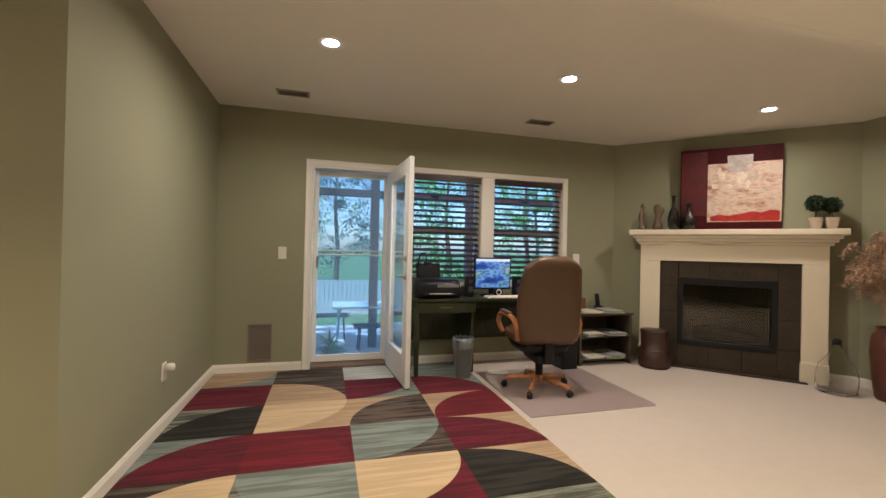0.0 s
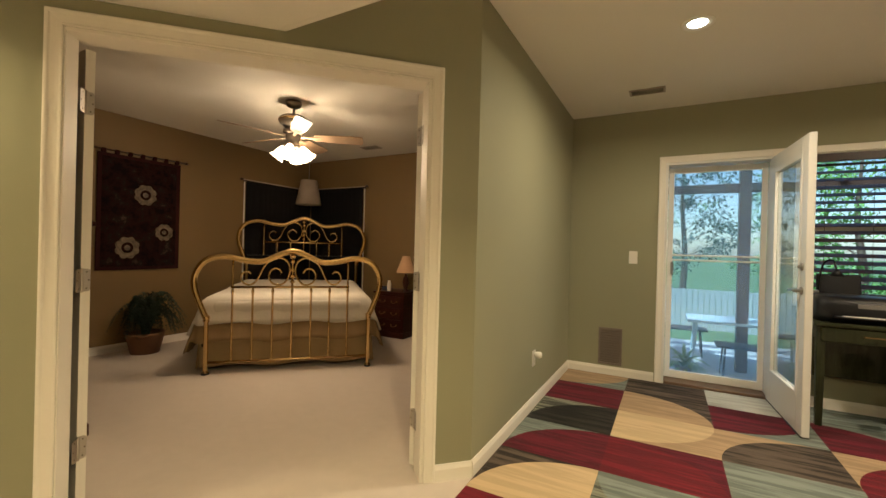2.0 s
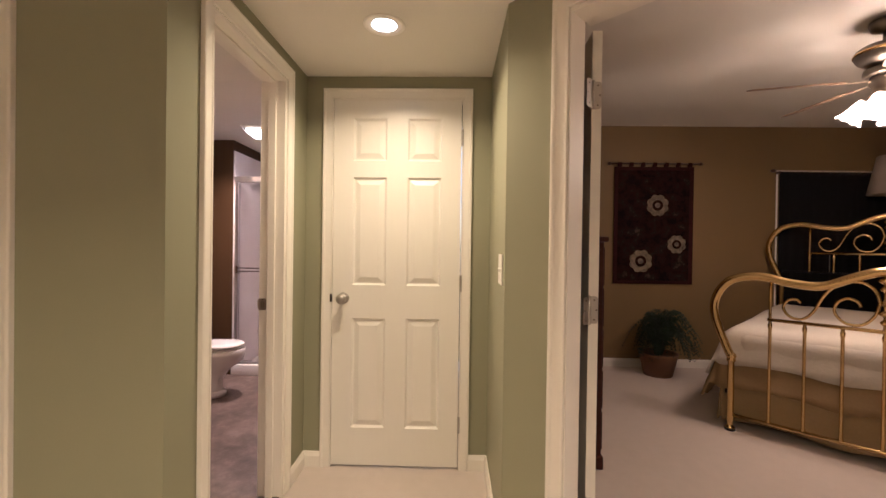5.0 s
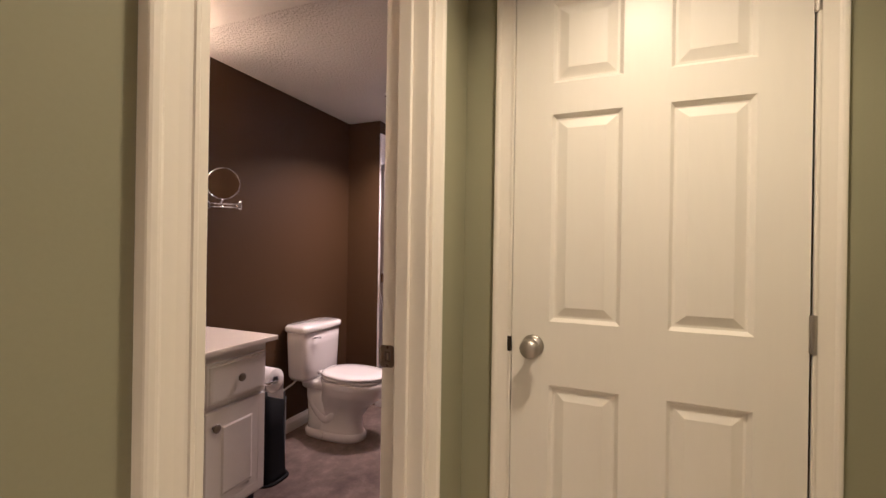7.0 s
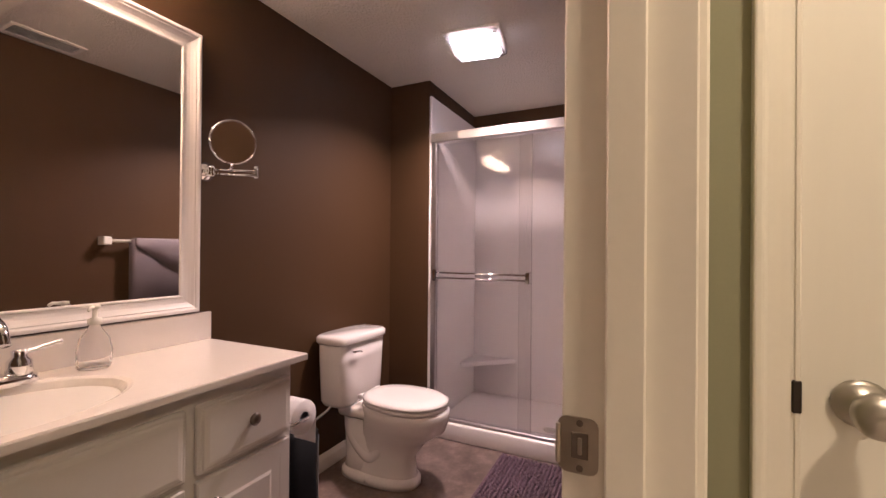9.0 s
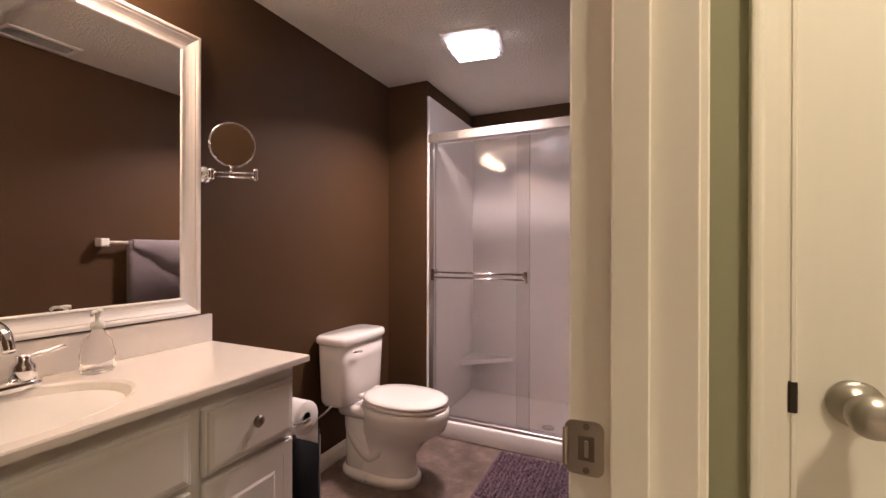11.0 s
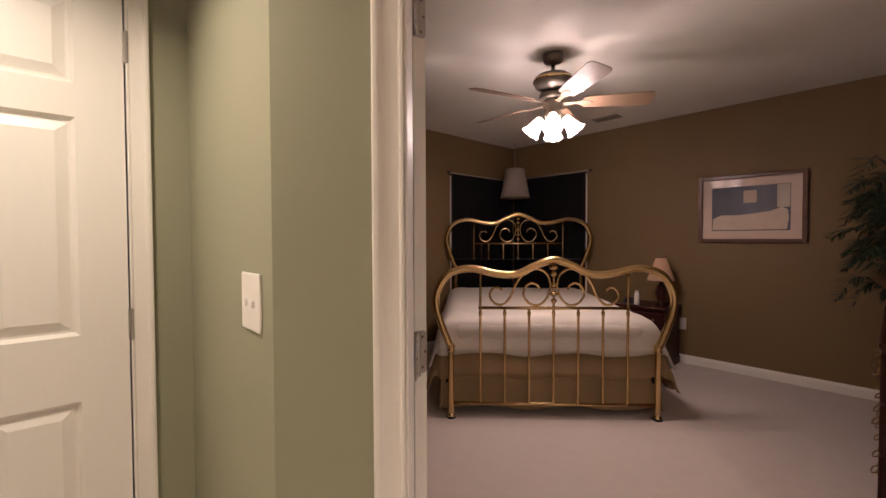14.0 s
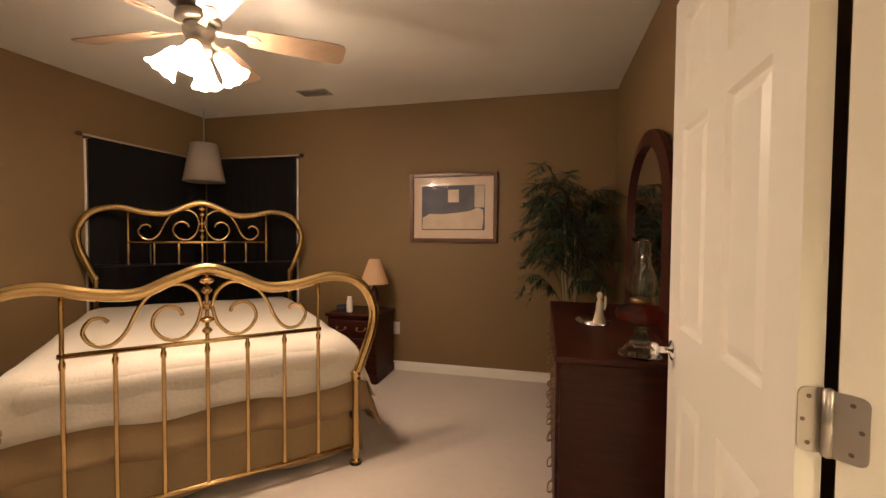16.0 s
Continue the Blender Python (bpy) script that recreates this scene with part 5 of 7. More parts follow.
SHFRAME = surface("bright_anodised_aluminium", (0.60, 0.58, 0.60), 0.30, 1.0, vary=0.05, relief=0.02)
part("header", box((-0.03, -1.53, 1.805), (0.03, -0.45, 1.862), 0.006, seg=2), SHFRAME, sd)
part("side_jamb", box((-0.025, -1.53, 0.105), (0.025, -1.495, 1.805), 0.004), SHFRAME, sd)
part("side_jamb", box((-0.025, -0.485, 0.105), (0.025, -0.45, 1.805), 0.004), SHFRAME, sd)
part("bottom_track", box((-0.028, -1.495, 0.105), (0.028, -0.485, 0.125), 0.004), SHFRAME, sd)
SHGLASS = clear("shower_glass", (0.93, 0.92, 0.92), 0.012, 1.3)
for x, ya, yb in ((0.012, -1.49, -0.90), (-0.012, -0.98, -0.49)):
    pn = part("panel", box((x - 0.003, ya, 0.128), (x + 0.003, yb, 1.80)), SHGLASS, sd, "clear glass panel")
    pn.visible_shadow = x > 0
    part("edge_seal", box((x - 0.004, yb - 0.004, 0.128), (x + 0.004, yb, 1.80)), SHGLASS, sd)
for z in (0.975, 1.005):
    part("towel_bar", tube([(0.055, -1.485, z), (0.055, -0.915, z)], 0.007, 8), CHROME, sd, "", True)
for y in (-1.485, -0.915):
    part("bar_post", box((0.013, y - 0.012, 0.955), (0.064, y + 0.012, 1.025), 0.004), CHROME, sd)

PURPLE = surface("purple_chenille", (0.10, 0.062, 0.085), 0.95, vary=0.35, fine=60, relief=0.4)
mat_ = thing("bath_mat", "purple chenille bath mat on the bathroom floor", "bath mat", pose(-3.84, -0.78, 0.001))
part("backing", box((-0.23, -0.27, 0), (0.23, 0.27, 0.008), 0.003), PURPLE, mat_)
bm = bmesh.new()
rr = random.Random(3)
for i in range(22):
    for j in range(26):
        x, y = -0.22 + 0.44 * (i + 0.5) / 22 + rr.uniform(-.004, .004), -0.26 + 0.52 * (j + 0.5) / 26 + rr.uniform(-.004, .004)
        loft([(x, y, 0.006, 0.009, 0.009), (x + rr.uniform(-.004, .004), y, 0.016, 0.010, 0.010), (x + rr.uniform(-.006, .006), y + rr.uniform(-.006, .006), 0.024, 0.004, 0.004)], 6, bm)
tagged(part("chenille", bm, PURPLE, mat_, "", True), kind="stuff")

tb = thing("towel_rail", "white towel bar with square ends on the bathroom wall", "towel bar", pose(-3.47, -0.422, 1.18, 0, 0, 180))
part("bar", tube([(-0.29, 0.055, 0), (0.29, 0.055, 0)], 0.009, 10), PLASTIC, tb, "", True)
for s in (-1, 1):
    part("bracket", box((s * 0.295 - 0.022, 0.001, -0.024), (s * 0.295 + 0.022, 0.07, 0.024), 0.006, seg=2), PLASTIC, tb)
GREYTOWEL = surface("grey_terry", (0.20, 0.165, 0.175), 0.95, vary=0.12, fine=160, relief=0.7, dist=0.003)
tw = thing("towel", "grey folded bath towel hanging over the towel bar", "towel", pose(-3.49, -0.422, 1.18, 0, 0, 180))


def hung(x0, x1, drop_f, drop_b, r, lean, fold=False):
    bm = bmesh.new()
    prof = [(0.055 + r + lean, -drop_f), (0.055 + r, -0.02)] + [(0.055 + r * math.cos(a), r * math.sin(a)) for a in (0.3, 0.9, 1.57, 2.2, 2.8)] + [(0.055 - r, -0.02), (0.055 - r, -drop_b)]
    cols = []
    for k in range(15):
        x = x0 + (x1 - x0) * k / 14
        share = 1.0 if not fold else 0.12 + 0.88 * k / 14
        cols.append([bm.verts.new((x, y + 0.004 * math.sin(k * 0.9) * (1 if z < -0.1 else 0), z * share if z == -drop_f else z)) for y, z in prof])
    for a, b in zip(cols, cols[1:]):
        for i in range(len(prof) - 1):
            bm.faces.new((a[i], b[i], b[i + 1], a[i + 1]))
    return bm


for nm, args in (("towel_body", (-0.19, 0.17, 0.50, 0.42, 0.014, 0.0)), ("folded_washcloth", (-0.17, 0.13, 0.24, 0.16, 0.021, 0.0, True))):
    o = part(nm, hung(*args), GREYTOWEL, tw, "", True)
    so = o.modifiers.new("thickness", "SOLIDIFY")
    so.thickness = 0.006

# ---- office: patio door and windows ----
VINYL = surface("white_vinyl", (0.74, 0.73, 0.70), 0.35, vary=0.02, relief=0.03)
NM = along((3.93, 4.515), (-0.435, 4.515))
casing("trim", NM, 3.93 - 1.215, 3.93 - 0.41, 2.03, 0.055, label="white moulded casing of the patio door")
frame_out = thing("door_frame", "white patio door frame with a metal threshold", "door frame", pose(0, 4.515, 0), kind="structure")
part("side_lining", box((0.41, 0.001, 0.0), (0.432, 0.16, 2.03), 0.002), VINYL, frame_out)
part("side_lining", box((1.193, 0.001, 0.0), (1.215, 0.16, 2.03), 0.002), VINYL, frame_out)
part("head_lining", box((0.432, 0.001, 2.008), (1.193, 0.16, 2.03), 0.002), VINYL, frame_out)
part("threshold", box((0.432, -0.02, 0.0), (1.193, 0.17, 0.028), 0.006), surface("bronze_threshold", (0.16, 0.10, 0.06), 0.4, 0.6, vary=0.2), frame_out, "bronze threshold")
PANE = clear("door_pane", (0.84, 0.94, 1.0))
HAZY = clear("veiled_storm_pane", (0.84, 0.94, 1.0))
hz = HAZY.node_tree
# A bluish veil mixed into the glass imitates the bright haze outdoors.
veil, both = hz.nodes.new("ShaderNodeBsdfTranslucent"), hz.nodes.new("ShaderNodeMixShader")
veil.inputs["Color"].default_value = (0.62, 0.78, 0.88, 1)
both.inputs[0].default_value = 0.17
hz.links.new(hz.nodes["Principled BSDF"].outputs[0], both.inputs[1])
hz.links.new(veil.outputs[0], both.inputs[2])
hz.links.new(both.outputs[0], hz.nodes["Material Output"].inputs["Surface"])
storm = thing("storm_door", "closed white full-glass storm door with a crossbar", "door", pose(0.435, 4.66, 0), kind="structure")
for nm, lo, hi in (("stile", (0, 0, 0.03), (0.045, 0.03, 2.005)), ("stile", (0.712, 0, 0.03), (0.755, 0.03, 2.005)), ("rail", (0.045, 0, 0.03), (0.712, 0.03, 0.10)), ("rail", (0.045, 0, 1.95), (0.712, 0.03, 2.005)), ("crossbar", (0.045, 0.008, 1.13), (0.712, 0.024, 1.145)), ("crossbar", (0.045, 0.008, 1.175), (0.712, 0.024, 1.19))):
    part(nm, box(lo, hi, 0.004), VINYL, storm)
sp = part("pane", box((0.045, 0.012, 0.10), (0.712, 0.017, 1.95)), HAZY, storm)
sp.visible_shadow = False
part("latch", box((0.03, -0.03, 1.0), (0.055, 0.0, 1.12), 0.006), surface("grey_latch", (0.3, 0.3, 0.3), 0.4, 0.6), storm)
leaf = thing("door_3", "white glazed patio door leaf swung open into the room", "door", along((1.200, 4.478), (1.255, 3.69)), kind="structure")
LW = 0.80
for nm, lo, hi in (("stile", (0, -0.022, 0.02), (0.11, 0.022, 2.01)), ("stile", (LW - 0.11, -0.022, 0.02), (LW, 0.022, 2.01)), ("rail", (0.11, -0.022, 0.02), (LW - 0.11, 0.022, 0.27)), ("rail", (0.11, -0.022, 1.88), (LW - 0.11, 0.022, 2.01))):
    part(nm, box(lo, hi, 0.004), VINYL, leaf)
for nm, lo, hi in (("bead", (0.10, -0.027, 0.26), (0.125, 0.027, 1.89)), ("bead", (LW - 0.125, -0.027, 0.26), (LW - 0.10, 0.027, 1.89)), ("bead", (0.125, -0.027, 0.26), (LW - 0.125, 0.027, 0.285)), ("bead", (0.125, -0.027, 1.865), (LW - 0.125, 0.027, 1.89))):
    part(nm, box(lo, hi, 0.003), VINYL, leaf)
lp = part("pane", box((0.125, -0.006, 0.285), (LW - 0.125, 0.006, 1.865)), PANE, leaf)
lp.visible_shadow = False
for z, rr_ in ((0.97, 0.0), (1.13, 1.0)):
    for s in (-1, 1):
        part("rose", lathe([(0, 0), (0.028, 0), (0.026, 0.008), (0.012, 0.012), (0.010, 0.045 - 0.02 * rr_), (0, 0.045 - 0.02 * rr_)], 16, m=pose(LW - 0.06, s * 0.022, z, -90 * s, 0, 0)), NICKEL, leaf, "nickel rose", True)
        if not rr_:
            part("lever", tube(spline([(LW - 0.06, s * 0.06, z), (LW - 0.10, s * 0.066, z + 0.004), (LW - 0.17, s * 0.064, z - 0.004)], 5), 0.008, 8), NICKEL, leaf, "nickel lever handle", True)
for z in (0.25, 1.0, 1.8):
    hinge(leaf, -0.004, 0.026, z, [((0.0, 0.020), (0.03, 0.0235))])
part("door_sweep", box((0.02, -0.024, 0.012), (LW - 0.01, 0.024, 0.024), 0.002), BLACK, leaf)

SLAT = wood("dark_blind_wood", (0.020, 0.008, 0.005), (0.045, 0.018, 0.011), 0.4, (14, 2, 2))


def window(name, x0, x1, label):
    ob = thing(name, label, "window", pose(0, 4.515, 0), kind="structure")
    z0, z1 = 0.84, 2.03
    f = 0.045
    part("window_frame", boxes([((x0, 0.07, z0), (x0 + f, 0.14, z1)), ((x1 - f, 0.07, z0), (x1, 0.14, z1)), ((x0 + f, 0.07, z0), (x1 - f, 0.14, z0 + f)), ((x0 + f, 0.07, z1 - f), (x1 - f, 0.14, z1))], 0.003), VINYL, ob)
    zm = (z0 + z1) / 2
    part("meeting_rail", box((x0 + f, 0.085, zm - 0.022), (x1 - f, 0.125, zm + 0.022), 0.003), VINYL, ob)
    part("reveal", boxes([((x0, 0.001, z0), (x0 + 0.008, 0.07, z1)), ((x1 - 0.008, 0.001, z0), (x1, 0.07, z1)), ((x0 + 0.008, 0.001, z1 - 0.008), (x1 - 0.008, 0.07, z1))]), WHITE, ob)
    part("window_sill", box((x0 - 0.0, -0.03, z0 - 0.022), (x1 + 0.0, 0.07, z0 + 0.002), 0.005), WHITE, ob)
    for a, b in ((z0 + f, zm - 0.022), (zm + 0.022, z1 - f)):
        p = part("pane", box((x0 + f, 0.102, a), (x1 - f, 0.106, b)), PANE, ob)
        p.visible_shadow = False
    bd = thing("window_blind", "dark wooden venetian blind with open slats and a valance", "blind", pose(0, 4.515, 0), group="window blinds")
    part("valance", box((x0 + 0.012, -0.012, z1 - 0.075), (x1 - 0.012, 0.012, z1 - 0.009), 0.005, seg=2), SLAT, bd)
    part("head_rail", box((x0 + 0.02, 0.014, z1 - 0.06), (x1 - 0.02, 0.058, z1 - 0.012)), SLAT, bd)
    pitch = 0.060
    n = int((z1 - 0.10 - z0 - 0.05) / pitch)
    slat = None
    for k in range(n):
        z = z1 - 0.095 - pitch * k
        if slat is None:
            slat = part("slat", box((x0 + 0.022, -0.031, -0.0016), (x1 - 0.022, 0.031, 0.0016)), SLAT, bd)
            o = slat
        else:
            o = new("slat", slat.data)
            o.parent = bd
        o.matrix_local = pose(0, 0.036, z, 27, 0, 0)
    part("bottom_rail", box((x0 + 0.022, 0.012, z1 - 0.095 - pitch * n - 0.01), (x1 - 0.022, 0.060, z1 - 0.095 - pitch * n + 0.008), 0.004), SLAT, bd)
    for fx in (0.14, 0.5, 0.86):
        part("ladder_cord", tube([(x0 + (x1 - x0) * fx, 0.010, z1 - 0.07), (x0 + (x1 - x0) * fx, 0.010, z1 - 0.095 - pitch * n)], 0.0018, 4), SLAT, bd)
    return ob


window("window_1", 1.42, 2.213, "white vinyl double-hung window behind a blind")
window("window_2", 2.355, 3.225, "white vinyl double-hung window behind a blind")
tr = thing("trim", "white flat casing round the pair of windows", "trim", pose(0, 4.515, 0), kind="structure")
part("mullion_board", box((2.213, -0.014, 0.80), (2.355, -0.0005, 2.03), 0.003), WHITE, tr)
part("side_board", box((3.225, -0.016, 0.80), (3.285, -0.0005, 2.03), 0.003), WHITE, tr)
part("side_board", box((1.35, -0.014, 0.80), (1.42, -0.0005, 2.03), 0.003), WHITE, tr)
part("head_board", box((1.35, -0.016, 2.03), (3.285, -0.0005, 2.086), 0.003), WHITE, tr)

# ---- bedroom: plants and small things ----
LEAFDARK = surface("leaf_dark_green", (0.028, 0.052, 0.022), 0.5, vary=0.5, big=8, fine=40, relief=0.1)
FERN = surface("fern_green", (0.016, 0.034, 0.016), 0.6, vary=0.5, big=8, fine=40, relief=0.1)
BARK = surface("thin_trunk_bark", (0.12, 0.085, 0.055), 0.8, vary=0.3, relief=0.4)
TERRA = surface("woven_basket_brown", (0.16, 0.075, 0.035), 0.8, vary=0.3, fine=120, relief=0.5)


def leaf_blade(bm, m, length, width, droop=0.25):
    """One pointed leaf, bent along its length and folded a little along its rib."""
    prev = None
    for k in range(5):
        t = k / 4
        w = width * math.sin(math.pi * (0.12 + 0.88 * t)) if k < 4 else 0.0
        x, z = length * t, -droop * length * t * t
        row = [bm.verts.new(m @ Vector((x, -w, z + 0.2 * w))), bm.verts.new(m @ Vector((x, 0, z))), bm.verts.new(m @ Vector((x, w, z + 0.2 * w)))]
        if prev:
            bm.faces.new((prev[0], prev[1], row[1], row[0]))
            bm.faces.new((prev[1], prev[2], row[2], row[1]))
        prev = row


def palm():
    """A cane palm: pale stems with arching fronds of narrow leaflets that hang from a bent rib."""
    rr = random.Random(11)
    ob = thing("palm_plant", "artificial green cane palm with arching fronds behind the dresser", "plant", pose(-0.95, 4.70, 0))
    part("pot", lathe([(0, 0), (0.11, 0), (0.14, 0.24), (0.145, 0.25), (0.13, 0.25), (0.12, 0.22), (0, 0.22)], 24), TERRA, ob, "brown basket pot", True)
    tips = []
    for k in range(5):
        a = k * 1.257
        h = (1.18, 1.42, 1.02, 1.52, 1.30)[k]
        pts = spline([(0.05 * math.cos(a), 0.05 * math.sin(a), 0.20), (0.035 * math.cos(a + 0.5), 0.035 * math.sin(a + 0.5), 0.6), (0.06 * math.cos(a + 0.3), 0.06 * math.sin(a + 0.3), 0.95), (0.075 * math.cos(a), 0.075 * math.sin(a), h)], 6)
        part("cane", tube(pts, 0.013, 8, r_end=0.008), CANE, ob, "pale jointed cane", True)
        tips.append(pts[-1])
    crown = bmesh.new()
    for k in range(62):
        base = tips[k % 5] - Vector((0, 0, rr.uniform(0.0, 0.30)))
        a = rr.uniform(0, 6.283)
        ca, sa = math.cos(a), math.sin(a)
        reach, rise, sag = rr.uniform(0.24, 0.44), rr.uniform(0.10, 0.38), rr.uniform(0.02, 0.20)
        rx, ry = reach * ca, min(0.24, reach * sa)
        pts = spline([base, base + Vector((rx * 0.35, ry * 0.35, rise * 0.75)), base + Vector((rx * 0.75, ry * 0.75, rise)), base + Vector((rx * 1.05, ry * 1.05, rise - sag))], 7)
        pts = [Vector((min(q.x, 0.31), min(q.y, 0.33), q.z)) for q in pts]
        tube(pts, 0.0028, 5, crown, 0.001)
        for i, q in enumerate(pts[5:]):
            ln = 0.17 * math.sin(math.pi * (0.30 + 0.62 * i / 17)) * rr.uniform(0.8, 1.1)
            for s in (-1, 1):
                if q.x > 0.26 or q.y > 0.28:
                    ln *= 0.5
                leaf_blade(crown, Matrix.Translation(q) @ Euler((rr.uniform(-.3, .3), rr.uniform(-0.3, 0.5), a + s * rr.uniform(0.6, 1.1))).to_matrix().to_4x4(), ln * 0.86, 0.0085, rr.uniform(0.1, 0.4))
    tagged(part("crown", crown, LEAFDARK, ob), kind="stuff")


CANE = surface("pale_cane", (0.26, 0.20, 0.12), 0.6, vary=0.2, big=9, relief=0.2)
palm()


def fern():
    rr = random.Random(5)
    ob = thing("fern", "bushy dark green fern in a brown basket pot", "plant", pose(-4.42, 2.55, 0))
    part("pot", lathe([(0, 0), (0.13, 0), (0.175, 0.20), (0.18, 0.22), (0.16, 0.22), (0.15, 0.19), (0, 0.19)], 24), TERRA, ob, "brown basket pot", True)
    bm = bmesh.new()
    for k in range(95):
        a = rr.uniform(0, 6.283)
        reach, rise = rr.uniform(0.15, 0.37), rr.uniform(0.22, 0.44)
        ca, sa = math.cos(a), math.sin(a)
        if ca < 0:
            reach *= 0.62
        pts = spline([(0.03 * ca, 0.03 * sa, 0.18), (reach * 0.4 * ca, reach * 0.4 * sa, 0.2 + rise), (reach * 0.8 * ca, reach * 0.8 * sa, 0.2 + rise * 0.75), (reach * 1.05 * ca, reach * 1.05 * sa, 0.2 + rise * rr.uniform(0.0, 0.4))], 6)
        tube(pts, 0.002, 4, bm, 0.0008)
        for i, q in enumerate(pts[3:]):
            ln = 0.055 * (1 - i / 20)
            for s in (-1, 1):
                leaf_blade(bm, Matrix.Translation(q) @ Euler((0, rr.uniform(0, 0.5), a + s * 1.2)).to_matrix().to_4x4(), ln, 0.008, 0.3)
    tagged(part("fronds", bm, FERN, ob), kind="stuff")


fern()
LINEN = surface("pleated_linen", (0.58, 0.37, 0.22), 0.85, vary=0.06, relief=0.2)
tl = thing("table_lamp", "small table lamp with a pale pleated shade on the nightstand", "lamp", pose(-2.64, 4.83, 0.60))
part("base", lathe([(0, 0), (0.05, 0.0), (0.052, 0.012), (0.022, 0.025), (0.035, 0.07), (0.046, 0.12), (0.034, 0.18), (0.012, 0.22), (0.010, 0.28), (0, 0.28)], 20), CHERRY, tl, "", True)
bm = bmesh.new()
sh_r = [[bm.verts.new(((r + 0.003 * (k % 2)) * math.cos(2 * math.pi * k / 48), (r + 0.003 * (k % 2)) * math.sin(2 * math.pi * k / 48), z)) for k in range(48)] for r, z in ((0.125, 0.25), (0.075, 0.39), (0.045, 0.47))]
for a, b in zip(sh_r, sh_r[1:]):
    for k in range(48):
        bm.faces.new((a[k], a[(k + 1) % 48], b[(k + 1) % 48], b[k]))
part("shade", bm, LINEN, tl, "pale pleated shade")
al = thing("pill_bottle", "white plastic bottle on the nightstand", "bottle", pose(-2.83, 4.72, 0.60))
part("body", lathe([(0, 0), (0.026, 0), (0.027, 0.006), (0.027, 0.10), (0.018, 0.115), (0, 0.115)], 18), PLASTIC, al, "", True)
part("cap", lathe([(0.019, 0.115), (0.020, 0.118), (0.020, 0.138), (0, 0.140)], 18), PLASTIC, al, "", True)
ck = thing("alarm_clock", "small dark alarm clock on the nightstand", "clock", pose(-2.93, 4.78, 0.60, 0, 0, 25))
part("case", box((-0.05, -0.025, 0), (0.05, 0.025, 0.055), 0.010, seg=2), BLACK, ck, "", True)
part("face", box((-0.04, -0.0262, 0.012), (0.04, -0.025, 0.045)), surface("clock_face", (0.05, 0.06, 0.09), 0.2), ck, "dark display")

LAMPGL = clear("lamp_glass", (0.97, 0.98, 0.97))
ol_ = thing("oil_lamp", "clear glass oil lamp with red oil and a tall chimney", "oil lamp", pose(-0.775, 3.10, 0.82))
part("foot", lathe([(0, 0.001), (0.080, 0.001), (0.082, 0.010), (0.066, 0.022), (0.050, 0.045), (0.028, 0.075), (0.020, 0.095), (0.026, 0.108), (0.018, 0.118), (0, 0.118)], 14), LAMPGL, ol_, "faceted clear glass foot")
part("font", lathe([(0, 0.116), (0.030, 0.118), (0.072, 0.132), (0.094, 0.152), (0.092, 0.176), (0.066, 0.196), (0.036, 0.204), (0, 0.206)], 32), LAMPGL, ol_, "clear glass font", True)
part("oil", lathe([(0, 0.122), (0.030, 0.123), (0.068, 0.136), (0.088, 0.153), (0.087, 0.168), (0, 0.168)], 28), clear("red_oil", (0.22, 0.003, 0.008)), ol_, "red lamp oil", True)
part("burner", lathe([(0.030, 0.203), (0.040, 0.209), (0.040, 0.224), (0.030, 0.230), (0, 0.230)], 20), HANDLE, ol_, "brass burner", True)
part("chimney", lathe([(0.036, 0.228), (0.052, 0.262), (0.054, 0.300), (0.036, 0.358), (0.028, 0.405), (0.032, 0.440), (0.042, 0.462), (0.040, 0.462), (0.030, 0.440), (0.026, 0.405), (0.034, 0.358), (0.0515, 0.300), (0.0495, 0.262), (0.034, 0.228)], 28), LAMPGL, ol_, "glass chimney", True)
STATUE = surface("statuette_resin", (0.52, 0.44, 0.32), 0.6, vary=0.12)
an = tagged(part("figurine", loft([(0, 0, 0, 0.032, 0.030), (0, 0, 0.02, 0.030, 0.028), (0, 0, 0.07, 0.018, 0.016), (0, 0, 0.10, 0.022, 0.015), (0, 0, 0.122, 0.008, 0.008), (0, 0, 0.128, 0.013, 0.013), (0, 0, 0.148, 0.012, 0.012), (0, 0, 0.156, 0.004, 0.004)], 14, loft([(0.0, 0.02, 0.075, 0.03, 0.004), (0.0, 0.024, 0.10, 0.045, 0.004), (0, 0.026, 0.135, 0.028, 0.003)], 10)), STATUE, None, "", True), "small cream winged figurine on the dresser", "figurine")
an.matrix_world = pose(-0.86, 3.66, 0.82, 0, 0, -90) @ Matrix.Scale(1.12, 4)
tr2 = thing("mirror_tray", "oval silver tray on the dresser", "tray", pose(-0.88, 3.74, 0.82))
part("plate", loft([(0, 0, 0.001, 0.09, 0.14), (0, 0, 0.006, 0.095, 0.145)], 32), CHROME, tr2, "", True)

# ---- office: rug ----
RUGS = {}
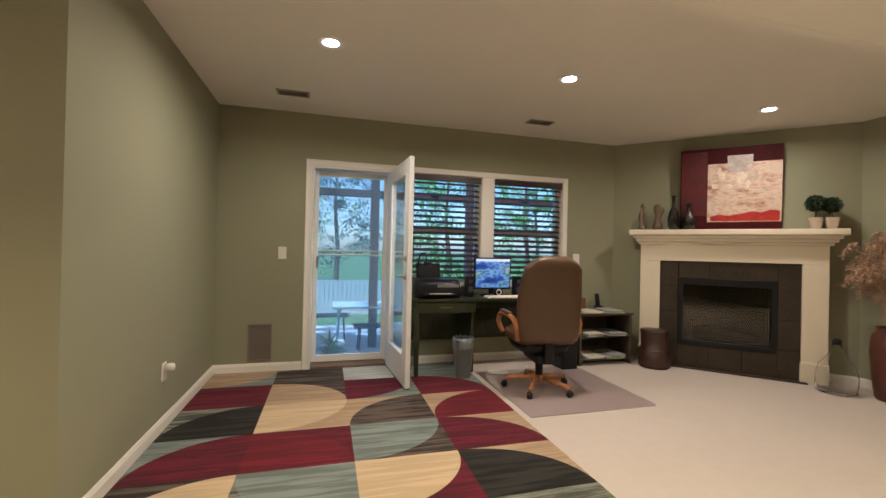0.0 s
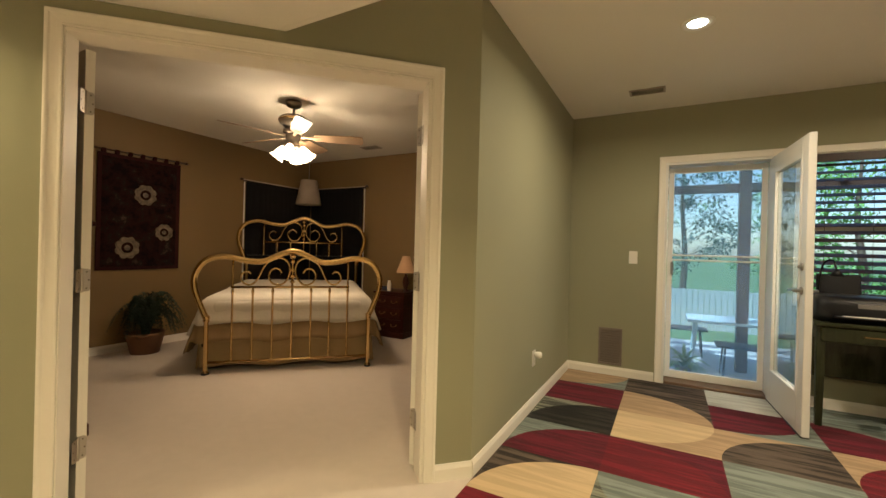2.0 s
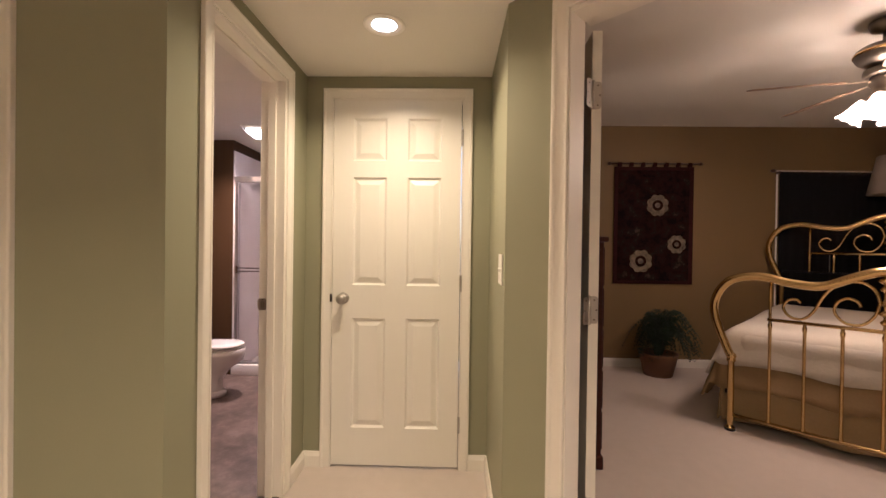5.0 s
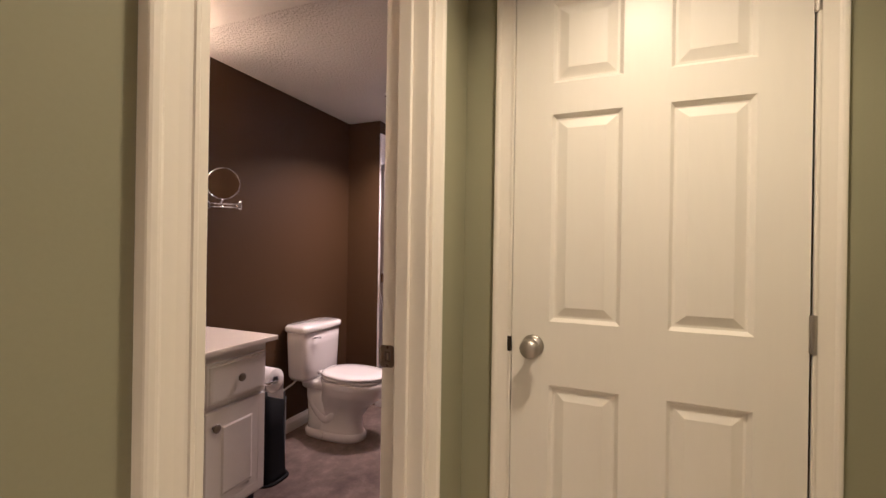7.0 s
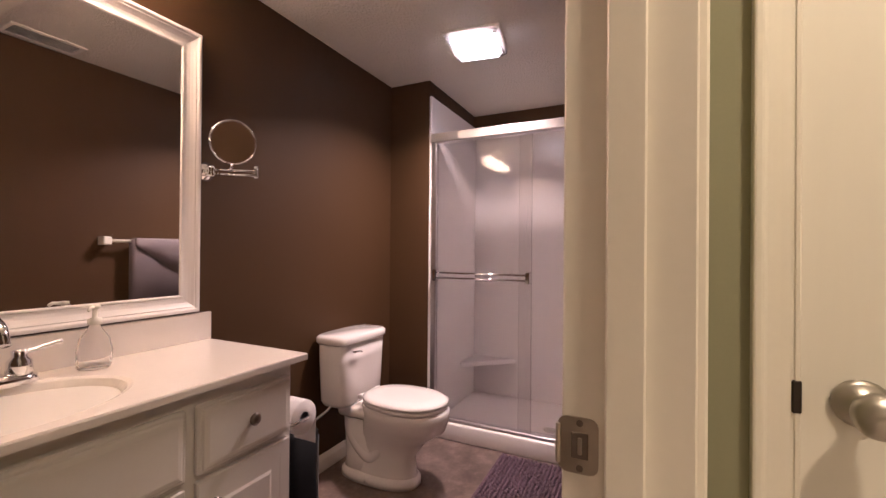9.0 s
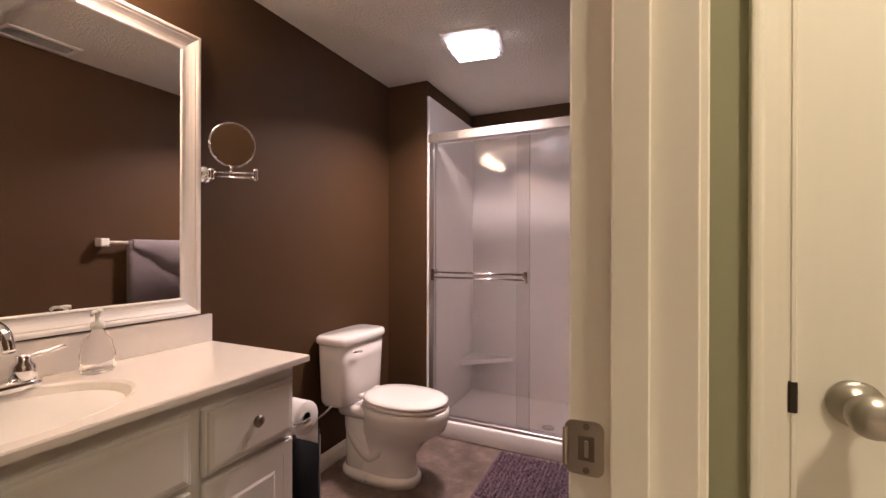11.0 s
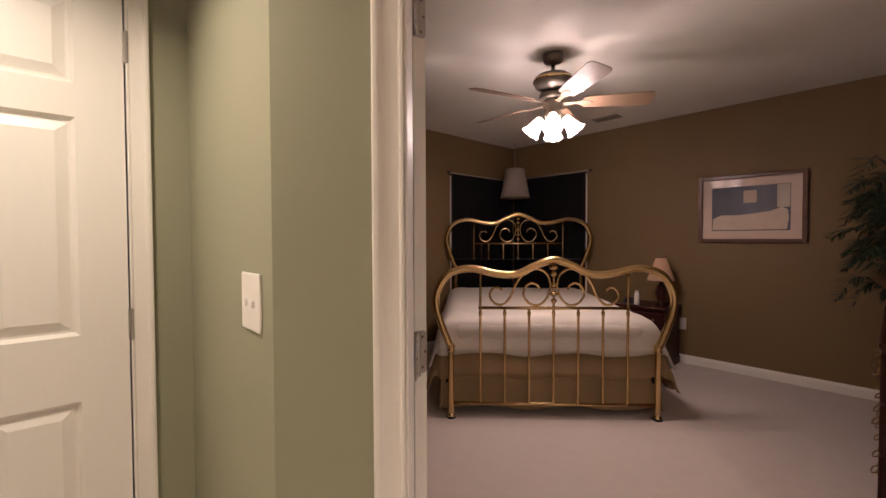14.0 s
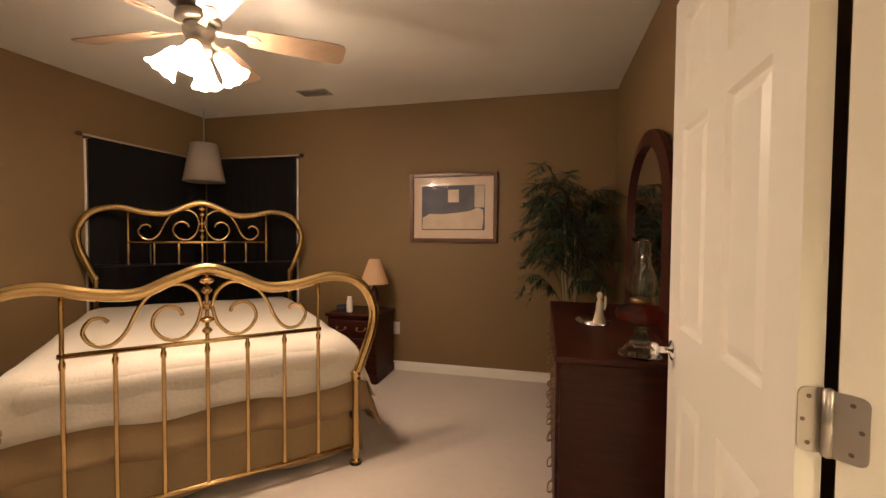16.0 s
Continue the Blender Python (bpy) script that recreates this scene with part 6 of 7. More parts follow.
for nm, col, stripe in (("red", (0.100, 0.004, 0.015), 0.45), ("crimson", (0.135, 0.005, 0.014), 0.35), ("cream", (0.56, 0.42, 0.25), 0.12), ("tan", (0.40, 0.28, 0.17), 0.2), ("bluegrey", (0.19, 0.22, 0.20), 0.35), ("sage", (0.155, 0.160, 0.125), 0.8), ("taupe", (0.070, 0.052, 0.040), 0.9), ("black", (0.016, 0.014, 0.011), 0.9), ("lightgrey", (0.42, 0.42, 0.38), 0.15)):
    m_, nt_, b_ = nodes_of("rug_" + nm)
    v1 = coords(nt_, (0.7, 9, 1))
    v2 = coords(nt_)
    st = noise_node(nt_, v1, 2.2, 5, 0.65)
    pile = noise_node(nt_, v2, 240, 3)
    c_ = ramp(nt_, st, [(0.42, scaled(col, 1 - stripe)), (0.475, scaled(col, 1 - 0.7 * stripe)), (0.505, col), (0.57, scaled(col, 1 + stripe))])
    c_ = mix(nt_, 0.25, c_, ramp(nt_, pile, [(0.3, scaled(col, 0.7)), (0.7, scaled(col, 1.25))]))
    nt_.links.new(c_, b_.inputs["Base Color"])
    b_.inputs["Roughness"].default_value = 0.95
    bump(nt_, b_, pile, 0.6, 0.004)
    RUGS[nm] = m_
rug = thing("rug", "area rug of red, cream, grey and black blocks and arcs", "rug", pose(0, 0, 0))
part("backing", box((-0.415, 1.545, 0.0005), (1.965, 4.475, 0.008), 0.002), RUGS["tan"], rug, "tan rug edge")
XS, YS = (-0.412, 0.145, 0.748, 1.350, 1.962), (4.47, 4.05, 3.555, 3.055, 2.560, 2.062, 1.55)
CELLS = {
    (0, 0): ("bluegrey", "nw", "tan"), (0, 1): ("red", "", ""), (0, 2): ("sage", "se", "black"), (0, 3): ("bluegrey", "se", "red"), (0, 4): ("taupe", "se", "cream"), (0, 5): ("crimson", "", ""),
    (1, 0): ("taupe", "", ""), (1, 1): ("taupe", "sw", "tan"), (1, 2): ("tan", "nw", "cream"), (1, 3): ("red", "sw", "crimson"), (1, 4): ("sage", "ne", "bluegrey"), (1, 5): ("bluegrey", "", ""),
    (2, 0): ("lightgrey", "", ""), (2, 1): ("bluegrey", "nw", "red"), (2, 2): ("tan", "se", "taupe"), (2, 3): ("taupe", "nw", "bluegrey"), (2, 4): ("red", "nw", "cream"), (2, 5): ("sage", "se", "tan"),
    (3, 0): ("bluegrey", "", ""), (3, 1): ("bluegrey", "sw", "red"), (3, 2): ("tan", "se", "crimson"), (3, 3): ("tan", "sw", "red"), (3, 4): ("tan", "sw", "black"), (3, 5): ("sage", "", ""),
}
for (c, r), (base, corner, inner) in CELLS.items():
    x0, x1, y1, y0 = XS[c], XS[c + 1], YS[r], YS[r + 1]
    part("rug_block", box((x0, y0, 0.006), (x1, y1, 0.0115)), RUGS[base], rug)
    if corner:
        cx, sx = (x0, 1) if "w" in corner else (x1, -1)
        cy, sy = (y0, 1) if "s" in corner else (y1, -1)
        pts = [(cx, cy)] + [(cx + sx * (x1 - x0) * math.cos(a), cy + sy * (y1 - y0) * math.sin(a)) for a in [math.pi / 2 * k / 20 for k in range(21)]]
        if sx * sy < 0:
            pts = pts[::-1]
        part("rug_arc", prism(pts, 0.007, 0.0121), RUGS[inner], rug)
mt = thing("chair_mat", "translucent grey plastic chair mat on the carpet", "floor mat", pose(0, 0, 0))
m_, nt_, b_ = nodes_of("mat_vinyl")
b_.inputs["Base Color"].default_value = (0.36, 0.29, 0.28, 1)
b_.inputs["Roughness"].default_value = 0.3
bump(nt_, b_, noise_node(nt_, coords(nt_), 90, 3), 0.15, 0.002)
part("sheet", prism([(2.03, 2.93), (3.13, 2.93), (3.16, 2.96), (3.16, 4.10), (2.03, 4.10)], 0.001, 0.005), m_, mt)

# ---- office: desk and what stands on it ----
DESK = wood("dark_olive_desk", (0.014, 0.018, 0.008), (0.044, 0.050, 0.022), 0.35, (12, 2, 2))
dull(DESK, 0.2)
desk = thing("desk", "dark olive wooden desk with a shallow drawer under the window", "desk", pose(0, 0, 0))
part("desktop", box((1.36, 3.99, 0.715), (3.10, 4.47, 0.745), 0.006, seg=2), DESK, desk)
part("drawer", box((1.40, 4.0, 0.61), (1.98, 4.42, 0.712), 0.005), DESK, desk)
part("apron", box((1.98, 4.03, 0.655), (3.06, 4.05, 0.714), 0.003), DESK, desk)
for x in (1.385, 3.03):
    for y in (4.02, 4.41):
        part("leg", loft([(x + 0.02, y + 0.02, 0.0, 0.020, 0.020), (x + 0.02, y + 0.02, 0.66, 0.027, 0.027), (x + 0.02, y + 0.02, 0.715, 0.027, 0.027)], 12, power=6), DESK, desk)
part("stretcher", box((1.40, 4.40, 0.28), (3.06, 4.42, 0.62), 0.003), DESK, desk, "olive modesty panel")
part("side_panel", box((1.95, 4.04, 0.02), (1.98, 4.40, 0.612), 0.003), DESK, desk)
part("drawer_pull", tube([(1.62, 4.0, 0.665), (1.62, 3.98, 0.665), (1.74, 3.98, 0.665), (1.74, 4.0, 0.665)], 0.005, 6), HANDLE, desk)

mon = thing("monitor", "computer monitor showing a bright desktop picture", "monitor", pose(2.25, 4.24, 0.745, 0, 0, 0))
part("bezel", box((-0.205, 0, 0.07), (0.205, 0.035, 0.40), 0.006, seg=2), BLACK, mon)
part("neck", box((-0.03, 0.02, 0.02), (0.03, 0.05, 0.10), 0.006), BLACK, mon)
part("foot", loft([(0, 0.05, 0, 0.12, 0.09), (0, 0.05, 0.012, 0.11, 0.08), (0, 0.05, 0.022, 0.04, 0.03)], 24), BLACK, mon, "", True)
m_, nt_, b_ = nodes_of("lit_screen")
vs = coords(nt_, (4, 1, 9))
sc = ramp(nt_, noise_node(nt_, vs, 1.0, 3), [(0.34, (0.010, 0.02, 0.11)), (0.46, (0.03, 0.10, 0.42)), (0.53, (0.22, 0.40, 0.72)), (0.58, (0.04, 0.16, 0.18)), (0.68, (0.50, 0.56, 0.66))])
nt_.links.new(sc, b_.inputs["Emission Color"])
nt_.links.new(sc, b_.inputs["Base Color"])
b_.inputs["Emission Strength"].default_value = 0.28
part("screen", box((-0.190, -0.002, 0.088), (0.190, 0.001, 0.386)), m_, mon, "lit screen")
part("taskbar", box((-0.190, -0.0032, 0.36), (0.190, -0.0022, 0.386)), glow("screen_white", (0.75, 0.80, 0.9), 0.35), mon, "pale bar across the screen")
for x in (1.985, 2.515):
    spk = thing("speaker", "small black desktop speaker beside the monitor", "speaker", pose(x, 4.22, 0.745), group="desktop speakers")
    part("box", box((-0.04, -0.045, 0), (0.04, 0.045, 0.21), 0.010, seg=2), BLACK, spk)
    for z, r in ((0.07, 0.029), (0.155, 0.018)):
        part("cone", lathe([(0, 0.004), (r * 0.4, 0.003), (r * 0.9, 0.009), (r, 0.005), (r, 0.0)], 18, m=pose(0, -0.045, z, 90, 0, 0)), surface("speaker_cone", (0.05, 0.05, 0.055), 0.5), spk, "", True)
wc = thing("round_clock", "small round dark clock with a pale ring below the screen", "clock", pose(2.27, 4.14, 0.745))
part("body", lathe([(0, -0.02), (0.045, -0.02), (0.048, 0), (0.045, 0.018), (0, 0.02)], 22, m=pose(0, 0, 0.05, 90, 0, 0)), BLACK, wc, "", True)
part("ring", tube([(0.026 * math.cos(k * 0.2618), -0.021, 0.05 + 0.026 * math.sin(k * 0.2618)) for k in range(25)], 0.005, 6), PLASTIC, wc, "pale ring", True)
pr = thing("printer", "black inkjet printer on the desk", "printer", pose(1.62, 4.22, 0.745))
part("body", loft([(0, 0, 0.0, 0.235, 0.17), (0, 0, 0.05, 0.24, 0.175), (0, 0, 0.13, 0.235, 0.17), (0, 0.01, 0.175, 0.22, 0.15), (0, 0.02, 0.18, 0.20, 0.13)], 36, power=6), BLACK, pr, "", True)
part("output_tray", box((-0.15, -0.24, 0.035), (0.15, -0.16, 0.047), 0.004), BLACK, pr)
part("paper_support", box((-0.16, 0.12, 0.17), (0.10, 0.135, 0.36), 0.006, m=pose(0, 0, 0, -12, 0, 0)), BLACK, pr)
part("panel", box((-0.02, -0.172, 0.105), (0.20, -0.168, 0.135), 0.003), surface("printer_silver", (0.25, 0.25, 0.26), 0.3, 0.5), pr, "silver control panel")
part("paper", box((-0.10, -0.235, 0.047), (0.11, -0.165, 0.050)), PLASTIC, pr, "white sheet in the tray")
dl = thing("desk_lamp", "thin black gooseneck desk lamp", "lamp", pose(1.47, 4.38, 0.745))
part("base", lathe([(0, 0), (0.06, 0), (0.058, 0.014), (0, 0.018)], 20), BLACK, dl, "", True)
part("neck", tube(spline([(0, 0, 0.015), (0, 0, 0.22), (0.02, -0.02, 0.40), (0.06, -0.08, 0.43), (0.07, -0.12, 0.36)], 8), 0.007, 8), BLACK, dl, "", True)
part("head", lathe([(0.012, 0.05), (0.045, 0.0), (0.042, 0.0), (0.010, 0.048)], 18, m=pose(0.07, -0.13, 0.315)), BLACK, dl, "", True)
kb = thing("keyboard", "pale computer keyboard on the desk", "keyboard", pose(2.30, 4.05, 0.746))
part("base", box((-0.20, -0.05, 0), (0.20, 0.06, 0.016), 0.004), PLASTIC, kb)
for i in range(12):
    for j in range(4):
        part("key", box((-0.185 + i * 0.031, -0.042 + j * 0.024, 0.014), (-0.159 + i * 0.031, -0.023 + j * 0.024, 0.022), 0.0015), PLASTIC, kb)
pp = thing("papers", "loose white papers on the desk beside the keyboard", "paper", pose(2.66, 4.08, 0.746, 0, 0, 12))
for k in range(3):
    part("sheet", box((-0.105, -0.08, 0.0015 * k), (0.105, 0.08, 0.0015 * k + 0.001), m=pose(0.01 * k, 0.01 * k, 0, 0, 0, 7 * k)), PLASTIC, pp)

SMOKE = surface("smoke_plastic", (0.15, 0.17, 0.165), 0.3, vary=0.1)
wb = thing("wastebasket", "grey plastic wastebasket with a liner beside the desk", "waste basket", pose(1.84, 3.95, 0.012) @ Matrix.Diagonal((0.8, 0.85, 1.18, 1)))
part("tub", loft([(0, 0, 0, 0.085, 0.07), (0, 0, 0.01, 0.09, 0.075), (0, 0, 0.30, 0.115, 0.10), (0, 0, 0.305, 0.120, 0.105)], 28, power=4), SMOKE, wb, "", True)
bm = bmesh.new()
top_r = [[bm.verts.new((r * math.cos(2 * math.pi * k / 40), 0.87 * r * math.sin(2 * math.pi * k / 40), z + 0.008 * math.sin(k * 2.1))) for k in range(40)] for r, z in ((0.112, 0.31), (0.128, 0.315), (0.132, 0.28), (0.127, 0.235))]
for a, b in zip(top_r, top_r[1:]):
    for k in range(40):
        bm.faces.new((a[k], a[(k + 1) % 40], b[(k + 1) % 40], b[k]))
part("liner", bm, surface("bin_liner", (0.16, 0.18, 0.18), 0.3, vary=0.1), wb, "crumpled pale liner", True)
pb = thing("power_strip", "white power strip on the floor under the desk", "power strip", pose(2.22, 3.98, 0.006, 0, 0, -18))
part("body", box((-0.10, -0.03, 0), (0.10, 0.03, 0.03), 0.006), PLASTIC, pb)
part("cord", tube(spline([(0.10, 0, 0.012), (0.22, 0.05, 0.008), (0.30, 0.20, 0.008), (0.34, 0.34, 0.01)], 6), 0.004, 6), PLASTIC, pb, "", True)

# ---- office chair ----
LEATHER = surface("brown_leather", (0.100, 0.054, 0.025), 0.40, vary=0.12, big=4, fine=130, relief=0.35, dist=0.001)
OAK = wood("honey_oak", (0.34, 0.13, 0.045), (0.50, 0.22, 0.08), 0.35, (6, 2, 2))
chair = thing("office_chair", "brown leather high-back office chair with wooden arms and base", "chair", pose(2.40, 3.50, 0, 0, 0, -8))
bm = bmesh.new()
rows_ = []
for k in range(15):
    t = k / 14
    z = 0.44 + 0.74 * t
    half = 0.245 + 0.03 * math.sin(math.pi * min(1, t * 1.2)) - 0.10 * max(0, t - 0.86) / 0.14
    yb = -0.21 - 0.10 * t + 0.05 * math.sin(math.pi * t)
    th = 0.055 + 0.03 * math.sin(math.pi * t)
    if k in (0, 14):
        th, half = 0.012, half - 0.03
    rows_.append([bm.verts.new((half * math.copysign(abs(math.cos(a)) ** 0.35, math.cos(a)), yb + th * math.copysign(abs(math.sin(a)) ** 0.8, math.sin(a)), z)) for a in [2 * math.pi * j / 32 for j in range(32)]])
for a, b in zip(rows_, rows_[1:]):
    for j in range(32):
        bm.faces.new((a[j], a[(j + 1) % 32], b[(j + 1) % 32], b[j]))
bm.faces.new(rows_[0][::-1])
bm.faces.new(rows_[-1])
part("backrest", bm, LEATHER, chair, "brown leather backrest", True)
part("seat", loft([(0, 0.05, 0.42, 0.22, 0.22), (0, 0.05, 0.44, 0.255, 0.26), (0, 0.05, 0.50, 0.255, 0.26), (0, 0.05, 0.53, 0.22, 0.22)], 36, power=5), LEATHER, chair, "", True)
for s in (-1, 1):
    part("arm", tube(spline([(s * 0.26, 0.26, 0.46), (s * 0.30, 0.27, 0.56), (s * 0.30, 0.20, 0.645), (s * 0.30, 0.0, 0.66), (s * 0.29, -0.14, 0.645), (s * 0.275, -0.20, 0.58), (s * 0.25, -0.16, 0.47)], 7), 0.022, 10), OAK, chair, "honey oak arm", True)
    part("arm_pad", box((s * 0.30 - 0.026, -0.08, 0.672), (s * 0.30 + 0.026, 0.16, 0.692), 0.010, seg=2), LEATHER, chair, "leather arm pad", True)
part("seat_shell", loft([(0, 0.04, 0.335, 0.15, 0.15), (0, 0.04, 0.36, 0.21, 0.21), (0, 0.05, 0.425, 0.235, 0.24)], 32, power=5), BLACK, chair, "black seat shell", True)
part("mechanism", box((-0.10, -0.20, 0.27), (0.10, 0.14, 0.345), 0.012), BLACK, chair, "black tilt mechanism")
part("back_bracket", box((-0.04, -0.235, 0.29), (0.04, -0.195, 0.50), 0.008), BLACK, chair, "black back bracket")
part("gas_column", lathe([(0.032, 0.10), (0.032, 0.24), (0.020, 0.245), (0.020, 0.29)], 16), BLACK, chair, "black gas column", True)
part("hub", lathe([(0, 0.075), (0.055, 0.075), (0.055, 0.125), (0.04, 0.135), (0, 0.135)], 20), OAK, chair, "", True)
for k in range(5):
    a = radians(20 + 72 * k)
    ca, sa = math.cos(a), math.sin(a)
    part("base_leg", tube([(0.04 * ca, 0.04 * sa, 0.108), (0.17 * ca, 0.17 * sa, 0.100), (0.30 * ca, 0.30 * sa, 0.080)], 0.026, 8, r_end=0.020), OAK, chair, "", True)
    cs = part("caster", lathe([(0, -0.022), (0.025, -0.020), (0.027, -0.005), (0.020, 0.0), (0.027, 0.005), (0.025, 0.020), (0, 0.022)], 16, m=pose(0.30 * ca, 0.30 * sa, 0.032, 90, 0, math.degrees(a))), BLACK, chair, "black caster", True)
    part("stem", lathe([(0.008, 0.045), (0.008, 0.085)], 8, m=pose(0.29 * ca, 0.29 * sa, 0)), BLACK, cs, "", True)

# ---- office: low shelf, baskets ----
SHELFW = wood("grey_brown_shelf", (0.040, 0.032, 0.022), (0.085, 0.068, 0.048), 0.5, (10, 2, 2))
shf = thing("low_shelf", "low open shelf unit with papers on its shelves", "shelf", pose(3.53, 4.28, 0))
for nm, lo, hi in (("side_panel", (-0.33, -0.20, 0), (-0.305, 0.20, 0.54)), ("side_panel", (0.305, -0.20, 0), (0.33, 0.20, 0.54)), ("top", (-0.345, -0.21, 0.54), (0.345, 0.21, 0.562)), ("board", (-0.305, -0.19, 0.05), (0.305, 0.20, 0.07)), ("board", (-0.305, -0.19, 0.30), (0.305, 0.20, 0.318)), ("back_panel", (-0.305, 0.185, 0.07), (0.305, 0.198, 0.54))):
    part(nm, box(lo, hi, 0.002), SHELFW, shf)
rr = random.Random(8)
PAPERS = [PLASTIC, surface("paper_cream", (0.62, 0.57, 0.46), 0.8), surface("paper_green", (0.22, 0.30, 0.14), 0.7), surface("paper_grey", (0.35, 0.35, 0.36), 0.7)]
for x, z0, n in ((-0.17, 0.562, 3), (0.12, 0.562, 4), (-0.15, 0.318, 5), (0.14, 0.318, 4), (-0.14, 0.07, 5), (0.13, 0.07, 6)):
    st = thing("paper_stack", "stack of papers and magazines on the low shelf", "papers", pose(3.53 + x, 4.20, z0), group="papers on the low shelf")
    for k in range(n):
        part("magazine", box((-0.105, -0.135, 0.007 * k), (0.105, 0.135, 0.007 * k + 0.006), 0.001, m=pose(rr.uniform(-.01, .01), rr.uniform(-.015, .015), 0, 0, 0, rr.uniform(-7, 7))), PAPERS[(k + n) % 4], st)
ph = thing("telephone", "black cordless telephone on its cradle", "telephone", pose(3.66, 4.40, 0.562))
part("cradle", loft([(0, 0, 0, 0.055, 0.05), (0, 0, 0.03, 0.05, 0.042), (0, 0.01, 0.05, 0.03, 0.022)], 20, power=4), BLACK, ph, "", True)
part("handset", box((-0.026, -0.012, 0.03), (0.026, 0.016, 0.185), 0.010, seg=2, m=pose(0, 0, 0, -12, 0, 0)), BLACK, ph, "", True)
bx = thing("card_box", "small brown box on the low shelf", "box", pose(3.37, 4.38, 0.585))
part("carton", box((-0.07, -0.05, 0), (0.07, 0.05, 0.12), 0.004), TERRA, bx)
pc = thing("computer_tower", "black computer tower on the floor beside the shelf", "computer", pose(3.02, 4.15, 0.006))
part("case", box((-0.09, -0.17, 0), (0.09, 0.20, 0.36), 0.008, seg=2), BLACK, pc)
part("front_panel", box((-0.08, -0.176, 0.02), (0.08, -0.169, 0.34), 0.004), BLACK, pc)
DRUMW = wood("dark_barrel_wood", (0.028, 0.013, 0.007), (0.060, 0.028, 0.015), 0.45)
dr = thing("drum_stool", "dark wooden drum-shaped stool beside the fireplace", "stool", pose(4.03, 3.93, 0) @ Matrix.Diagonal((0.9, 0.9, 1, 1)))
part("body", lathe([(0, 0), (0.165, 0), (0.175, 0.02), (0.178, 0.18), (0.165, 0.19), (0.150, 0.20), (0.152, 0.37), (0.158, 0.385), (0.150, 0.40), (0, 0.40)], 32), DRUMW, dr, "", True)
for z in (0.02, 0.185, 0.375):
    part("hoop", tube([((0.172 if z < 0.3 else 0.154) * math.cos(k * math.pi / 18), (0.172 if z < 0.3 else 0.154) * math.sin(k * math.pi / 18), z) for k in range(37)], 0.006, 6), CHERRY, dr, "", True)

# ---- fireplace ----
FIREM = pose(4.734, 3.711, 0, 0, 0, 135) @ Matrix.Diagonal((1, 1, 0.986, 1))     # x runs to the left along the wall, y out into the room
FPWHITE = surface("mantel_cream_paint", (0.78, 0.70, 0.54), 0.4, vary=0.03, relief=0.05)
fp = thing("fireplace", "cream painted fireplace mantel with a dark tile surround", "fireplace", FIREM)
for s in (-1, 1):
    part("pilaster", boxes([((s * 0.715 - 0.10, 0.0, 0.0), (s * 0.715 + 0.10, 0.19, 1.17))], 0.004), FPWHITE, fp)
    part("plinth_block", box((s * 0.715 - 0.108, 0.0, 0.0), (s * 0.715 + 0.108, 0.20, 0.20), 0.005), FPWHITE, fp)
part("frieze", box((-0.815, 0.0, 1.17), (0.815, 0.19, 1.355), 0.004), FPWHITE, fp)
bm = bmesh.new()
for z0, z1, o in ((1.355, 1.385, 0.215), (1.385, 1.42, 0.24), (1.42, 1.455, 0.265), (1.455, 1.515, 0.30)):
    w = 0.815 + (o - 0.19) * 1.05
    box((-w, 0.0, z0), (w, o, z1), 0.007, bm, 2)
part("mantel_shelf", bm, FPWHITE, fp)
STONE = surface("dark_slate_tile", (0.050, 0.038, 0.027), 0.45, vary=0.35, big=6, fine=30, relief=0.3)
dull(STONE, 0.2)
gap = 0.0014
for xa, xb, za, zb in ((-0.615, -0.435, 0.0, 0.30), (-0.615, -0.435, 0.30, 0.60), (-0.615, -0.435, 0.60, 0.90), (-0.615, -0.435, 0.90, 1.168), (0.435, 0.615, 0.0, 0.30), (0.435, 0.615, 0.30, 0.60), (0.435, 0.615, 0.60, 0.90), (0.435, 0.615, 0.90, 1.168), (-0.435, -0.145, 0.985, 1.168), (-0.145, 0.145, 0.985, 1.168), (0.145, 0.435, 0.985, 1.168), (-0.435, -0.145, 0.0, 0.25), (-0.145, 0.145, 0.0, 0.25), (0.145, 0.435, 0.0, 0.25)):
    part("tile", box((xa + gap, 0.10, za + gap), (xb - gap, 0.165, zb - gap), 0.003), STONE, fp)
part("grout_bed", boxes([((-0.615, 0.0, 0.0), (-0.435, 0.158, 1.168)), ((0.435, 0.0, 0.0), (0.615, 0.158, 1.168)), ((-0.435, 0.0, 0.985), (0.435, 0.158, 1.168)), ((-0.435, 0.0, 0.0), (0.435, 0.158, 0.25))]), surface("dark_grout", (0.034, 0.026, 0.019), 0.9), fp)
part("hearth_strip", box((-0.66, 0.168, 0.0), (0.60, 0.245, 0.014), 0.004), STONE, fp, "dark slate hearth strip")
part("firebox_frame", boxes([((-0.435, 0.06, 0.25), (-0.385, 0.172, 0.985)), ((0.385, 0.06, 0.25), (0.435, 0.172, 0.985)), ((-0.385, 0.06, 0.91), (0.385, 0.172, 0.985)), ((-0.385, 0.06, 0.25), (0.385, 0.172, 0.305))], 0.003), BLACK, fp, "black metal firebox frame")
part("firebox_glass", box((-0.385, 0.125, 0.305), (0.385, 0.130, 0.91)), clear("smoked_glass", (0.35, 0.33, 0.30)), fp)
part("firebox_back", box((-0.385, 0.004, 0.305), (0.385, 0.012, 0.91)), surface("near_black_brick", (0.020, 0.017, 0.015), 0.9, vary=0.4), fp)
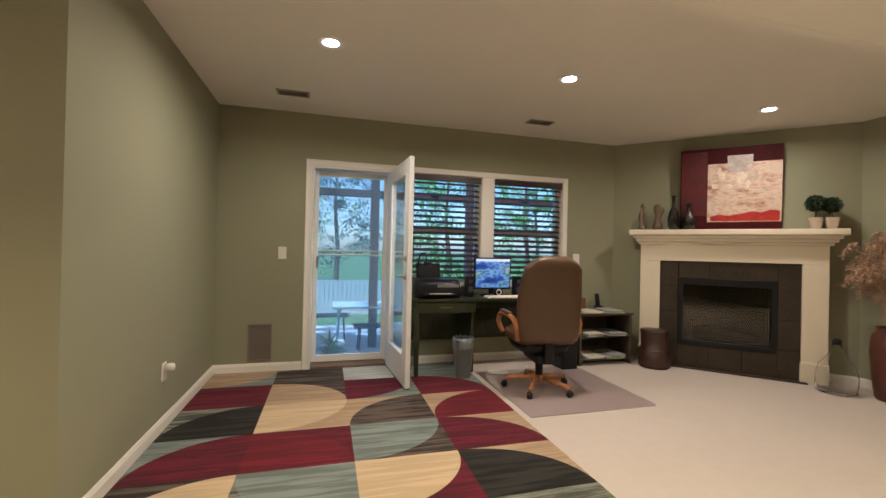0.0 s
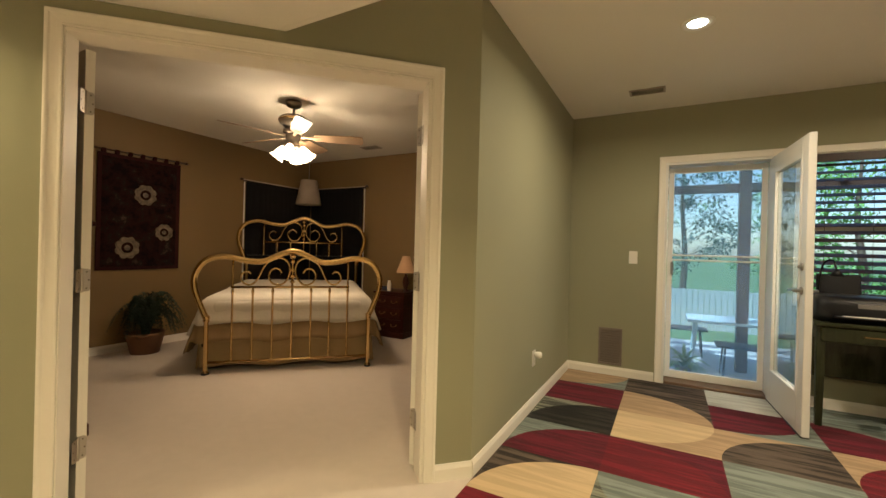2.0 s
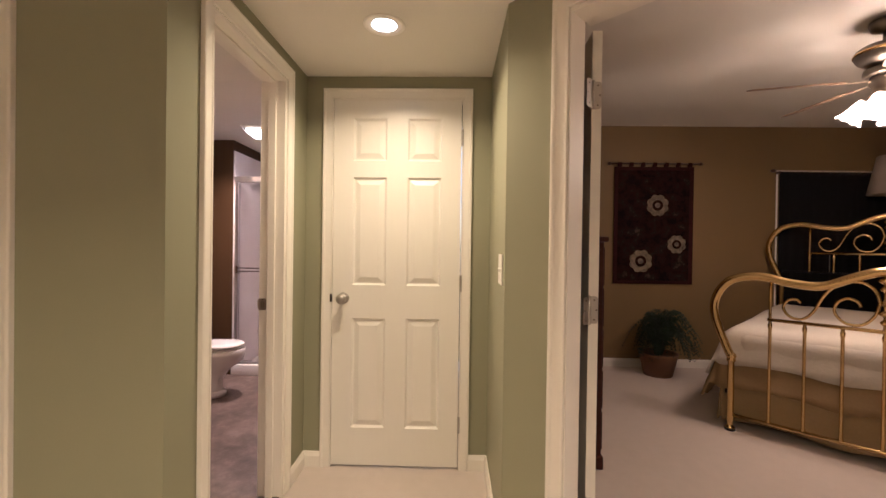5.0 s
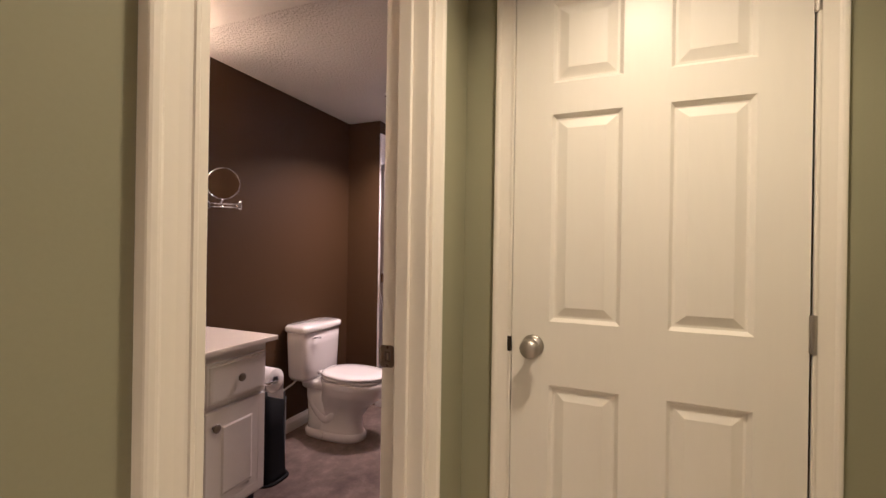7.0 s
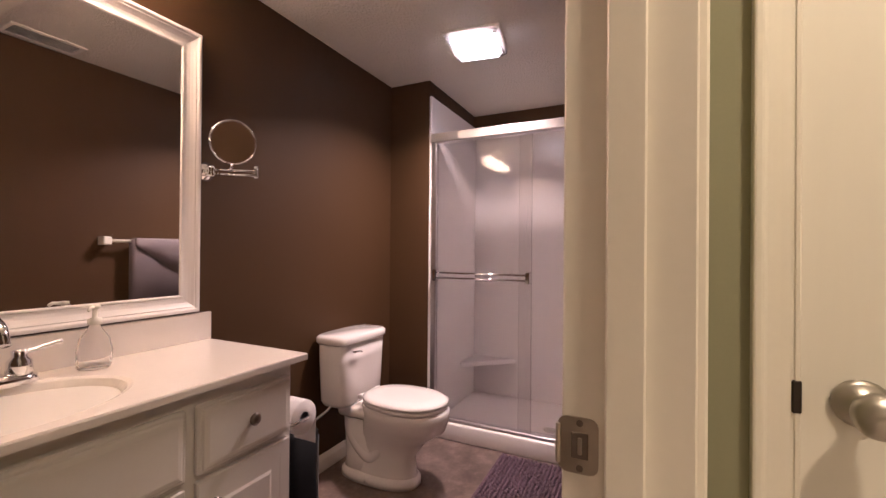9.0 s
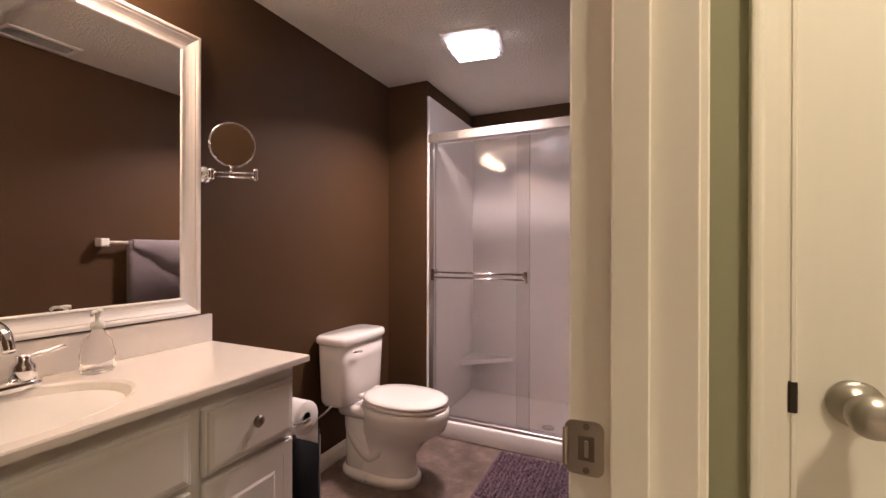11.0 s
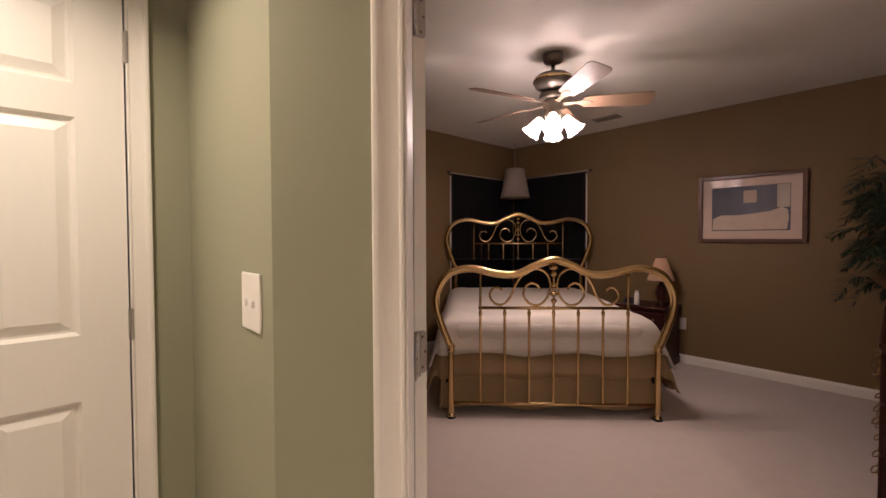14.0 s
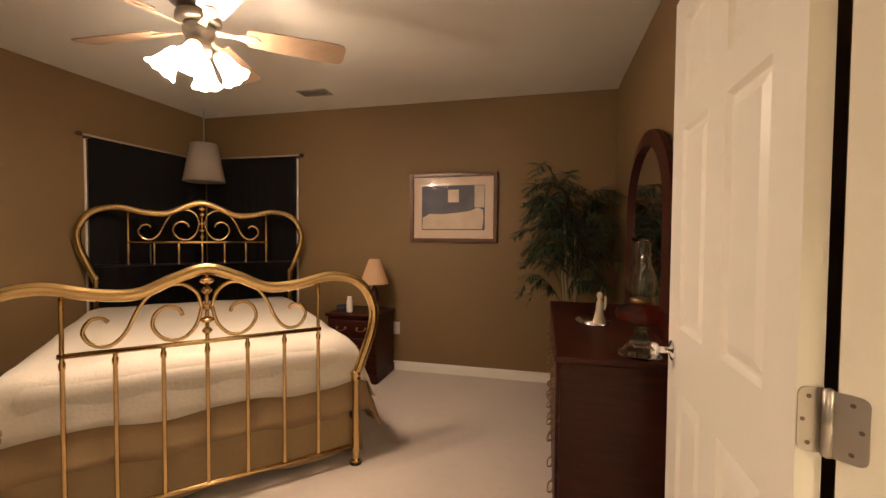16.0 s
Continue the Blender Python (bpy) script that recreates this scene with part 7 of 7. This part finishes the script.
for k, (x, z, l, a) in enumerate(((0.0, 0.36, 0.56, 4), (-0.06, 0.41, 0.46, -8), (0.10, 0.45, 0.38, 12))):
    part("log", lathe([(0, -l / 2), (0.035, -l / 2), (0.04, 0), (0.034, l / 2), (0, l / 2)], 12, m=pose(x, 0.06 + 0.012 * k, z, 0, 90 + a, 0)), surface("charred_log", (0.12, 0.09, 0.07), 0.9, vary=0.5, relief=0.6), fp, "grey ceramic log", True)

MZ = 1.515


def on_mantel(x, y):
    return FIREM @ pose(x, y, MZ)


art = thing("abstract_painting", "unframed abstract canvas of dark red with a cream field", "painting", FIREM @ pose(-0.019, 0.075, MZ, -3.5, 0, 0))
DRED = surface("paint_dark_red", (0.046, 0.003, 0.005), 0.7, vary=0.6, big=7, fine=35, relief=0.4)
dull(DRED, 0.2)
part("canvas", box((-0.45, -0.03, 0.0), (0.45, 0.0, 0.89), 0.004), DRED, art)
m_, nt_, b_ = nodes_of("paint_cream_field")
vv = coords(nt_, (1, 1, 2.2))
cc = ramp(nt_, noise_node(nt_, vv, 4.5, 8, 0.72), [(0.36, (0.20, 0.09, 0.06)), (0.45, (0.50, 0.33, 0.24)), (0.54, (0.62, 0.50, 0.40)), (0.64, (0.42, 0.33, 0.29))])
nt_.links.new(cc, b_.inputs["Base Color"])
bump(nt_, b_, noise_node(nt_, vv, 24, 5), 0.5, 0.004)
part("cream_field", box((-0.445, 0.0, 0.09), (0.195, 0.004, 0.72), 0.0015), m_, art, "cream painted field")
SCARLET = surface("paint_scarlet", (0.38, 0.025, 0.02), 0.45, vary=0.5, big=9, fine=35, relief=0.5)
part("red_band", prism([(-0.43, 0.10), (0.16, 0.10), (0.17, 0.15), (0.09, 0.17), (0.0, 0.155), (-0.10, 0.175), (-0.20, 0.20), (-0.28, 0.185), (-0.36, 0.215), (-0.43, 0.20)][::-1], -0.0065, -0.0042, m=Matrix.Rotation(math.pi / 2, 4, "X")), SCARLET, art, "scarlet brushed band")
part("red_panel", box((0.20, 0.0005, 0.16), (0.44, 0.003, 0.86), 0.001), surface("paint_mid_red", (0.078, 0.004, 0.007), 0.7, vary=0.5, big=6, fine=30, relief=0.4), art, "brighter red brushed panel")
part("grey_patch", box((-0.20, 0.0045, 0.62), (0.02, 0.0065, 0.80), 0.001), surface("paint_grey", (0.40, 0.34, 0.31), 0.5, vary=0.4, big=12), art, "grey brushed patch")

rr = random.Random(17)
STROKES = [surface("paint_ivory", (0.64, 0.54, 0.43), 0.6, vary=0.3, big=14), surface("paint_dove", (0.47, 0.37, 0.31), 0.6, vary=0.4, big=14), surface("paint_rose", (0.52, 0.36, 0.28), 0.6, vary=0.3, big=14)]
for k in range(30):
    drip = k % 3 != 2
    x, z = rr.uniform(-0.42, 0.14), rr.uniform(0.42, 0.60) if drip else rr.uniform(0.27, 0.62)
    w, h = (rr.uniform(0.03, 0.07), rr.uniform(0.05, 0.13)) if drip else (rr.uniform(0.10, 0.24), rr.uniform(0.012, 0.030))
    x = min(x, 0.18 - w)
    rim = [(x + w * (0.5 + (0.5 + rr.uniform(-0.12, 0.06)) * math.cos(a)), z + h * (0.5 + (0.5 + rr.uniform(-0.12, 0.06)) * math.sin(a))) for a in [6.2832 * q / 14 for q in range(14)]]
    part("brush_stroke", prism(rim, -0.0056 - 0.0001 * k, -0.0043, m=Matrix.Rotation(math.pi / 2, 4, "X")), STROKES[k % 3], art)

s1 = tagged(part("statuette", loft([(0, 0, 0, 0.045, 0.04), (0, 0, 0.03, 0.04, 0.035), (0, 0, 0.06, 0.022, 0.02), (0.005, 0, 0.14, 0.034, 0.026), (0.0, 0, 0.20, 0.028, 0.022), (-0.005, 0, 0.235, 0.012, 0.012), (-0.006, 0, 0.265, 0.022, 0.022), (-0.004, 0, 0.30, 0.012, 0.012), (0, 0, 0.31, 0.003, 0.003)], 16), surface("statuette_pewter", (0.20, 0.16, 0.11), 0.25, 0.7, vary=0.3), None, "", True), "slim pewter statuette on the mantel", "statuette")
s1.matrix_world = on_mantel(0.813, 0.15)
s2 = tagged(part("statuette", loft([(0, 0, 0, 0.055, 0.04), (0, 0, 0.05, 0.05, 0.035), (0.0, 0, 0.12, 0.03, 0.025), (-0.01, 0, 0.17, 0.034, 0.026), (-0.015, 0, 0.21, 0.055, 0.03), (-0.01, 0, 0.26, 0.055, 0.03), (0, 0, 0.295, 0.02, 0.015)], 16), surface("statuette_bronze", (0.16, 0.11, 0.07), 0.5, 0.3, vary=0.3), None, "", True), "rounded bronze statuette on the mantel", "statuette")
s2.matrix_world = on_mantel(0.651, 0.15)
VASEB = surface("black_glaze", (0.016, 0.012, 0.011), 0.15, vary=0.3, relief=0.03)
for x, h, r in ((0.495, 0.385, 0.058), (0.349, 0.29, 0.07)):
    vz = thing("vase", "black glazed narrow-necked vase on the mantel", "vase", on_mantel(x, 0.17), group="mantel vases")
    part("body", lathe([(0, 0), (r * 0.65, 0), (r * 0.9, h * 0.12), (r, h * 0.32), (r * 0.75, h * 0.52), (r * 0.32, h * 0.68), (r * 0.26, h * 0.9), (r * 0.4, h), (r * 0.28, h), (r * 0.18, h * 0.9), (0, h * 0.7)], 28), VASEB, vz, "", True)


def topiary(x, h, r):
    rr = random.Random(int(x * 1000))
    ob = thing("topiary", "small round green topiary in a pale square pot", "plant", on_mantel(x, 0.16), group="mantel topiaries")
    part("pot", loft([(0, 0, 0, 0.036, 0.036), (0, 0, 0.10, 0.052, 0.052), (0, 0, 0.115, 0.056, 0.056)], 20, power=6), surface("pale_pot", (0.50, 0.42, 0.32), 0.6, vary=0.1), ob, "pale pot")
    part("stem", tube([(0, 0, 0.11), (0, 0, h)], 0.006, 6), BARK, ob)
    bm = bmesh.new()
    lathe([(0, -r * 0.8)] + [(r * 0.8 * math.sin(math.pi * k / 7), -r * 0.8 * math.cos(math.pi * k / 7)) for k in range(1, 7)] + [(0, r * 0.8)], 12, bm, pose(0, 0, h))
    for _ in range(420):
        d = Vector((rr.gauss(0, 1), rr.gauss(0, 1), rr.gauss(0, 1))).normalized()
        leaf_blade(bm, Matrix.Translation(Vector((0, 0, h)) + d * r * rr.uniform(0.72, 0.92)) @ d.to_track_quat("X", "Z").to_matrix().to_4x4() @ Euler((rr.uniform(0, 6), rr.uniform(-.7, .7), rr.uniform(-.7, .7))).to_matrix().to_4x4(), 0.028, 0.008, 0.3)
    part("crown", bm, LEAFDARK, ob, "clipped leaf ball")


topiary(-0.711, 0.255, 0.075)
topiary(-0.832, 0.235, 0.068)

jug = thing("glass_jug", "large clear glass jug on the carpet by the fireplace", "bottle", pose(5.05, 2.86, 0))
part("bottle", lathe([(0, 0.002), (0.13, 0.002), (0.15, 0.02), (0.152, 0.16), (0.12, 0.26), (0.05, 0.35), (0.034, 0.40), (0.034, 0.44), (0.030, 0.44), (0.030, 0.40), (0.046, 0.348), (0.115, 0.258), (0.146, 0.16), (0.144, 0.024), (0, 0.010)], 36), CLEARGL, jug, "", True)
part("stopper", lathe([(0, 0.43), (0.032, 0.435), (0.036, 0.47), (0.02, 0.49), (0, 0.49)], 16), BLACK, jug, "dark stopper", True)
fv = thing("floor_vase", "tall brown floor vase filled with dried grasses", "vase", pose(5.27, 2.58, 0))
part("vase", lathe([(0, 0), (0.10, 0), (0.115, 0.02), (0.135, 0.20), (0.15, 0.42), (0.135, 0.55), (0.10, 0.60), (0.115, 0.63), (0.10, 0.63), (0.09, 0.60), (0, 0.5)], 28), surface("brown_ceramic", (0.10, 0.035, 0.022), 0.35, vary=0.4, big=9, relief=0.2), fv, "", True)
rr = random.Random(21)
bm = bmesh.new()
for k in range(85):
    a, sp_ = rr.uniform(0, 6.283), rr.uniform(0.05, 0.30)
    h = rr.uniform(1.05, 1.52) - sp_ * 0.5
    dx, dy = min(0.10, sp_ * math.cos(a)), sp_ * math.sin(a)
    pts = spline([(0.02 * math.cos(a), 0.02 * math.sin(a), 0.5), (dx * 0.35, dy * 0.35, 0.5 + (h - 0.5) * 0.6), (dx * 0.9, dy * 0.9, h), (dx * 1.2, dy * 1.2, h - 0.10)], 6)
    tube(pts, 0.0028, 4, bm, 0.001)
    for q in pts[8:]:
        for _ in range(11):
            leaf_blade(bm, Matrix.Translation(q + Vector((rr.uniform(-.01, .01), rr.uniform(-.01, .01), rr.uniform(-.015, .015)))) @ Euler((rr.uniform(0, 6), rr.uniform(0, 1.4), rr.uniform(0, 6))).to_matrix().to_4x4(), rr.uniform(0.03, 0.06), 0.003, 0.5)
tagged(part("dried_grass", bm, surface("dried_grass", (0.50, 0.34, 0.22), 0.9, vary=0.3), fv, "feathery tan grass plumes"), kind="stuff")

# ---- outdoors: patio, yard, trees ----
CONCRETE = surface("patio_concrete", (0.50, 0.52, 0.50), 0.85, vary=0.12, big=2, fine=40, relief=0.3)
GRASS = surface("lawn_grass", (0.10, 0.17, 0.06), 0.9, vary=0.35, big=1.2, fine=60, relief=0.8, dist=0.02)
slab("ground", [(-400, 8.2), (400, 8.2), (400, 900), (-400, 900)], -1.6, -1.15, GRASS, "mown green lawn behind the house", "lawn")
slab("ground", [(-400, 4.7), (400, 4.7), (400, 8.2), (-400, 8.2)], -1.7, -0.22, GRASS, "strip of lawn beside the patio", "lawn")
slab("patio", [(-1.5, 4.68), (5.0, 4.68), (5.0, 7.6), (-1.5, 7.6)], -0.23, -0.12, CONCRETE, "pale concrete patio slab", "patio")
PORCH = wood("porch_brown_timber", (0.060, 0.028, 0.016), (0.12, 0.060, 0.036), 0.6)
porch = thing("patio_cover", "brown timber patio cover on square posts", "pergola", pose(0, 0, -0.12))
for x in (-0.9, 1.19, 2.56, 4.4):
    part("post", box((x - 0.055, 5.86, 0), (x + 0.055, 5.97, 2.85), 0.006), PORCH, porch)
part("beam", box((-1.2, 5.88, 2.03), (4.8, 5.95, 2.13), 0.005), PORCH, porch)
part("beam", box((-1.2, 5.85, 2.70), (4.8, 5.98, 2.88), 0.005), PORCH, porch)
for k in range(9):
    part("rafter", box((-1.1 + 0.7 * k, 4.70, 2.88), (-1.04 + 0.7 * k, 6.5, 3.02), 0.004), PORCH, porch)
TABLEM = surface("pale_patio_tabletop", (0.50, 0.64, 0.70), 0.25, vary=0.05)
IRON = surface("black_wrought_iron", (0.02, 0.02, 0.022), 0.5, vary=0.2)
pt = thing("patio_table", "pale topped patio table on thin black legs", "table", pose(1.12, 6.15, -0.12))
part("tabletop", box((-0.46, -0.30, 0.52), (0.46, 0.30, 0.55), 0.006), TABLEM, pt)
for sx in (-1, 1):
    for sy in (-1, 1):
        part("leg", tube([(sx * 0.40, sy * 0.25, 0.0), (sx * 0.36, sy * 0.22, 0.52)], 0.014, 8), TABLEM, pt)
for y, x in ((5.62, 1.28), (6.55, 0.55)):
    be = thing("patio_bench", "low black iron bench on the patio", "bench", pose(x, y, -0.12), group="patio benches")
    for k in range(4):
        part("slat", box((-0.36, -0.15 + 0.08 * k, 0.33), (0.36, -0.09 + 0.08 * k, 0.35), 0.003), IRON, be)
    for sx in (-1, 1):
        part("leg", tube(spline([(sx * 0.30, -0.14, 0), (sx * 0.28, -0.10, 0.30), (sx * 0.28, 0.10, 0.30), (sx * 0.30, 0.14, 0)], 5), 0.010, 6), IRON, be)
LIME = surface("bright_leaf", (0.16, 0.26, 0.04), 0.6, vary=0.3)
pl = thing("potted_plant", "bright green leafy plant on the patio", "plant", pose(0.62, 5.35, -0.12))
bm = bmesh.new()
rr = random.Random(4)
for k in range(60):
    a = rr.uniform(0, 6.283)
    leaf_blade(bm, pose(0, 0, rr.uniform(0.05, 0.2)) @ Euler((0, rr.uniform(-1.2, -0.2), a)).to_matrix().to_4x4(), rr.uniform(0.12, 0.28), 0.02, 0.6)
tagged(part("leaves", bm, LIME, pl), kind="stuff")
part("pot", lathe([(0, 0), (0.07, 0), (0.09, 0.12), (0.08, 0.12), (0, 0.10)], 18), TERRA, pl, "brown pot", True)
FENCE = wood("weathered_fence", (0.32, 0.36, 0.35), (0.46, 0.50, 0.48), 0.8)
fe = thing("fence", "weathered grey board fence across the yard", "fence", pose(0, 15.5, -1.15))
brd = None
for k in range(110):
    if brd is None:
        brd = part("board", box((-0.07, 0, 0), (0.07, 0.02, 1.25), 0.002), FENCE, fe)
        o = brd
    else:
        o = new("board", brd.data)
        o.parent = fe
    o.location = (-7 + 0.155 * k, 0, 0)
for z in (0.25, 1.0):
    part("rail", box((-7.1, 0.02, z), (10.1, 0.06, z + 0.08)), FENCE, fe)
LEAVES = [surface("tree_leaf_deep", (0.10, 0.18, 0.08), 0.55, vary=0.5, big=3, fine=20, relief=0.1), surface("tree_leaf_bright", (0.16, 0.32, 0.07), 0.55, vary=0.4, big=3, fine=20, relief=0.1), surface("tree_leaf_blue", (0.11, 0.17, 0.13), 0.55, vary=0.5, big=3, fine=20, relief=0.1)]


def tree(x, y, h, spread, seed, leafm, low=0.28, n=60):
    rr = random.Random(seed)
    ob = thing("tree", "leafy green garden tree with gaps of sky", "tree", pose(x, y, -1.15), group="trees behind the yard")
    bm, cr = bmesh.new(), bmesh.new()
    tube(spline([(0, 0, 0), (0.1, 0, h * 0.3), (-0.05, 0.1, h * 0.6), (0, 0, h * 0.9)], 5), 0.16, 8, bm, 0.04)
    for k in range(n):
        a, t = rr.uniform(0, 6.283), rr.uniform(low, 1.0)
        r = spread * math.sqrt(max(0.05, 1 - ((t - 0.55) / 0.55) ** 2)) * rr.uniform(0.45, 1.0)
        p0, p1 = Vector((0, 0, h * (t - 0.12))), Vector((r * math.cos(a), r * math.sin(a), h * t))
        tube([p0, (p0 + p1) / 2 + Vector((0, 0, 0.15)), p1], 0.016, 4, bm, 0.005)
        for c in range(3):
            ctr = p0.lerp(p1, rr.uniform(0.45, 1.08)) + Vector((rr.gauss(0, 0.2), rr.gauss(0, 0.2), rr.gauss(0, 0.15)))
            for _ in range(30):
                q = ctr + Vector((rr.gauss(0, 0.22), rr.gauss(0, 0.22), rr.gauss(0, 0.14)))
                leaf_blade(cr, Matrix.Translation(q) @ Euler((rr.uniform(-.8, .8), rr.uniform(-.4, 1.0), rr.uniform(0, 6.28))).to_matrix().to_4x4(), rr.uniform(0.10, 0.19), rr.uniform(0.028, 0.048), 0.4)
    part("trunk", bm, BARK, ob, "", True)
    tagged(part("crown", cr, leafm, ob), kind="stuff")


tree(-2.6, 19.0, 6.4, 2.8, 1, LEAVES[2], 0.30, 40)
tree(1.0, 22.5, 7.6, 3.4, 2, LEAVES[2], 0.26, 42)
tree(5.6, 17.5, 6.0, 2.6, 3, LEAVES[1], 0.10, 34)
tree(10.2, 19.2, 7.0, 3.1, 4, LEAVES[1], 0.2, 22)
tree(15.0, 17.5, 6.4, 2.9, 5, LEAVES[2], 0.2, 22)
tree(-1.5, 29.0, 7.5, 4.0, 6, LEAVES[1], 0.05, 55)
tree(6.5, 30.0, 8.5, 4.2, 7, LEAVES[1], 0.05, 60)
tree(15.5, 28.0, 9.0, 4.4, 8, LEAVES[1], 0.05, 55)
